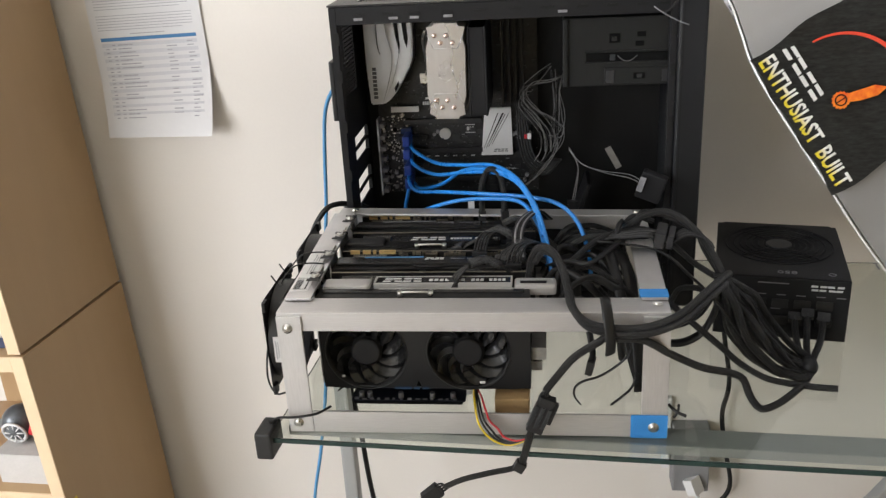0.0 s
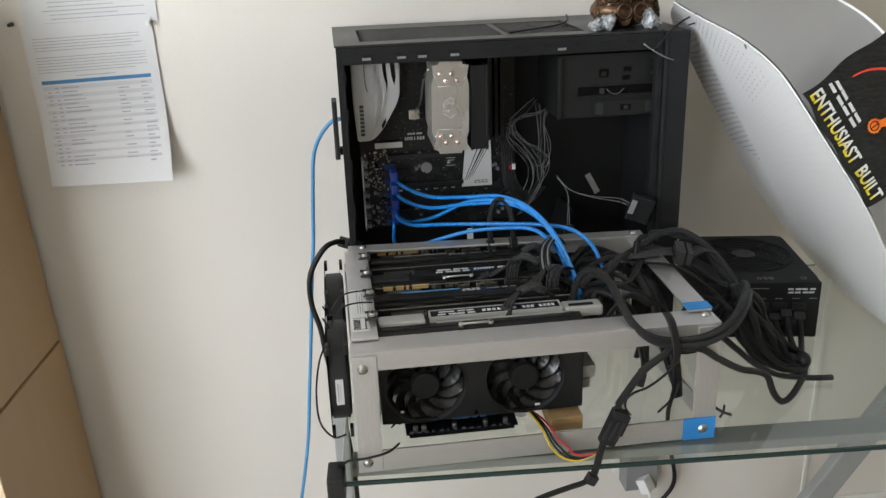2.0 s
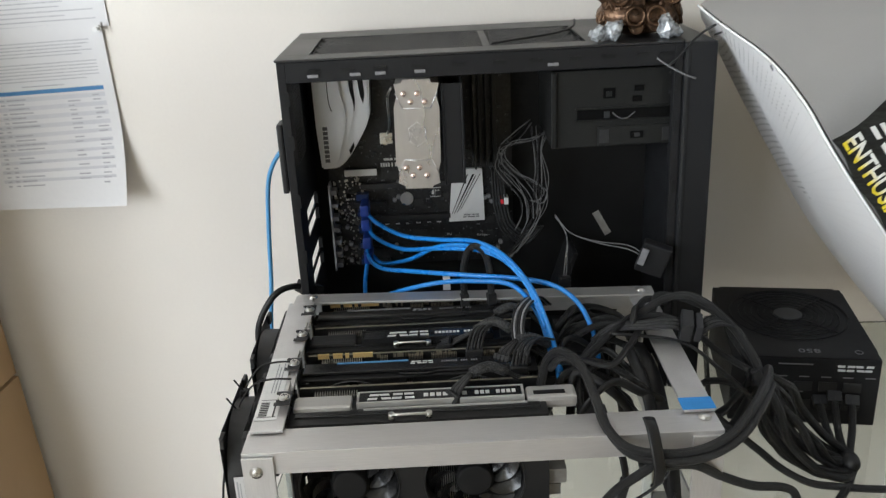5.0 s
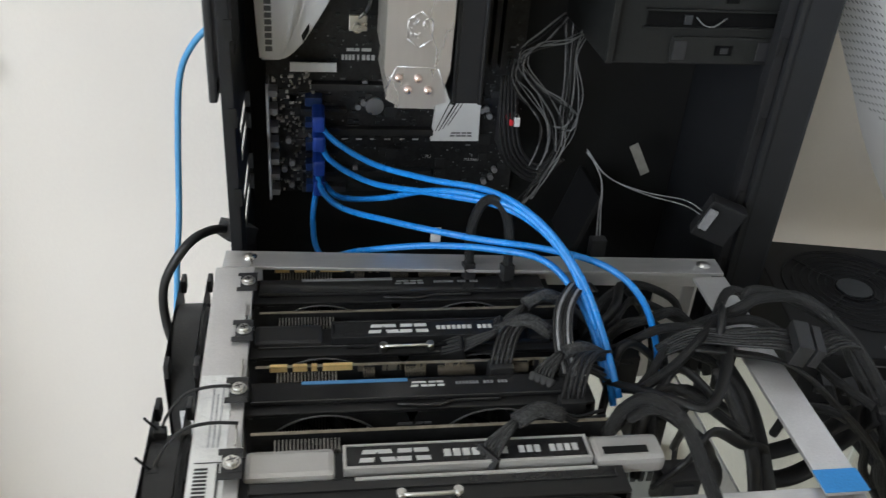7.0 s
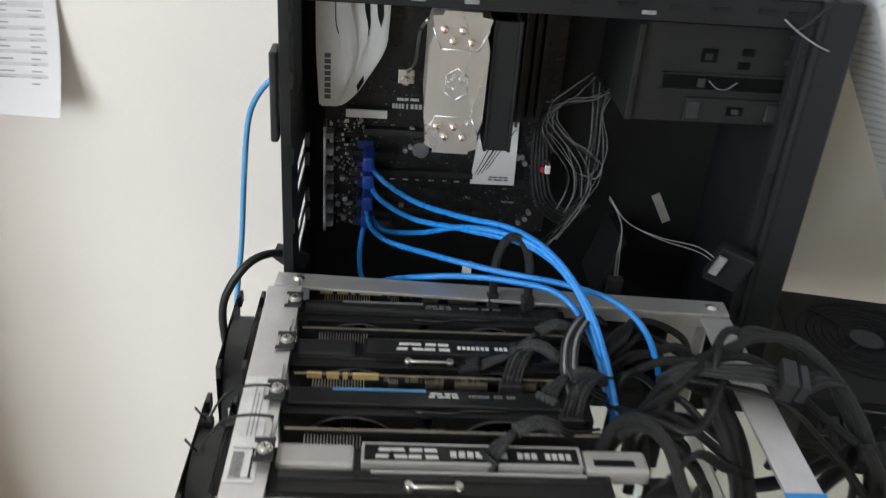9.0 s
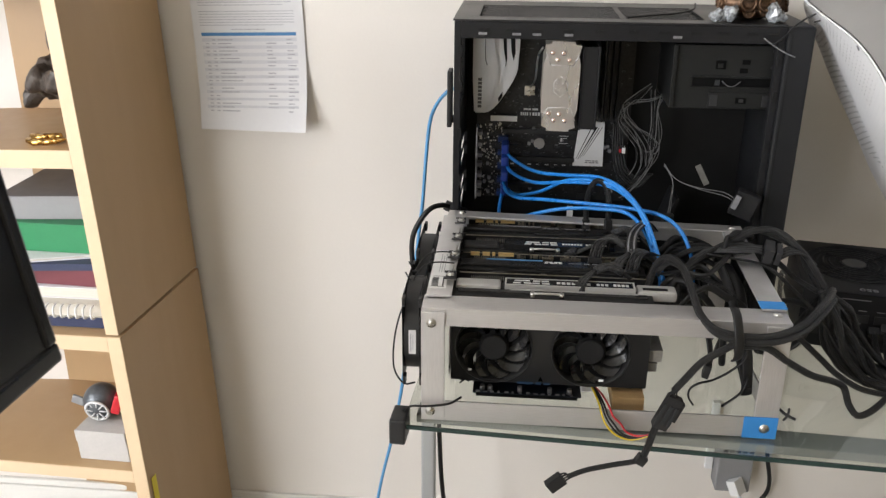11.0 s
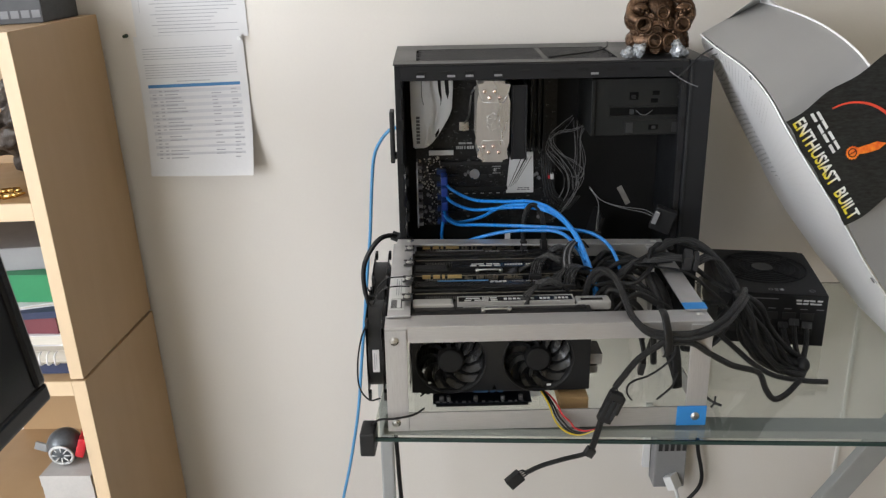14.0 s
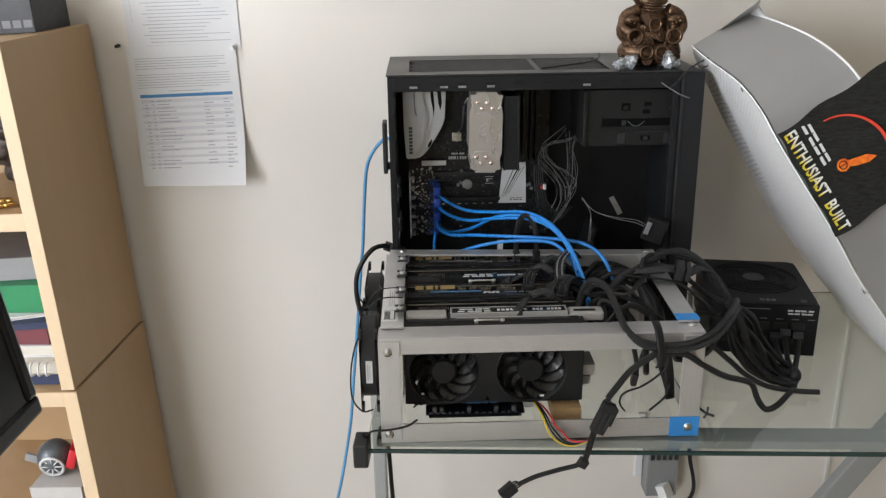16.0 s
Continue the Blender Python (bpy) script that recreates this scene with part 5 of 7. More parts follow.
# printed bag over the grey face
BU, BV = Vector((0.079, -0.016, -0.120)), Vector((0.105, 0.012, 0.060))
BO = Vector((0.470, 0.982, 1.178))
BUn, BVn = BU.normalized(), BV.normalized()
BN = BUn.cross(BVn).normalized()
BN = BN if BN.y < 0 else -BN
BVn = BN.cross(BUn) if BN.cross(BUn).dot(BVn) > 0 else -BN.cross(BUn)
LU, LV = 0.148, 0.158
BM = Matrix((( *BUn, 0), (*BVn, 0), (*BN, 0), (0, 0, 0, 1))).transposed()
BM.translation = BO + BN * 0.004
bag = thing("printed_bag", BM, "flat black printed bag with yellow lettering on the cover", "bag")
bm = bmesh.new()
wob = lambda u, v: 0.0016 * math.sin(u * 70 + 1) * (abs(v / LV - 0.5) * 2) ** 3 + 0.001 * math.sin(v * 60)
N1 = 16
for s in (0, 1):
    grid = [[bm.verts.new(BM @ Vector((LU * i / N1 + (0.002 * math.sin(j * 0.8) if i in (0, N1) else 0), LV * j / N1 + (0.0015 * math.sin(i * 1.1) if j == 0 else 0), wob(LU * i / N1, LV * j / N1) - 0.0012 * s))) for j in range(N1 + 1)] for i in range(N1 + 1)]
    for i in range(N1):
        for j in range(N1):
            f = bm.faces.new((grid[i][j], grid[i + 1][j], grid[i + 1][j + 1], grid[i][j + 1]))
            f.smooth = True
part("sheet", bm, BAG, bag, "black sheet with faint carbon pattern")
SLOGAN = fade_mat("yellow_to_white_print", (0.75, 0.60, 0.03), (0.80, 0.80, 0.78), BVn, BM.translation.dot(BVn) + 0.0065, 0.008)
words("slogan", "ENTHUSIAST", 0.0212, BM @ Matrix.Translation((0.0505, 0.0112, 0.0024)), SLOGAN, bag, "letters fading from yellow to white", squeeze=0.74, bold=0.0004)
words("slogan", "BUILT", 0.0212, BM @ Matrix.Translation((0.124, 0.0112, 0.0024)), SLOGAN, bag, "letters fading from yellow to white", squeeze=0.74, bold=0.0004)
logo_blocks("bag_logo", BM @ Matrix.Translation((0.036, 0.0325, 0.0024)), 0.056, 0.0115, WHITE_PLASTIC, bag)
HUB_U, HUB_V = 0.0753, 0.0468
bm = bmesh.new()
for i in range(34):
    a0, a1 = 3.05 - i * 0.07, 3.05 - (i + 1) * 0.07
    w0, w1 = 0.0008 + 0.0022 * (i / 34), 0.0008 + 0.0022 * ((i + 1) / 34)
    bm.faces.new([bm.verts.new(BM @ Vector((HUB_U + r * math.cos(a), HUB_V + r * math.sin(a), 0.003))) for a, r in ((a0, 0.0585 - w0), (a0, 0.0585 + w0), (a1, 0.0585 + w1), (a1, 0.0585 - w1))])
part("dial_arc", bm, RED_ORANGE, bag, "thin orange printed arc")
bm = bmesh.new()
star = []
for k in range(40):
    a = 2 * math.pi * k / 40
    r = 0.0078 + 0.0008 * math.sin(k * 2.3) + (0.034 * max(0, math.cos(a - 1.25)) ** 30)
    star.append(bm.verts.new(BM @ Vector((HUB_U + r * math.cos(a), HUB_V + r * math.sin(a), 0.003))))
bm.faces.new(star)
dial = part("dial_needle", bm, ORANGE, bag, "orange printed dial hub and needle")
bm = ring(bmesh.new(), (0, 0, 0), 0.0048, 0.0006, BM @ Matrix.Translation((HUB_U, HUB_V, 0.0032)) @ pose(0, 0, 0, 90, 0, 0), 20)
box(bm, -0.0004, 0.0004, -0.0045, 0.0045, 0, 0.0005, 0, BM @ Matrix.Translation((HUB_U, HUB_V, 0.0032)))
part("hub_emblem", bm, CASE_IN, dial)

# ---- statue on the case ----
bm = bmesh.new()
SX, SY, SZ = 0.418, 1.395, CZ1 + 0.001
ball(bm, (SX, SY, SZ + 0.022), 0.043, 1.15, 0.9, 0.55, 20)
ball(bm, (SX, SY + 0.003, SZ + 0.062), 0.034, 1.0, 0.85, 1.0, 20)
ball(bm, (SX, SY + 0.002, SZ + 0.108), 0.027, 1.1, 0.9, 0.85, 18)
ball(bm, (SX, SY - 0.02, SZ + 0.100), 0.017, 1.3, 0.5, 0.5, 14)
for sx in (-1, 1):
    ball(bm, (SX + sx * 0.038, SY - 0.01, SZ + 0.056), 0.017, 1, 0.9, 1.2, 12)
    ball(bm, (SX + sx * 0.033, SY - 0.026, SZ + 0.072), 0.011, 1.2, 0.8, 0.7, 12)
    ball(bm, (SX + sx * 0.018, SY - 0.012, SZ + 0.128), 0.009, seg=12)
    for k in range(3):
        ball(bm, (SX + sx * (0.026 + 0.006 * k), SY - 0.036, SZ + 0.066 + 0.002 * k), 0.0036, 0.8, 1.4, 0.8, 8)
for k in range(44):
    a = rnd.uniform(-3.1, 0.0)
    zz = SZ + rnd.uniform(0.006, 0.062)
    rr_ = rnd.uniform(0.040, 0.046) - 0.2 * (zz - SZ)
    c = Vector((SX + rr_ * 1.15 * math.cos(a), SY + rr_ * 0.85 * math.sin(a), zz))
    d = Vector((math.cos(a), math.sin(a), rnd.uniform(-0.2, 0.6))).normalized()
    r = rnd.uniform(0.0065, 0.0105)
    cyl(bm, c - d * 0.002, c + d * 0.0022, r, 14)
    cyl(bm, c + d * 0.0022, c + d * 0.0034, r * 0.45, 10)
    u_ = d.orthogonal().normalized()
    w_ = d.cross(u_)
    rim = [c + d * 0.0024 + (u_ * math.cos(q) + w_ * math.sin(q)) * r * 0.88 for q in np.linspace(0, 2 * math.pi, 13)]
    tube(bm, rim, 0.0011, 5, step=0.01)
for i in range(4):
    tube(bm, [(SX - 0.018, SY - 0.022, SZ + 0.088 + i * 0.004), (SX, SY - 0.031, SZ + 0.086 + i * 0.004), (SX + 0.018, SY - 0.022, SZ + 0.088 + i * 0.004)], 0.0012, 6)
for sx in (-1, 1):
    tube(bm, [(SX + sx * 0.022, SY - 0.018, SZ + 0.088), (SX + sx * 0.042, SY - 0.014, SZ + 0.078), (SX + sx * 0.046, SY - 0.022, SZ + 0.060), (SX + sx * 0.034, SY - 0.034, SZ + 0.052)], 0.0085, 10)
    ring(bm, (SX + sx * 0.030, SY - 0.038, SZ + 0.048), 0.011, 0.0028, seg=18)
    ring(bm, (SX + sx * 0.012, SY - 0.041, SZ + 0.024), 0.010, 0.0024, seg=18)
ring(bm, (SX, SY - 0.036, SZ + 0.066), 0.009, 0.0024, seg=18)
st = link("bronze_statue", bm, BRONZE, smooth=False)
tagged(st, "bronze coloured resin figurine covered with coins on the case", "statue")
for cx in (0.372, 0.448):
    cluster = thing("crystal_cluster", (cx, 1.347, CZ1), "rough clear crystal cluster before the figurine", "crystal", "crystals")
    for k in range(7):
        bm = bmesh.new()
        bmesh.ops.create_icosphere(bm, subdivisions=1, radius=0.010)
        bmesh.ops.transform(bm, matrix=Euler((rnd.random() * 3, rnd.random() * 3, 0)).to_matrix().to_4x4() @ Matrix.Diagonal((1.2, 0.8, 0.75, 1)), verts=bm.verts)
        drop = min(v.co.z for v in bm.verts)
        bmesh.ops.translate(bm, verts=bm.verts, vec=(cx + rnd.uniform(-0.012, 0.012), 1.347 + rnd.uniform(-0.006, 0.006), CZ1 + 0.0005 - drop + (0.006 if k > 4 else 0.0)))
        part("crystal", bm, CRYSTAL, cluster)

# ---- cables ----
def cable(name, label, pts, r=0.0035, material=SLEEVE, flat=1.0, group="", plugs=(), seg=8, ties=()):
    """A cord with box plugs (index of point, size, material) and thin ties at fractions of its length."""
    c = thing(name, pts[0], label, "cable", group)
    part("cord", tube(bmesh.new(), pts, r * 0.86, 28, flat, lobes=9) if material is SLEEVE and r > 0.004 else tube(bmesh.new(), pts, r, seg, flat), material, c)
    line = smooth_line(pts)
    for at, size, pm in plugs:
        i = 0 if at == 0 else len(line) - 1
        j = 2 if at == 0 else len(line) - 3
        d = (line[i] - line[j]).normalized()
        m = Matrix.Translation(line[i]) @ d.to_track_quat("Z", "Y").to_matrix().to_4x4()
        pl_ = part("plug", box(bmesh.new(), -size[0] / 2, size[0] / 2, -size[1] / 2, size[1] / 2, -size[2] * 0.4, size[2] * 0.6, 0.0008, m), pm, c)
    for t in ties:
        i = int(t * (len(line) - 2))
        d = (line[i + 1] - line[i]).normalized()
        part("tie", cyl(bmesh.new(), line[i] - d * 0.003, line[i] + d * 0.003, r * 1.35, 12), CORD, c)
    return c


GP = "black power cables"
P_BIG, P_SML = (0.015, 0.008, 0.013), (0.010, 0.009, 0.014)
SL = "black braided power cable lying over the rig"
# heavy loop over the front bar
LOOP = [(0.266, 1.098, 0.912), (0.271, 1.090, 0.942), (0.280, 1.080, 0.959), (0.292, 1.068, 0.960), (0.302, 1.056, 0.949), (0.309, 1.038, 0.931), (0.314, 1.008, 0.919), (0.328, 0.988, 0.911), (0.356, 0.982, 0.907), (0.392, 0.984, 0.908), (0.426, 1.000, 0.915), (0.455, 1.032, 0.924), (0.480, 1.075, 0.922), (0.494, 1.110, 0.912)]
cable("power_cable", "thick black braided cable looped over the front bar", LOOP, 0.0052, group=GP)
cable("power_cable", "black braided cable running beside the thick loop", [(x + 0.003, y - 0.005, z - 0.004) for x, y, z in LOOP[1:-1]], 0.0036, group=GP)
strap = thing("cable_strap", (0.349, 0.978, 0.90), "black hook-and-loop strap round the cables", "strap")
bm = bmesh.new()
tube(bm, [(0.347, 0.995, 0.936), (0.348, 0.982, 0.931), (0.350, 0.9725, 0.915), (0.352, 0.970, 0.90), (0.352, 0.973, 0.884), (0.352, 0.981, 0.878)], 0.0058, 8, 0.3)
part("band", bm, CORD, strap)
# front hanging lead with drive plugs
hang = thing("power_cable", (0.281, 0.97, 0.834), "black braided drive power lead hanging over the glass edge", "cable", GP)
part("cord", tube(bmesh.new(), [(0.352, 0.980, 0.905), (0.343, 0.976, 0.897), (0.315, 0.972, 0.879), (0.295, 0.968, 0.855), (0.285, 0.966, 0.842)], 0.0042), SLEEVE, hang)
part("cord", tube(bmesh.new(), [(0.277, 0.966, 0.82), (0.268, 0.966, 0.787), (0.262, 0.964, 0.764), (0.258, 0.963, 0.752)], 0.0042), SLEEVE, hang)
part("cord", tube(bmesh.new(), [(0.256, 0.963, 0.750), (0.246, 0.962, 0.7455), (0.225, 0.961, 0.741), (0.193, 0.961, 0.731), (0.172, 0.961, 0.720)], 0.0034), SLEEVE, hang)
PMt = Matrix.Translation((0.280, 0.964, 0.815)) @ pose(0, 0, 0, 0, 22, 0)
pg = part("plug", box(bmesh.new(), -0.009, 0.009, -0.006, 0.006, -0.022, 0.022, 0.0012, PMt), PLASTIC, hang)
for k in range(3):
    part("plug_rib", box(bmesh.new(), -0.0105 + k * 0.0075, -0.0065 + k * 0.0075, -0.0078, -0.0062, -0.014, 0.012, 0.0006, PMt), GUNMETAL, pg, "shiny grey rib")
part("plug_wing", box(bmesh.new(), 0.0092, 0.0135, -0.004, 0.004, -0.008, 0.018, 0.001, PMt), PLASTIC, pg)
part("plug", box(bmesh.new(), -0.006, 0.006, -0.005, 0.005, -0.006, 0.006, 0.001, Matrix.Translation((0.256, 0.963, 0.749)) @ pose(0, 0, 0, 0, 30, 0)), PLASTIC, hang)
MPt = Matrix.Translation((0.158, 0.961, 0.7105)) @ pose(0, 0, 0, 0, -38, 12)
part("plug", box(bmesh.new(), -0.011, 0.011, -0.005, 0.005, -0.008, 0.008, 0.001, MPt), PLASTIC, hang)
for k in range(4):
    a = MPt @ Vector((0.011, 0, -0.006 + k * 0.004))
    part("strand", tube(bmesh.new(), [a, a + Vector((0.006, 0, 0.005 - k * 0.001)), (0.174, 0.961, 0.7205)], 0.0011, 6), CORD, hang)
for k in range(4):
    part("strand", tube(bmesh.new(), [(0.2855, 0.966, 0.8435), (0.284 + 0.003 * k - 0.0045, 0.964, 0.838), (0.2825 + 0.0035 * k - 0.005, 0.963, 0.832)], 0.0011, 6), CORD, hang)
# cables fanning down from the tied bundle to the glass before the power supply
def low(pts, r):
    return [(x, y, max(z, TOP + r + 0.0008)) for x, y, z in pts]


def shifted(pts, dx, dy, dz):
    n, w = len(pts) - 1, Vector((dx, dy, dz)) * 37
    wob = lambda i, k: 0.0065 * math.sin(w.x * 9 + w.y * 7 + i * 1.7 + k) * (0 < i < n)
    pts = [(x + wob(i, 0), y + wob(i, 2), z + wob(i, 4)) for i, (x, y, z) in enumerate(pts)]
    return [(x + dx * math.sin(math.pi * i / n), y + dy * math.sin(math.pi * i / n), z + dz * math.sin(math.pi * i / n)) for i, (x, y, z) in enumerate(pts)]


GLASS_LEAD = [(0.352, 0.977, 0.898), (0.385, 0.985, 0.893), (0.417, 1.0, 0.868), (0.454, 1.02, 0.841), (0.488, 1.04, 0.823), (0.504, 1.045, 0.812), (0.513, 1.045, 0.79), (0.526, 1.045, 0.774), (0.547, 1.06, 0.77), (0.571, 1.085, 0.77), (0.592, 1.11, 0.772), (0.602, 1.13, 0.775)]
cable("power_cable", "black braided cable running from the strap onto the glass", low(GLASS_LEAD, 0.0048), 0.0048, group=GP)
ARC = [(0.345, 1.205, 0.91), (0.37, 1.195, 0.930), (0.392, 1.19, 0.946), (0.407, 1.19, 0.956), (0.428, 1.18, 0.964), (0.446, 1.17, 0.959), (0.463, 1.155, 0.946), (0.476, 1.14, 0.931), (0.488, 1.12, 0.908), (0.495, 1.115, 0.877), (0.507, 1.115, 0.835), (0.532, 1.12, 0.798), (0.565, 1.125, 0.776), (0.601, 1.13, 0.775)]
cable("power_cable", SL, low(ARC, 0.0052), 0.0052, group=GP)
cable("power_cable", SL, low(shifted(ARC, 0.004, 0.016, -0.010), 0.0046), 0.0046, group=GP)
FLAT = [(0.347, 1.16, 0.934), (0.378, 1.155, 0.932), (0.411, 1.15, 0.928), (0.433, 1.14, 0.919), (0.45, 1.13, 0.905), (0.468, 1.12, 0.89), (0.489, 1.11, 0.867), (0.513, 1.11, 0.833), (0.546, 1.115, 0.796), (0.586, 1.12, 0.778)]
for k in range(6):
    cable("ribbon_wire", "thin black wire of a flat ribbon over the rail", low([(x, y + 0.0022 * (k - 2.5), z - 0.0009 * (k - 2.5)) for x, y, z in FLAT], 0.0015), 0.0015, GREY_SLEEVE if k % 3 == 1 else CORD, group="flat ribbon wires", seg=6)
FAN_B = [(0.489, 1.12, 0.905), (0.504, 1.12, 0.887), (0.527, 1.13, 0.857), (0.55, 1.14, 0.824), (0.572, 1.145, 0.795), (0.591, 1.14, 0.783), (0.604, 1.135, 0.776)]
FAN_C = [(0.481, 1.11, 0.91), (0.495, 1.105, 0.881), (0.51, 1.1, 0.851), (0.53, 1.1, 0.822), (0.557, 1.11, 0.791), (0.582, 1.115, 0.777), (0.601, 1.125, 0.775)]
for base, dx, dy, dz, r, fl in ((FAN_B, 0.0, 0.0, 0.0, 0.0075, 0.45), (FAN_B, -0.010, -0.008, -0.006, 0.0055, 1.0), (FAN_B, 0.010, 0.012, 0.008, 0.0050, 1.0), (FAN_B, -0.016, 0.014, 0.0, 0.0070, 0.5), (FAN_C, 0.0, 0.0, 0.0, 0.0056, 1.0), (FAN_C, 0.010, 0.006, 0.006, 0.0060, 0.7), (FAN_C, -0.006, 0.012, -0.008, 0.0052, 1.0), (FAN_C, 0.016, 0.016, 0.002, 0.0065, 0.5)):
    cable("power_cable", "black braided cable drooping before the power supply", low(shifted(base, dx, dy, dz), r), r, group=GP, flat=fl)
cable("power_cable", "black braided cable lying on the glass with a free end", low([(0.425, 1.12, 0.876), (0.442, 1.11, 0.863), (0.467, 1.1, 0.843), (0.49, 1.1, 0.822), (0.512, 1.095, 0.803), (0.543, 1.095, 0.784), (0.574, 1.1, 0.774), (0.6, 1.1, 0.77), (0.624, 1.095, 0.771)], 0.0040), 0.0040, group=GP)
cable("power_cable", "flat black ribbon cable folded beside the frame", [(0.425, 1.15, 0.803), (0.44, 1.15, 0.801), (0.458, 1.15, 0.804), (0.476, 1.15, 0.817), (0.487, 1.15, 0.839), (0.491, 1.14, 0.865), (0.49, 1.125, 0.897)], 0.0115, CORD, 0.35, GP)
cable("power_cable", "flat black ribbon cable folded beside the frame", [(0.43, 1.165, 0.815), (0.452, 1.165, 0.820), (0.472, 1.16, 0.835), (0.482, 1.152, 0.858), (0.487, 1.135, 0.885)], 0.0105, CORD, 0.35, GP)
cable("power_cable", "thin black braided cable curling beside the frame", [(0.436, 1.16, 0.842), (0.441, 1.16, 0.860), (0.449, 1.16, 0.871), (0.466, 1.15, 0.876), (0.483, 1.14, 0.871), (0.495, 1.13, 0.857), (0.503, 1.13, 0.827), (0.525, 1.125, 0.80)], 0.0042, group=GP)
for pts in ([(0.604, 1.222, 0.800), (0.600, 1.195, 0.788), (0.597, 1.16, 0.782), (0.603, 1.137, 0.776)], [(0.619, 1.219, 0.806), (0.612, 1.19, 0.786), (0.606, 1.16, 0.778), (0.603, 1.135, 0.776)], [(0.638, 1.215, 0.802), (0.629, 1.19, 0.784), (0.614, 1.16, 0.778), (0.604, 1.138, 0.777)], [(0.569, 1.229, 0.800), (0.574, 1.2, 0.785), (0.583, 1.17, 0.778), (0.60, 1.135, 0.776)], [(0.548, 1.232, 0.825), (0.556, 1.205, 0.806), (0.575, 1.17, 0.788), (0.598, 1.14, 0.779)], [(0.530, 1.236, 0.828), (0.530, 1.21, 0.815), (0.548, 1.175, 0.792), (0.585, 1.14, 0.779)]):
    cable("power_cable", "black braided cable plugged into the power supply", pts, 0.0048, group=GP, plugs=((0, P_BIG, PLASTIC),))
tip = thing("cable_strap", (0.6, 1.13, 0.777), "black tie gathering the cables on the glass", "strap")
part("band", ball(bmesh.new(), (0.6, 1.131, 0.781), 0.013, 0.8, 1.0, 0.9, 14), CORD, tip)
cable("power_cable", "black ribbon cable hanging inside the frame", [(0.375, 1.16, 0.92), (0.383, 1.12, 0.905), (0.386, 1.08, 0.87), (0.39, 1.06, 0.83), (0.393, 1.055, 0.79)], 0.008, CORD, 0.4, GP)
cable("power_cable", "black ribbon cable hanging inside the frame", [(0.36, 1.14, 0.93), (0.37, 1.09, 0.90), (0.378, 1.07, 0.85), (0.392, 1.055, 0.80)], 0.007, CORD, 0.5, GP)
cable("power_cable", "black braided cable wound into the tied bundle", [(0.30, 1.20, 0.90), (0.335, 1.195, 0.925), (0.365, 1.19, 0.93), (0.40, 1.185, 0.94), (0.43, 1.175, 0.93), (0.46, 1.15, 0.91), (0.48, 1.12, 0.905)], 0.0042, group=GP)
cable("power_cable", "black braided cable wound into the tied bundle", [(0.305, 1.15, 0.90), (0.33, 1.15, 0.925), (0.352, 1.165, 0.935), (0.375, 1.19, 0.935), (0.395, 1.215, 0.945), (0.42, 1.225, 0.935)], 0.0043, group=GP)
cable("power_cable", "black braided cable wound into the tied bundle", [(0.29, 1.165, 0.90), (0.312, 1.12, 0.925), (0.335, 1.10, 0.93), (0.36, 1.13, 0.935), (0.385, 1.18, 0.93), (0.41, 1.19, 0.925)], 0.0046, CORD, 0.6, GP)
BX, BY, BZ = 0.421, 1.148, 0.945
big = thing("cable_plug", (BX, BY, BZ), "wide black main power plug among the cables", "plug")
PLUG_TURN = Matrix.Translation((BX, BY, BZ)) @ pose(0, 0, 0, 10, 8, -12)
part("body", box(bmesh.new(), -0.006, 0.006, -0.014, 0.014, -0.010, 0.010, 0.001, PLUG_TURN), PLASTIC, big)
part("collar", box(bmesh.new(), 0.0085, 0.0155, -0.013, 0.013, -0.009, 0.009, 0.001, PLUG_TURN), CHIP, big)
for k in range(7):
    grey = GREY_SLEEVE if k % 2 else CORD
    part("wire", tube(bmesh.new(), [PLUG_TURN @ Vector((0.0155, -0.010 + k * 0.0034, 0)), (BX + 0.028, BY - 0.010 + k * 0.0036, BZ + 0.003), (BX + 0.046, BY - 0.004 + k * 0.003, BZ - 0.002), (BX + 0.062, BY + 0.0025 * k, BZ - 0.016)], 0.0012, 6), grey, big, "grey wire strand" if k % 2 else "")
    part("wire", tube(bmesh.new(), [PLUG_TURN @ Vector((-0.006, -0.011 + k * 0.0036, 0)), (BX - 0.018, BY - 0.008 + k * 0.004, BZ + 0.002), (BX - 0.040, BY + 0.004 + k * 0.003, BZ - 0.004), (BX - 0.066, BY + 0.018 + 0.003 * k, BZ - 0.012), (BX - 0.090, BY + 0.026 + 0.002 * k, BZ - 0.030)], 0.0012, 6), grey, big, "grey wire strand" if k % 2 else "")
# tangle between the card ends and the side bar
trnd = random.Random(41)
for k in range(8):
    y = 1.085 + 0.024 * k
    pts = [(0.292 + trnd.uniform(0, 0.012), y + trnd.uniform(-0.02, 0.02), 0.885), (0.312, y + trnd.uniform(-0.025, 0.025), 0.905 + trnd.uniform(-0.006, 0.010)), (0.338, y + trnd.uniform(-0.03, 0.03), 0.914 + trnd.uniform(-0.010, 0.010)), (0.362, y + trnd.uniform(-0.03, 0.03), 0.908 + trnd.uniform(-0.010, 0.010)), (0.384, y + trnd.uniform(-0.025, 0.025), 0.892 + trnd.uniform(-0.010, 0.006)), (0.390, y + trnd.uniform(-0.02, 0.02), 0.872)]
    cable("power_cable", "black braided cable tangled between cards and side bar", pts, trnd.choice((0.0036, 0.0042, 0.0048)), CORD if k % 3 == 0 else SLEEVE, 0.5 if k % 3 == 0 else 1.0, GP)
tie = thing("cable_strap", (0.377, 1.185, 0.945), "black tie holding the bundle together", "strap")
bm = bmesh.new()
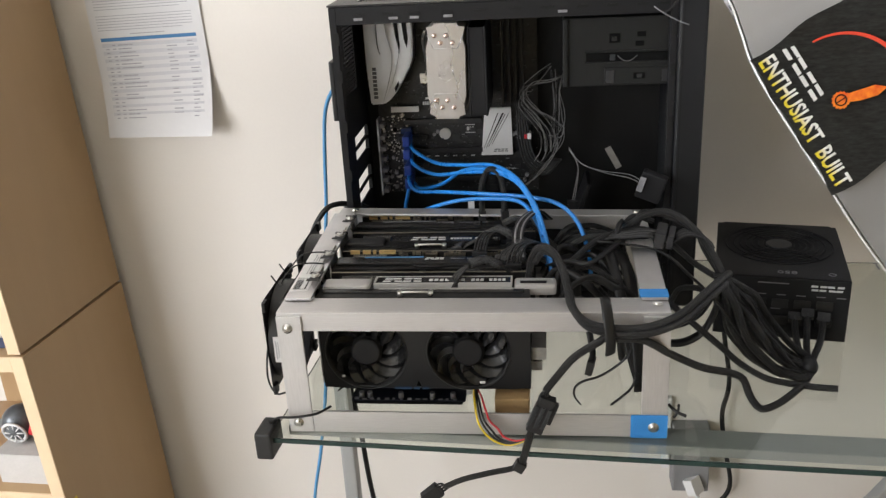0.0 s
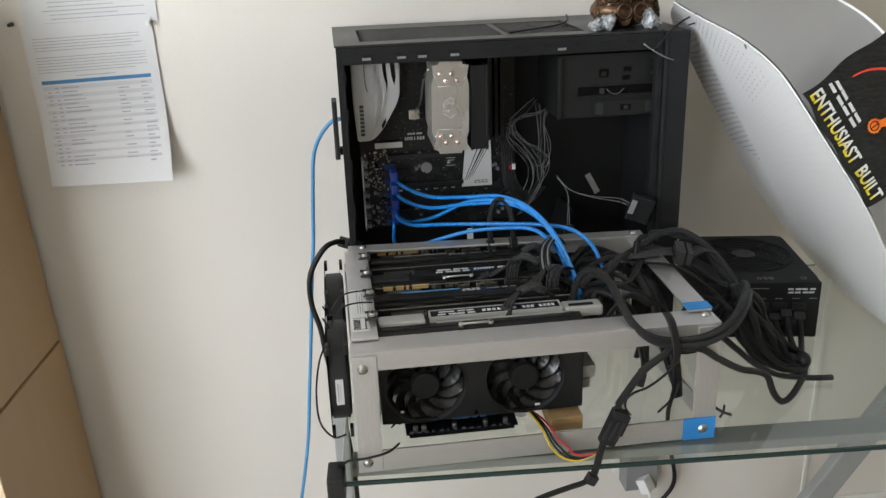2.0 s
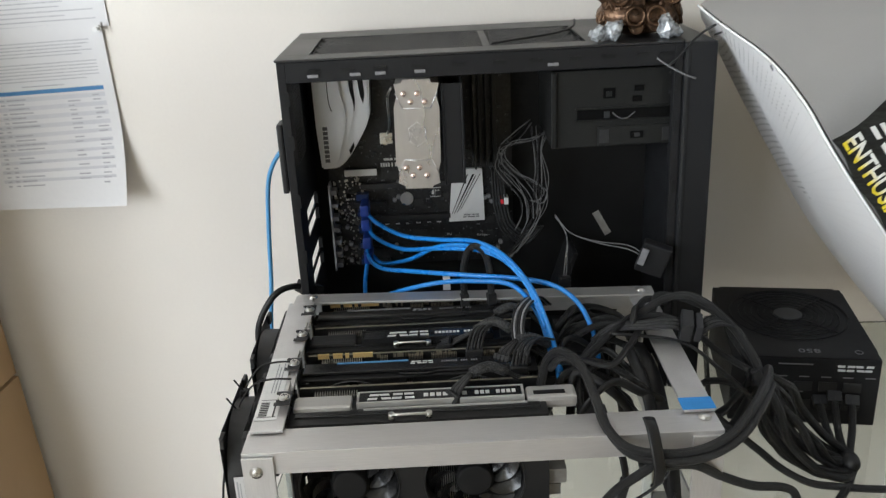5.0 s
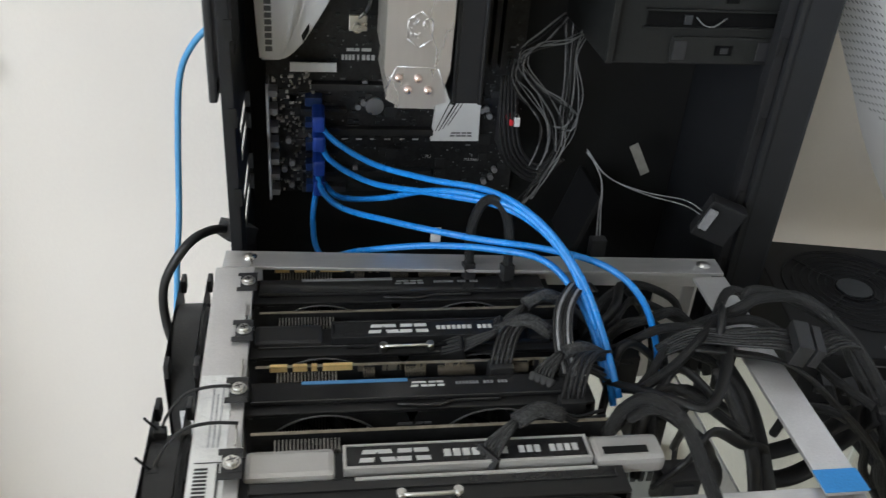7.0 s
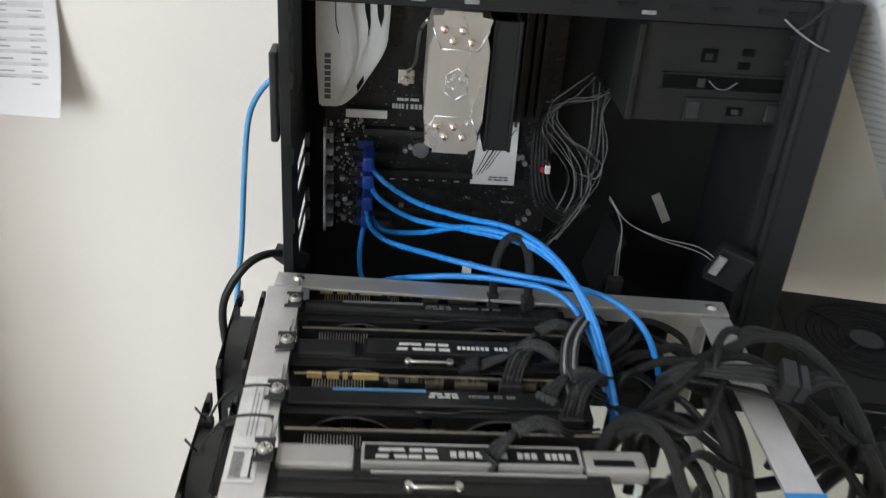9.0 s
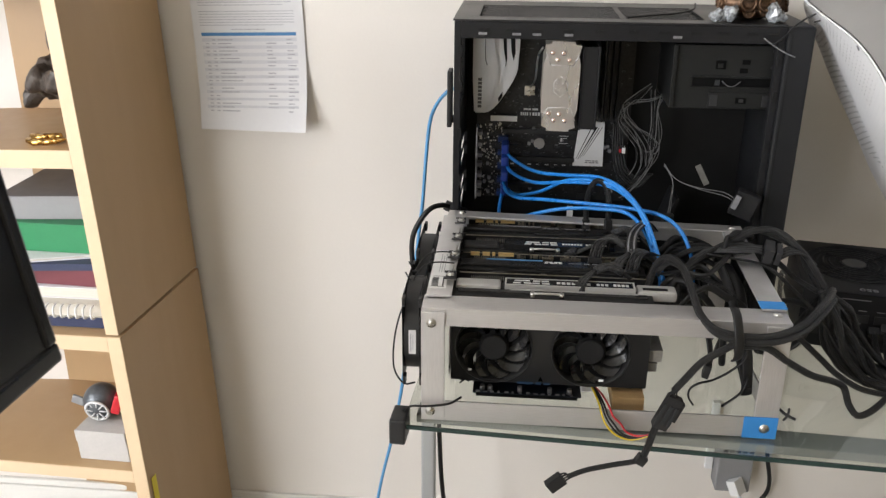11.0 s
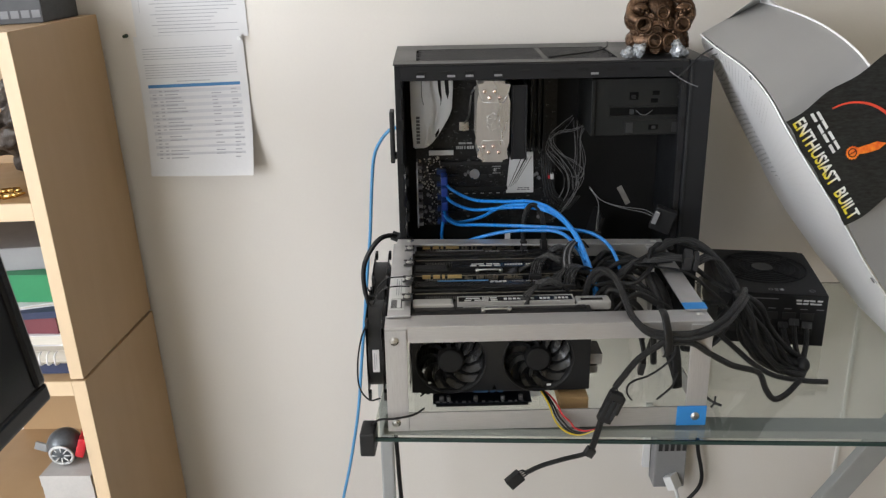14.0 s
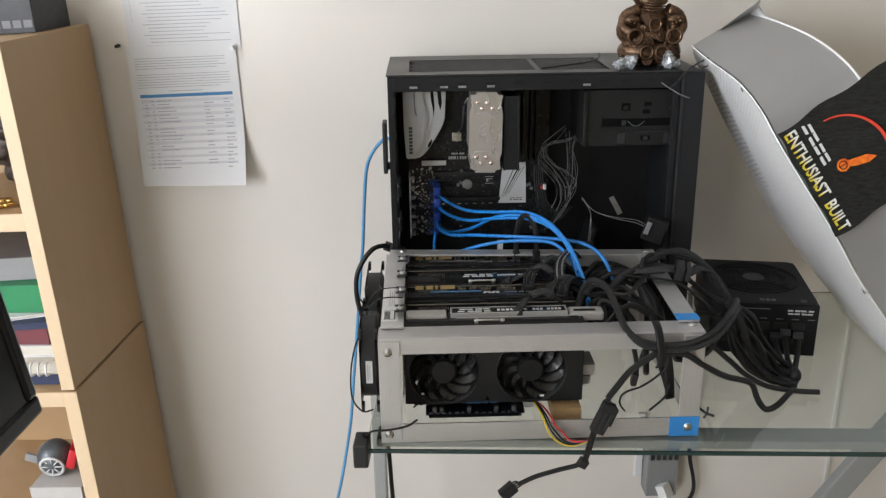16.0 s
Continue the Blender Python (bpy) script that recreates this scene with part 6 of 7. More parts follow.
ring(bm, (0.377, 1.185, 0.932), 0.017, 0.0035, Matrix.Translation((0.377, 1.185, 0.932)) @ pose(0, 0, 0, 0, 0, 70) @ Matrix.Translation((-0.377, -1.185, -0.932)), 22)
part("band", bm, CORD, tie)
# plugs and leads on the cards
leads = (
    [(0.176, 1.196, 0.911), (0.190, 1.194, 0.917), (0.208, 1.193, 0.929), (0.228, 1.193, 0.939), (0.246, 1.186, 0.931), (0.262, 1.172, 0.917), (0.286, 1.165, 0.905)],
    [(0.180, 1.078, 0.912), (0.186, 1.082, 0.924), (0.199, 1.090, 0.935), (0.216, 1.098, 0.937), (0.233, 1.102, 0.928), (0.248, 1.108, 0.915), (0.272, 1.122, 0.905)],
    [(0.232, 1.150, 0.911), (0.238, 1.158, 0.921), (0.250, 1.166, 0.929), (0.266, 1.172, 0.928), (0.284, 1.176, 0.917), (0.300, 1.18, 0.905)],
    [(0.212, 1.214, 0.913), (0.220, 1.212, 0.924), (0.232, 1.216, 0.936), (0.248, 1.222, 0.941), (0.266, 1.224, 0.933), (0.285, 1.222, 0.915), (0.305, 1.21, 0.90)],
)
for k, pts in enumerate(leads):
    pl2 = thing("power_cable", pts[0], "black card power lead with ribbed plug", "cable", GP)
    m = Matrix.Translation(pts[0]) @ (Vector(pts[1]) - Vector(pts[0])).to_track_quat("X", "Z").to_matrix().to_4x4()
    pb = part("plug", box(bmesh.new(), -0.010, 0.008, -0.0095, 0.0095, -0.005, 0.005, 0.001, m), PLASTIC, pl2)
    for q in range(4):
        part("plug_rib", box(bmesh.new(), -0.008, 0.006, -0.0085 + q * 0.0046, -0.0055 + q * 0.0046, 0.005, 0.0062, 0.0004, m), CHIP, pb)
    for q in range(6):
        o = Vector((0, -0.0065 + 0.0026 * q, 0.0))
        e = Vector(pts[2])
        part("strand", tube(bmesh.new(), [m @ (Vector((0.006, 0, 0)) + o), m @ (Vector((0.013, 0, 0.0015)) + o * 0.9), e + (m.to_3x3() @ o) * 0.3], 0.0012, 6), GREY_SLEEVE if q % 2 else CORD, pl2)
    part("sleeve", tube(bmesh.new(), pts[2:5], 0.0060, 28, 0.85, lobes=9), GREY_SLEEVE, pl2, "worn dark grey sleeve")
    for q in range(5):
        o = Vector((0, -0.004 + 0.002 * q, 0.0015 * ((q * 2) % 3)))
        part("strand", tube(bmesh.new(), [Vector(p) + o * (0.4 + 0.3 * i) for i, p in enumerate(pts[4:])], 0.0013, 6), GREY_SLEEVE if q == 2 else CORD, pl2)
for k, (x, y) in enumerate(((0.205, 1.165), (0.248, 1.125))):
    u = thing("power_cable", (x, y, 0.916), "flat black wire group plugged into a card", "cable", GP)
    part("plug", boxm(x - 0.009, x + 0.009, y - 0.005, y + 0.005, 0.905, 0.921, bevel=0.001), PLASTIC, u)
    for q in range(5):
        xx = x - 0.007 + 0.0035 * q
        part("strand", tube(bmesh.new(), [(xx, y, 0.919), (xx + 0.002, y + 0.004, 0.929), (xx + 0.008, y + 0.016, 0.936), (xx + 0.02, y + 0.032, 0.934), (xx + 0.034, y + 0.045, 0.925)], 0.0013, 6), GREY_SLEEVE if q % 2 else CORD, u)
cable("power_cable", "small black braided loop standing over the rear bar", [(0.200, 1.285, 0.925), (0.200, 1.29, 0.96), (0.206, 1.29, 0.982), (0.215, 1.29, 0.988), (0.225, 1.285, 0.981), (0.230, 1.28, 0.96), (0.231, 1.278, 0.928)], 0.0046, group=GP, plugs=((0, P_SML, PLASTIC), (1, P_SML, PLASTIC)))
rib = thing("ribbon_cable", (0.265, 1.22, 0.94), "black flat wire ribbon bent over the cards", "cable")
for k in range(6):
    o = Vector((0.0024 * k, -0.0006 * k, 0.0003 * k))
    part("wire", tube(bmesh.new(), [Vector(p) + o for p in ((0.252, 1.148, 0.905), (0.248, 1.162, 0.92), (0.246, 1.178, 0.936), (0.252, 1.20, 0.947), (0.268, 1.222, 0.951), (0.282, 1.235, 0.935))], 0.0013, 6), GREY_CHIP if k in (1, 4) else CORD, rib)
for k in range(5):
    j = lambda s=0.012: rnd.uniform(-s, s)
    y = 1.10 + 0.036 * k
    cable("power_cable", "black cable packed into the gap beside the cards", [(0.285 + j(), y, 0.86 + j()), (0.31 + j(), y + j(0.02), 0.90 + j(0.02)), (0.335 + j(), y + 0.02 + j(0.02), 0.895 + j(0.02)), (0.36 + j(), min(1.29, y + 0.03 + j(0.02)), 0.87 + j(0.02)), (0.376 + j(0.006), min(1.29, y + 0.02), 0.835 + j()), (0.378, min(1.29, y + 0.03), 0.79)], rnd.choice((0.0034, 0.004, 0.0046)), SLEEVE if k % 2 else CORD, rnd.choice((1.0, 0.5)), GP)
for k in range(4):
    y = 1.275 - 0.0645 * k
    u = thing("riser_plug", (0.315, y, 0.90), "black plug block at the end of a card", "plug", "card end plugs")
    part("body", boxm(0.302, 0.328, y - 0.012, y + 0.008, 0.862, 0.894, bevel=0.0012), PLASTIC, u)
    part("latch", boxm(0.308, 0.322, y - 0.0138, y - 0.0122, 0.872, 0.89, bevel=0.0005), CHIP, u)
# blue data cables
GB = "blue data cables"
usb_paths = (
    [(0.081, 1.455, 0.992), (0.086, 1.435, 0.978), (0.125, 1.40, 0.966), (0.17, 1.345, 0.978), (0.215, 1.30, 0.990), (0.247, 1.26, 0.985), (0.272, 1.22, 0.962), (0.286, 1.185, 0.93), (0.294, 1.150, 0.897)],
    [(0.081, 1.455, 0.972), (0.087, 1.43, 0.956), (0.125, 1.39, 0.951), (0.175, 1.33, 0.972), (0.225, 1.285, 0.983), (0.257, 1.25, 0.973), (0.279, 1.21, 0.945), (0.290, 1.17, 0.905), (0.293, 1.155, 0.885)],
    [(0.079, 1.455, 0.947), (0.079, 1.425, 0.930), (0.097, 1.39, 0.926), (0.14, 1.335, 0.942), (0.20, 1.285, 0.955), (0.26, 1.26, 0.958), (0.30, 1.235, 0.957), (0.325, 1.215, 0.94), (0.339, 1.20, 0.905), (0.342, 1.195, 0.875)],
    [(0.078, 1.455, 0.926), (0.072, 1.42, 0.892), (0.080, 1.37, 0.886), (0.112, 1.33, 0.916), (0.165, 1.295, 0.942), (0.215, 1.272, 0.952), (0.255, 1.245, 0.955), (0.278, 1.205, 0.935), (0.288, 1.165, 0.90)],
    [(0.081, 1.45, 0.922), (0.098, 1.42, 0.920), (0.135, 1.385, 0.938), (0.17, 1.335, 0.972), (0.205, 1.302, 0.985), (0.238, 1.27, 0.985), (0.266, 1.228, 0.966), (0.283, 1.19, 0.93)],
)
for k, pts in enumerate(usb_paths):
    c = thing("usb_cable", pts[0], "glossy blue data cable arching from board to cards", "cable", GB)
    part("cord", tube(bmesh.new(), pts, 0.0028, 10), BLUE, c)
    if k < 4:
        z = pts[0][2]
        part("plug", boxm(0.0725, 0.084, 1.425, 1.458, z - 0.0085, z + 0.0075, bevel=0.003), BLUE_PLUG, c, "dark blue moulded plug")
        part("adapter", boxm(0.066, 0.098, 1.4585, 1.4645, z - 0.0015, z + 0.0008), PCB_BLUE, c)
# network cable and power cord beside the case
cable("network_cable", "sky blue network cable hanging beside the case", [(0.0035, 1.40, 1.092), (-0.010, 1.402, 1.088), (-0.028, 1.41, 1.066), (-0.040, 1.42, 1.035), (-0.046, 1.42, 0.98), (-0.052, 1.42, 0.90), (-0.058, 1.42, 0.85), (-0.068, 1.42, 0.75), (-0.079, 1.42, 0.65), (-0.090, 1.42, 0.55), (-0.110, 1.42, 0.44), (-0.128, 1.42, 0.36), (-0.16, 1.43, 0.2), (-0.2, 1.45, Z0 + 0.004)], 0.0029, LAN)
cable("mains_cable", "black mains cord plugged into the case back", [(0.0015, 1.385, 0.905), (-0.016, 1.37, 0.915), (-0.036, 1.35, 0.912), (-0.058, 1.345, 0.875), (-0.06, 1.345, 0.83), (-0.05, 1.34, 0.79), (-0.044, 1.34, 0.74), (-0.03, 1.34, 0.66), (-0.018, 1.35, 0.54), (-0.01, 1.38, 0.35), (0.02, 1.45, Z0 + 0.005)], 0.0042, CORD, plugs=((0, (0.02, 0.016, 0.03), PLASTIC),))
cable("mains_cable", "black mains cord hanging behind the desk", [(0.545, 1.39, 0.80), (0.548, 1.42, 0.79), (0.575, 1.56, 0.74), (0.59, 1.565, 0.60), (0.605, 1.565, 0.50), (0.598, 1.57, 0.43), (0.609, 1.575, 0.353), (0.622, 1.575, 0.267), (0.58, 1.575, 0.2), (0.52, 1.57, Z0 + 0.005)], 0.0042, CORD)
cable("fan_lead", "thin black fan lead drooping beside the frame", [(-0.02, 1.035, 0.795), (-0.035, 1.04, 0.79), (-0.05, 1.06, 0.80), (-0.052, 1.08, 0.83), (-0.046, 1.10, 0.86), (-0.036, 1.12, 0.875)], 0.0012, CORD)
for k, (y, z) in enumerate(((1.10, 0.925), (1.135, 0.93))):
    zt = thing("cable_tie", (-0.01, y, z), "black cable tie holding a fan to the frame", "cable tie", "fan cable ties")
    part("band", tube(bmesh.new(), [(0.023, y + 0.004, 0.9305), (0.005, y + 0.004, 0.9315), (-0.012, y, 0.9295), (-0.024, y - 0.006, 0.918), (-0.029, y - 0.012, 0.908)], 0.0016, 6, 0.6), CORD, zt)
    part("head", boxm(-0.033, -0.025, y - 0.016, y - 0.009, 0.904, 0.911, bevel=0.001), PLASTIC, zt)
    part("tail", tube(bmesh.new(), [(-0.029, y - 0.012, 0.908), (-0.034, y - 0.014, 0.917), (-0.037, y - 0.016, 0.924)], 0.001, 6), CORD, zt)
zt = thing("cable_tie", (0.0, 0.995, 0.79), "black cable tie wrapped round a frame corner", "cable tie")
part("band", tube(bmesh.new(), [(-0.03, 1.0, 0.772), (-0.02, 0.992, 0.787), (0.0, 0.9905, 0.789), (0.026, 0.993, 0.7925), (0.04, 1.006, 0.7945)], 0.0015, 6), CORD, zt)
part("head", boxm(-0.034, -0.027, 0.996, 1.003, 0.768, 0.775, bevel=0.001), PLASTIC, zt)
zt = thing("cable_tie", (0.425, 1.0, 0.79), "black cable tie end on a frame post", "cable tie")
part("band", tube(bmesh.new(), [(0.418, 1.008, 0.801), (0.426, 1.0, 0.797), (0.436, 0.996, 0.794)], 0.0018, 6), CORD, zt)
part("tail", tube(bmesh.new(), [(0.428, 1.0, 0.806), (0.427, 0.999, 0.797), (0.423, 0.999, 0.79)], 0.0014, 6), CORD, zt)
lab = thing("paper_label", (0.006, 1.09, RAIL(1.09)), "white barcode sticker wrapped along the side bar", "label")
LBM = Matrix.Translation((0, 1.045, RAIL(1.045))) @ pose(0, 0, 0, SLOPE, 0, 0)
part("sheet", box(bmesh.new(), -0.0045, 0.0165, 0, 0.112, 0.0003, 0.0009, 0, LBM), FOIL, lab, "crinkled white foil sheet")
print_bars("print", LBM @ Matrix.Translation((0.0065, 0.02, 0.001)) @ pose(0, 0, 0, 0, 0, 90), [(-0.014 + k * 0.003, -0.0125 + k * 0.003, 0.004, 0.008) for k in range(8)] + [(-0.016, 0.012, -0.006, 0.0015), (-0.016, -0.0155, 0, 0.017), (0.0125, 0.013, 0, 0.017)], CHIP, lab, "printed bars")
print_bars("print", LBM @ Matrix.Translation((0.006, 0.075, 0.001)) @ pose(0, 0, 0, 0, 0, 90), [(-0.03, 0.025, -0.005, 0.0009), (-0.03, 0.018, -0.002, 0.0009), (-0.03, 0.024, 0.001, 0.0009)], INK, lab, "printed lines")
# small leads under the cards
for col, off, mt in (("yellow", 0.0, YEL_WIRE), ("black", 0.006, CORD), ("red", 0.011, RED), ("black", 0.003, CORD)):
    cable("thin_wire", "thin %s wire from a riser to the lead" % col, [(0.200, 1.072, 0.787), (0.203 + off * 0.7, 1.03, 0.797), (0.207 + off, 1.0, 0.7975), (0.210 + off * 1.2, 0.988, 0.790), (0.216 + off * 1.5, 0.984, 0.779 + off * 0.3), (0.228 + off, 0.980, 0.769 + off * 0.5), (0.246 + off * 0.6, 0.976, 0.767 + off * 0.5), (0.268, 0.971, 0.779)], 0.0013, mt, group="riser wires", seg=6)
cable("thin_wire", "thin black flat wire curling inside the frame", [(0.372, 1.03, 0.885), (0.378, 1.03, 0.868), (0.377, 1.03, 0.852), (0.362, 1.03, 0.835), (0.343, 1.03, 0.822), (0.328, 1.03, 0.817), (0.318, 1.03, 0.809), (0.317, 1.03, 0.797), (0.324, 1.03, 0.786)], 0.0017, CORD, 0.6)
cable("thin_wire", "thin black flat wire curling inside the frame", [(0.387, 1.04, 0.822), (0.381, 1.035, 0.806), (0.370, 1.03, 0.797), (0.358, 1.03, 0.786)], 0.0019, CORD, 0.6)
cable("drive_lead", "short black drive lead hanging under the bar", [(0.330, 1.05, 0.890), (0.334, 1.035, 0.872), (0.337, 1.03, 0.852), (0.335, 1.03, 0.838)], 0.0044, CORD, 0.5, plugs=((1, (0.017, 0.008, 0.017), PLASTIC),))
wad = thing("wire_bundle", (0.045, 1.15, TOP + 0.013), "tangled thin black wires under the cards", "wires")
for k in range(7):
    pts = [(0.03 + rnd.uniform(0, 0.02) + 0.006 * i, 1.07 + rnd.uniform(-0.006, 0.01), 0.784 + rnd.uniform(-0.004, 0.008)) for i in range(5)]
    part("wire", tube(bmesh.new(), pts, 0.0012, 6), CORD, wad)
# loose wires inside the case
wl = thing("wire_bundle", (0.30, 1.40, 0.98), "loose dark grey front panel wires inside the case", "wires")
ROUTES = (
    ((0.302, 1.42, 1.101), (0.285, 1.41, 1.085), (0.263, 1.405, 1.068), (0.280, 1.40, 1.042), (0.304, 1.40, 1.028), (0.318, 1.40, 1.015), (0.312, 1.40, 1.002), (0.300, 1.40, 1.004)),
    ((0.322, 1.42, 1.084), (0.300, 1.41, 1.079), (0.270, 1.405, 1.075), (0.264, 1.40, 1.058), (0.284, 1.40, 1.035), (0.299, 1.40, 1.006), (0.300, 1.39, 0.985)),
    ((0.322, 1.42, 1.082), (0.313, 1.41, 1.063), (0.316, 1.40, 1.028), (0.313, 1.40, 0.990), (0.292, 1.385, 0.962), (0.272, 1.365, 0.944)),
    ((0.302, 1.42, 1.095), (0.306, 1.41, 1.045), (0.302, 1.40, 1.015), (0.305, 1.40, 0.985), (0.288, 1.38, 0.960), (0.262, 1.36, 0.942)),
    ((0.264, 1.42, 1.06), (0.258, 1.41, 1.046), (0.270, 1.405, 1.03), (0.289, 1.40, 1.006), (0.291, 1.40, 0.98), (0.284, 1.39, 0.965)),
)
for k in range(20):
    j = lambda s=0.005: rnd.uniform(-s, s)
    dx, dz = j(0.006), j(0.004)
    route = ROUTES[k % 5]
    pts = [(x - 0.008 + dx + j(0.003), y + j(0.004), z + dz + j(0.003)) for x, y, z in route]
    part("wire", tube(bmesh.new(), pts, rnd.choice((0.0005, 0.0006, 0.0008)), 5), WIRE_GREY if k % 3 else CORD, wl)
wb = thing("wire_bundle", (0.36, 1.36, 0.95), "thin grey wire pair leading to a dark plug", "wires")
for k in range(2):
    part("wire", tube(bmesh.new(), [(0.319, 1.38, 0.99 - 0.003 * k), (0.336, 1.36, 0.972), (0.366, 1.342, 0.966 - 0.002 * k), (0.40, 1.33, 0.964 - 0.005 * k), (0.416, 1.318, 0.957 - 0.004 * k)], 0.0006, 6), WIRE_GREY, wb)
    part("wire", tube(bmesh.new(), [(0.319, 1.38, 0.99), (0.331, 1.362, 0.968), (0.327 + 0.002 * k, 1.345, 0.945), (0.322 + 0.003 * k, 1.325, 0.928)], 0.0007, 6), WIRE_GREY, wb)
part("plug", boxm(0.316, 0.33, 1.318, 1.328, 0.908, 0.93, bevel=0.001), PLASTIC, wb)
lp = thing("wire_bundle", (0.265, 1.43, 0.98), "thick black cable loop hanging inside the case", "wires")
for k in range(5):
    part("wire", tube(bmesh.new(), [(0.245 + 0.003 * k, 1.43, 1.04), (0.247 + 0.004 * k, 1.425, 0.99), (0.258 + 0.003 * k, 1.42, 0.955 + 0.003 * k), (0.285, 1.415, 0.94 + 0.004 * k), (0.308 - 0.003 * k, 1.41, 0.965)], 0.0016, 7), CORD, lp)
dp = thing("drive_plug", (0.425, 1.31, 0.93), "dark grey angled drive plug on the rear bar", "plug")
part("body", box(bmesh.new(), -0.017, 0.017, -0.007, 0.007, -0.02, 0.02, 0.002, Matrix.Translation((0.428, 1.3165, 0.951)) @ pose(0, 0, 0, 8, 18, -15)), CASE_BLACK, dp)
part("latch", box(bmesh.new(), -0.004, 0.004, -0.001, 0.002, -0.012, 0.01, 0.0006, Matrix.Translation((0.4135, 1.3065, 0.958)) @ pose(0, 0, 0, 8, 18, -15)), GREY_CHIP, dp)
# tie and twigs at the case top
tw = thing("cable_tie", (0.47, 1.325, 1.2), "thin black plastic ties at the case corner", "cable tie")
part("band", tube(bmesh.new(), [(0.492, 1.31, 1.226), (0.477, 1.322, 1.215), (0.462, 1.3225, 1.203), (0.447, 1.322, 1.186), (0.437, 1.322, 1.178)], 0.0013, 6), CORD, tw)
part("tail", tube(bmesh.new(), [(0.424, 1.322, 1.187), (0.437, 1.321, 1.178), (0.455, 1.321, 1.168), (0.468, 1.320, 1.163)], 0.0009, 6), GREY_CHIP, tw)
part("tail", tube(bmesh.new(), [(0.485, 1.318, 1.21), (0.496, 1.31, 1.214), (0.503, 1.30, 1.209)], 0.0011, 6), CORD, tw)
tw = thing("cable_tie", (0.31, 1.42, CZ1), "loose black cable tie lying on the case top", "cable tie")
part("band", tube(bmesh.new(), [(0.245, 1.365, CZ1 + 0.0018), (0.285, 1.392, CZ1 + 0.0022), (0.325, 1.422, CZ1 + 0.0022), (0.352, 1.46, CZ1 + 0.004), (0.358, 1.485, CZ1 + 0.009)], 0.0014, 6), CORD, tw)
ant = thing("antenna", (-0.004, 1.36, 1.05), "flat black aerial on the case back", "antenna")
part("blade", boxm(-0.008, -0.001, 1.345, 1.375, 1.045, 1.128, bevel=0.002), PLASTIC, ant)
part("foot", boxm(-0.0009, 0.0045, 1.354, 1.366, 1.05, 1.06, bevel=0.001), PLASTIC, ant)

# ---- papers on the wall ----
def paper(cx, ztop, w, h, tilt, rows, blue, label, y=1.5975, curl=0.0):
    m = Matrix.Translation((cx, y, ztop)) @ pose(0, 0, 0, 90, 0, 0) @ pose(0, 0, 0, 0, 0, tilt)
    p = thing("paper_sheet", m, label, "paper", "printed papers")
    bend = lambda u, v: 0.0009 + curl * max(0.0, (-v / h - 0.45)) ** 2 * (0.4 + 0.6 * (u / w + 0.5)) * 3
    bm = bmesh.new()
    n = 14
    for s in (0.0, 0.0004):
        g_ = [[bm.verts.new(m @ Vector((-w / 2 + w * i / n, -h * j / n, bend(-w / 2 + w * i / n, -h * j / n) - s))) for j in range(n + 1)] for i in range(n + 1)]
        for i in range(n):
            for j in range(n):
                bm.faces.new((g_[i][j], g_[i + 1][j], g_[i + 1][j + 1], g_[i][j + 1])).smooth = True
    part("sheet", bm, PAPER, p)

    def strips(name, items, material, lift):
        bm = bmesh.new()
        for x0, x1, v, hh in items:
            k = 6
            pts = [[bm.verts.new(m @ Vector((x0 + (x1 - x0) * i / k, v + e * hh / 2, bend(x0 + (x1 - x0) * i / k, v) + lift))) for e in (-1, 1)] for i in range(k + 1)]
            for a, b in zip(pts, pts[1:]):
                bm.faces.new((a[0], b[0], b[1], a[1]))
        tagged(part(name, bm, material, p), kind="stuff")

    strips("printed_text", rows, INK, 0.0009)
    if blue:
        strips("table_shading", blue[1], INK_LIGHT, 0.0005)
        strips("table_head", blue[0], INK_BLUE, 0.0007)
    return p, m


rows, shade = [], []
for k in range(5):
    rows.append((-0.085, 0.08 - rnd.uniform(0, 0.02), -0.022 - k * 0.0046, 0.0011))
for k in range(6):
    rows.append((-0.085, 0.082 - rnd.uniform(0, 0.03) * (k == 5), -0.051 - k * 0.0046, 0.0011))
rows.append((-0.03, 0.03, -0.0815, 0.0014))
for k in range(20):
    v = -0.099 - k * 0.0064
    for x0, wd in ((-0.078, 0.006), (-0.066, 0.006), (-0.056, rnd.uniform(0.015, 0.045)), (0.03, rnd.uniform(0.008, 0.018)), (0.066, rnd.uniform(0.006, 0.017))):
        if rnd.random() < 0.85:
            rows.append((x0, x0 + wd, v, 0.0019))
    if k % 2 == 0:
        shade.append((-0.084, 0.084, v, 0.0062))
paper(-0.376, 1.2265, 0.196, 0.253, 1.5, rows, ([(-0.084, 0.084, -0.0895, 0.0058)], shade), "white printed table sheet pinned to the wall", 1.5965, 0.05)
rows2 = [(-0.07 + 0.01 * (k % 3 > 0), 0.09 - rnd.uniform(0, 0.06), -0.02 - k * 0.0062, 0.0012) for k in range(40)] + [(-0.088, -0.0875, -0.12, 0.2)]
paper(-0.373, 1.488, 0.20, 0.268, 1.2, rows2, None, "white printed sheet pinned above another sheet", 1.5985)
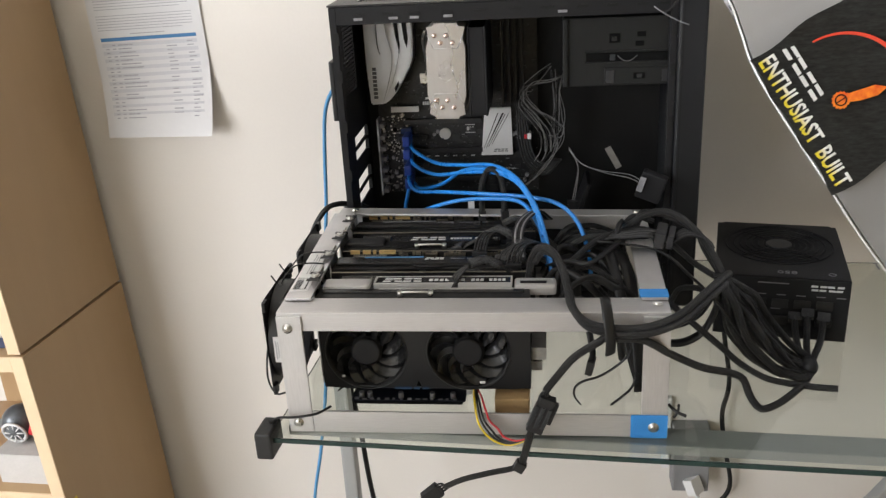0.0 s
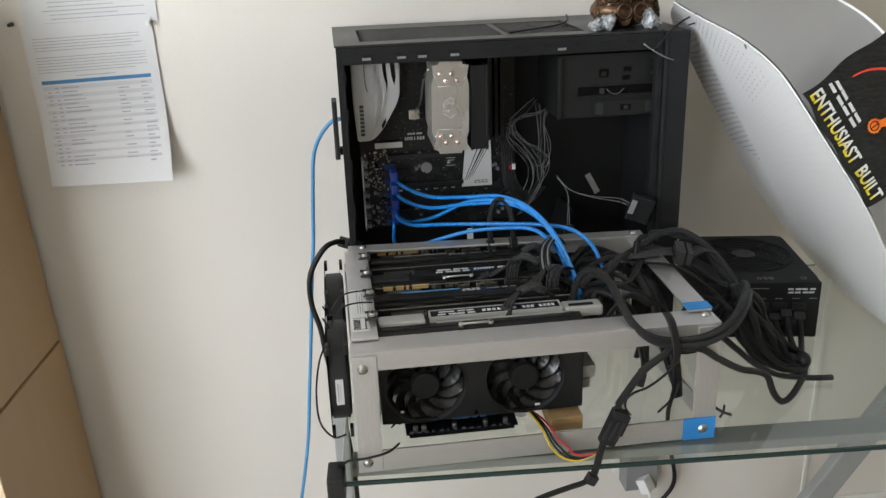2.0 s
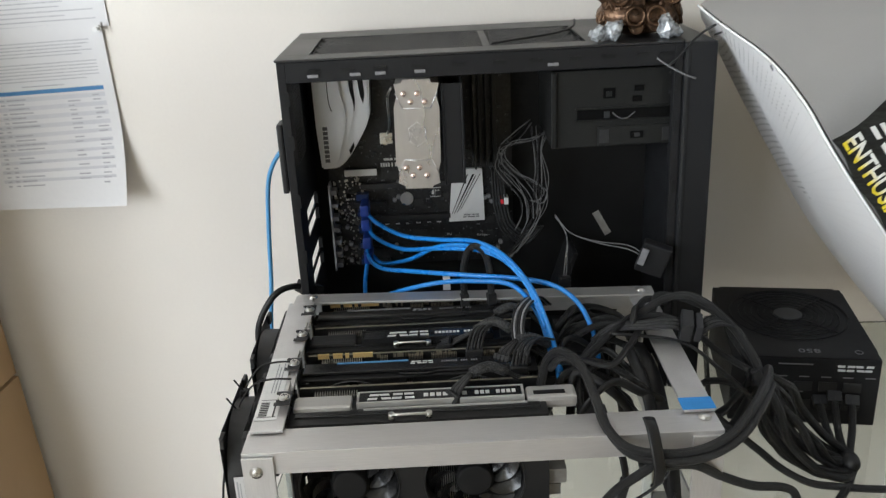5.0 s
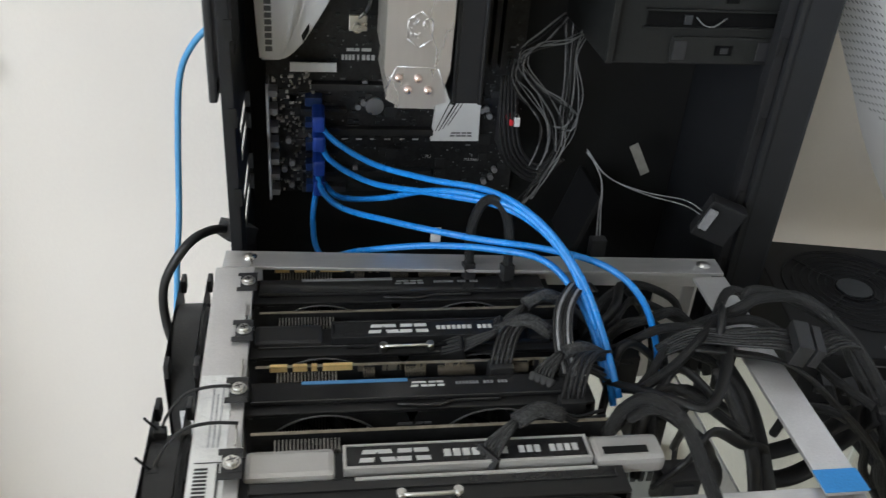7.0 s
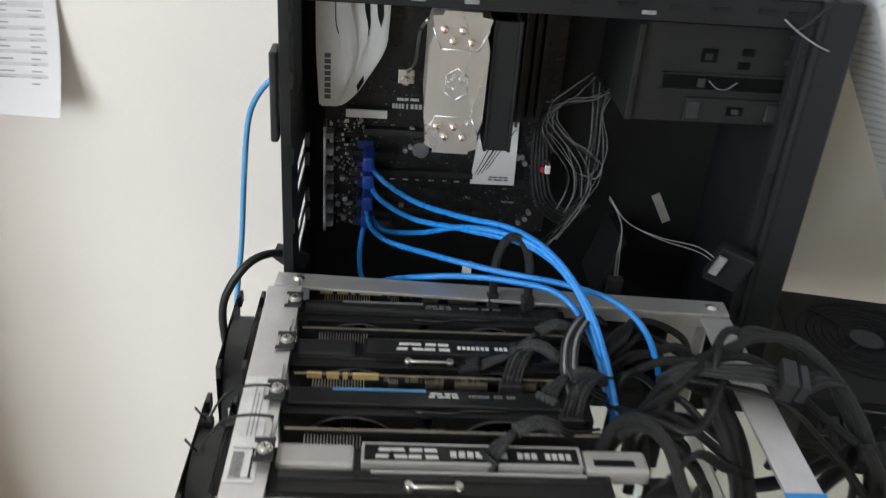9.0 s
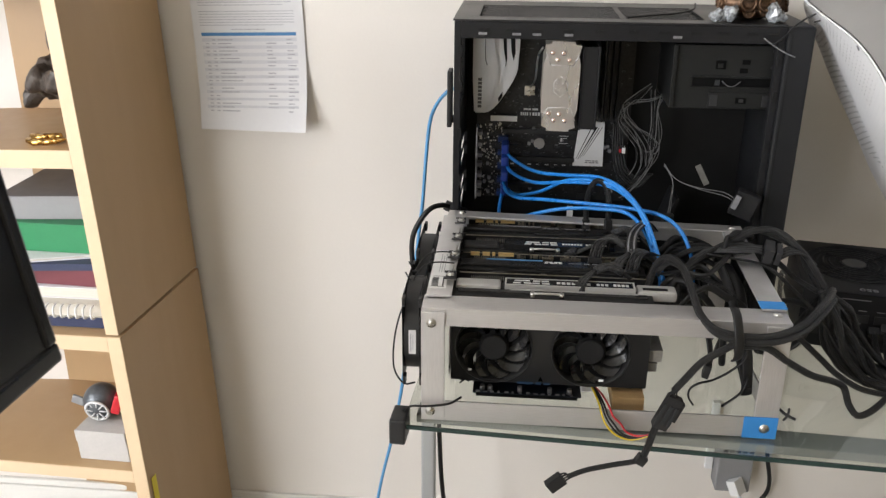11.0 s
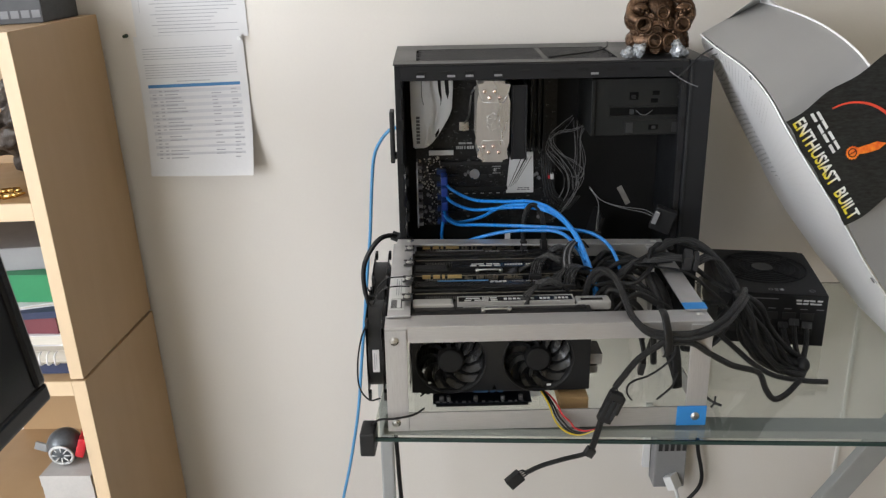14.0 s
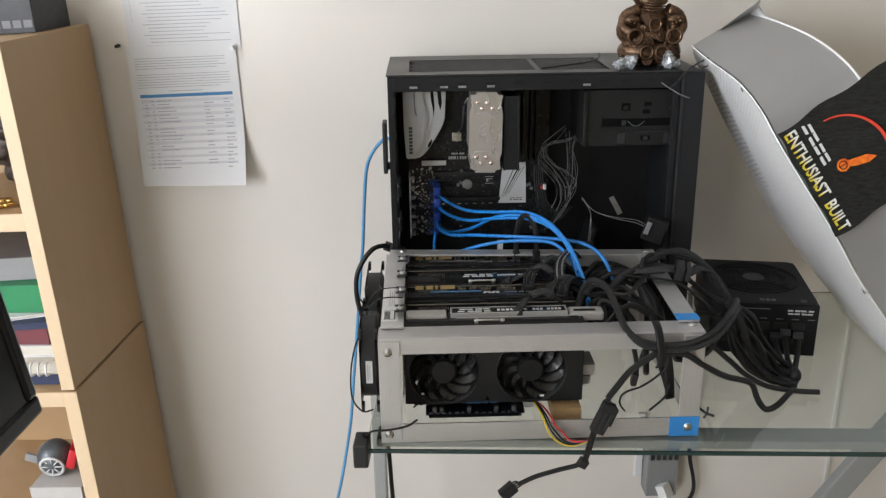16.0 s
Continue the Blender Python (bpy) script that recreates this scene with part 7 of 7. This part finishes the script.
for x, z, mt, r in ((-0.484, 1.227, PIN_GREEN, 0.0034), (-0.2815, 1.2205, WHITE_PLASTIC, 0.0042)):
    pn = thing("push_pin", (x, 1.595, z), "small push pin holding the papers", "push pin", "push pins")
    bm = bmesh.new()
    cyl(bm, (x, 1.5935, z), (x, 1.590, z), r, 14)
    cyl(bm, (x, 1.590, z), (x, 1.582, z), r * 0.6, 12)
    cyl(bm, (x, 1.582, z), (x, 1.579, z), r * 0.85, 14)
    part("head", bm, mt, pn)
    part("needle", cyl(bmesh.new(), (x, 1.5935, z), (x, 1.599, z), 0.0006, 6), STEEL, pn)

# ---- outlet on the wall below the desk ----
out = thing("outlet_box", (0.548, 1.585, 0.27), "grey multi-socket outlet box on the wall", "outlet")
part("body", boxm(0.514, 0.580, 1.556, 1.5995, 0.272, 0.398, bevel=0.003), OUTLET, out)
for k in range(5):
    part("switch", boxm(0.5195 + k * 0.0125, 0.5275 + k * 0.0125, 1.5535, 1.5558, 0.362, 0.380, bevel=0.0006), CHIP, out)
part("back_plate", boxm(0.497, 0.5118, 1.588, 1.5995, 0.30, 0.45, bevel=0.002), WHITE_PLASTIC, out, "white wall plate")
cable("mains_cable", "pale grey cord plugged into the outlet box", [(0.552, 1.545, 0.29), (0.560, 1.538, 0.268), (0.565, 1.54, 0.24), (0.566, 1.555, 0.19), (0.56, 1.57, 0.12), (0.55, 1.57, Z0 + 0.005)], 0.004, WHITE_PLASTIC, plugs=((0, (0.026, 0.02, 0.03), WHITE_PLASTIC),))
# thin pale upright strip on the wall right of the outlet
bm = boxm(0.915, 0.923, 1.594, 1.5995, Z0 + 0.092, 0.80, bevel=0.001)
tagged(link("pale_wall_strip", bm, TRIM), kind="structure")

# ---- monitor ----
MM = Matrix.Translation((-0.399, 0.903, 0.880)) @ pose(0, 0, 0, 0, -8.5, -4)
mon = thing("monitor", MM, "black flat screen monitor, switched off", "monitor")
part("bezel", box(bmesh.new(), -0.014, 0.0, -0.52, 0.0, 0.0, 0.022, 0.004, MM), GLOSS, mon)
part("bezel", box(bmesh.new(), -0.014, 0.0, -0.52, 0.0, 0.31, 0.328, 0.004, MM), GLOSS, mon)
part("bezel", box(bmesh.new(), -0.014, 0.0, -0.018, 0.0, 0.0222, 0.3098, 0.004, MM), GLOSS, mon)
part("bezel", box(bmesh.new(), -0.014, 0.0, -0.52, -0.502, 0.0222, 0.3098, 0.004, MM), GLOSS, mon)
part("screen", box(bmesh.new(), -0.012, -0.004, -0.502, -0.018, 0.022, 0.31, 0, MM), SCREEN, mon)
part("back_shell", box(bmesh.new(), -0.045, -0.0142, -0.50, -0.02, 0.02, 0.31, 0.012, MM), PLASTIC, mon)
part("stand", box(bmesh.new(), -0.06, -0.045, -0.30, -0.22, -0.13, 0.2, 0.003, MM), PLASTIC, mon)
part("foot", boxm(-0.52, -0.37, 0.54, 0.75, 0.752, 0.764, bevel=0.003), PLASTIC, mon)
side_table = thing("stand_table", (-0.48, 0.65, Z0), "small white stand table under the monitor", "desk")
part("desktop", boxm(-0.60, -0.37, 0.50, 0.80, 0.735, 0.7515, bevel=0.002), WHITE_PLASTIC, side_table)
part("leg", boxm(-0.50, -0.46, 0.63, 0.67, Z0, 0.7345), TABLE_METAL, side_table)

# ---- things on the bookcase ----
def on_shelf(x, y, z):
    return LEAN_B @ Vector((x, y + 0.032, z))


def book_item(x0, x1, y0, y1, z, t, cover, label, rot=0.0, name="book"):
    m = LEAN_B @ Matrix.Translation(((x0 + x1) / 2, (y0 + y1) / 2 + 0.032, z)) @ pose(0, 0, 0, 0, 0, rot)
    b = thing(name, m, label, "book", "books on the shelf")
    hx, hy = (x1 - x0) / 2, (y1 - y0) / 2
    part("page_block", box(bmesh.new(), -hx + 0.003, hx - 0.003, -hy + 0.003, hy, 0.0015, t - 0.0015, 0, m), PAGES, b)
    part("cover", box(bmesh.new(), -hx, hx, -hy, hy + 0.001, t - 0.0014, t, 0.0004, m), cover, b)
    part("cover", box(bmesh.new(), -hx, hx, -hy, hy + 0.001, 0.0, 0.0014, 0.0004, m), cover, b)
    if cover not in (PAGES, PAPER):
        part("spine", box(bmesh.new(), -hx, hx, -hy, -hy + 0.0026, 0.0016, t - 0.0016, 0.0, m), cover, b)
    return b


book_item(-0.27, -0.03, -0.15, 0.06, 0.0005, 0.022, NAVY, "thick dark book lying flat on the shelf")
nb = book_item(-0.26, -0.035, -0.16, 0.05, 0.023, 0.024, PAGES, "spiral bound notebook lying in the stack", 2)
for k in range(16):
    p = on_shelf(-0.25 + k * 0.0135, -0.164, 0.034)
    part("spiral_ring", tube(bmesh.new(), [p + Vector((0, 0.006, 0.012)), p + Vector((0, -0.005, 0.009)), p + Vector((0, -0.006, -0.006)), p + Vector((0, 0.006, -0.01))], 0.0016, 6), WHITE_PLASTIC, nb, "white spiral ring")
book_item(-0.25, -0.04, -0.14, 0.07, 0.0475, 0.02, PAPER, "stack of white paper lying in the pile")
book_item(-0.26, -0.045, -0.13, 0.08, 0.068, 0.03, MAROON, "maroon hardback book lying in the pile", -3)
book_item(-0.30, -0.05, -0.15, 0.06, 0.0985, 0.012, NAVY, "navy folder lying in the pile", 6)
book_item(-0.33, -0.06, -0.15, 0.06, 0.111, 0.006, PAPER, "white folder lying askew on the pile", 16)
book_item(-0.25, -0.055, -0.11, 0.08, 0.1175, 0.05, GREEN, "green boxed book on top of the pile", -2)
book_item(-0.24, -0.03, -0.09, 0.10, 0.168, 0.04, OUTLET, "grey magazines on top of the pile", 5)
bm = bmesh.new()
for k in range(60):
    a = rnd.uniform(0, 6.28)
    rr_ = rnd.uniform(0.0, 0.075)
    c = on_shelf(-0.125 + rr_ * math.cos(a), 0.02 + rr_ * 0.8 * math.sin(a), 0.332 + rnd.uniform(0.0, 0.16) * (1 - rr_ / 0.12))
    ball(bm, c, rnd.uniform(0.016, 0.03), 0.8, 0.8, 1.3, 10, Euler((rnd.random(), rnd.random(), rnd.random())).to_matrix().to_4x4())
for v in bm.verts:
    v.co += Vector((noise.noise(v.co * 60), noise.noise(v.co * 60 + Vector((9, 0, 0))), noise.noise(v.co * 60 + Vector((0, 9, 0))))) * 0.006
low = min((LEAN_B.inverted() @ v.co).z for v in bm.verts)
for v in bm.verts:
    v.co.z += 0.3115 - low
sculpture = tagged(link("dark_sculpture", bm, BARK), "dark brown rough resin sculpture on the shelf", "sculpture")
skin = sculpture.modifiers.new("skin", "REMESH")
skin.mode, skin.voxel_size = "VOXEL", 0.0035
for k in range(9):
    q = on_shelf(-0.10 + 0.008 * (k % 5), -0.145 + 0.012 * (k // 5), 0.3165 + 0.004 * (k // 5))
    d = Vector((0.016, 0.004 * ((k * 7) % 5 - 2), 0.002))
    bm = bmesh.new()
    cyl(bm, q - d, q + d * 0.3, 0.0045, 12)
    cyl(bm, q + d * 0.3, q + d * 1.1, 0.0045, 12, 0.0015)
    tagged(link("brass_piece", bm, BRASS, smooth=False), "small pointed brass piece lying on the shelf", "ornament", "brass pieces")
# top of the bookcase
tb = thing("printed_box", on_shelf(-0.03, 0.05, 0.5705), "dark printed box on the bookcase top", "box")
part("body", box(bmesh.new(), -0.155, -0.02, 0.0, 0.12, 0.5705, 0.63, 0.001, LEAN_B), CHIP, tb)
print_bars("front_print", LEAN_B @ Matrix.Translation((-0.085, -0.0005, 0.585)) @ pose(0, 0, 0, 90, 0, 0), [(-0.06 + k * 0.018, -0.046 + k * 0.018, 0, 0.012) for k in range(7)], LOGO_DIM, tb, "dim print in plain bars")
cl = thing("cloth", on_shelf(-0.2, -0.1, 0.571), "folded dark cloth on the bookcase top", "cloth")
bm = bmesh.new()
for k in range(5):
    ball(bm, on_shelf(-0.22 - 0.03 * k, -0.10 + 0.02 * (k % 2), 0.582), 0.03, 1.2, 1, 0.36, 12)
part("fold", bm, MAROON, cl)
# toy and box on the lower shelf
bx = thing("carton", on_shelf(-0.1, -0.05, -0.2595), "pale cardboard carton on the lower shelf", "carton")
part("body", box(bmesh.new(), -0.135, -0.04, -0.122, 0.0, -0.2595, -0.200, 0.001, LEAN_B), CARTON, bx)
part("flap", box(bmesh.new(), -0.135, -0.04, -0.124, -0.1222, -0.222, -0.200, 0, LEAN_B), CARTON, bx)
toy = thing("toy_helmet", on_shelf(-0.1, -0.1, -0.1995), "grey and red plastic toy craft on the carton", "toy")
c = on_shelf(-0.105, -0.105, -0.1675)
part("ball_body", ball(bmesh.new(), c, 0.032, seg=20), TOY_GREY, toy)
bm = ring(bmesh.new(), (0, 0, 0), 0.020, 0.003, Matrix.Translation(c + Vector((0.004, -0.029, -0.004))) @ pose(0, 0, 0, 12, 0, 0), 24)
for k in range(8):
    a = k * math.pi / 4
    o = c + Vector((0.004, -0.030, -0.004))
    tube(bm, [o + Vector((0.005 * math.cos(a), 0, 0.005 * math.sin(a))), o + Vector((0.019 * math.cos(a), 0, 0.019 * math.sin(a)))], 0.0012, 6)
part("front_window", bm, LOGO, toy, "pale spoked round window")
part("red_panel", box(bmesh.new(), -0.006, 0.01, -0.02, 0.02, -0.018, 0.02, 0.004, Matrix.Translation(c + Vector((0.033, -0.006, 0.006))) @ pose(0, 0, 0, 0, 20, 10)), RED, toy, "red side panel")
part("side_wing", box(bmesh.new(), -0.008, 0.008, -0.003, 0.003, -0.012, 0.012, 0.002, Matrix.Translation(c + Vector((-0.041, -0.004, 0.0))) @ pose(0, 0, 0, 0, -70, 0)), OUTLET, toy)
part("side_wing", box(bmesh.new(), -0.006, 0.006, -0.003, 0.003, -0.014, 0.014, 0.002, Matrix.Translation(c + Vector((0.056, -0.004, 0.004))) @ pose(0, 0, 0, 0, -60, 0)), TOY_GREY, toy)
for k in range(3):
    bm = tube(bmesh.new(), [on_shelf(-0.031 + 0.004 * k, -0.155, -0.255), on_shelf(-0.028 + 0.002 * k, -0.15, -0.165 + 0.02 * k)], 0.002, 6)
    tagged(link("metal_rod", bm, CHIP), "thin dark metal rod leaning beside the carton", "rod", "rods")
bm = box(bmesh.new(), 0.003, 0.0034, -0.135, -0.12, -0.38, -0.28, 0, LEAN_B @ Matrix.Translation((0.0006, 0, 0)))
tagged(link("sticky_note", bm, YELLOW), "small yellow note stuck to the bookcase side", "note")
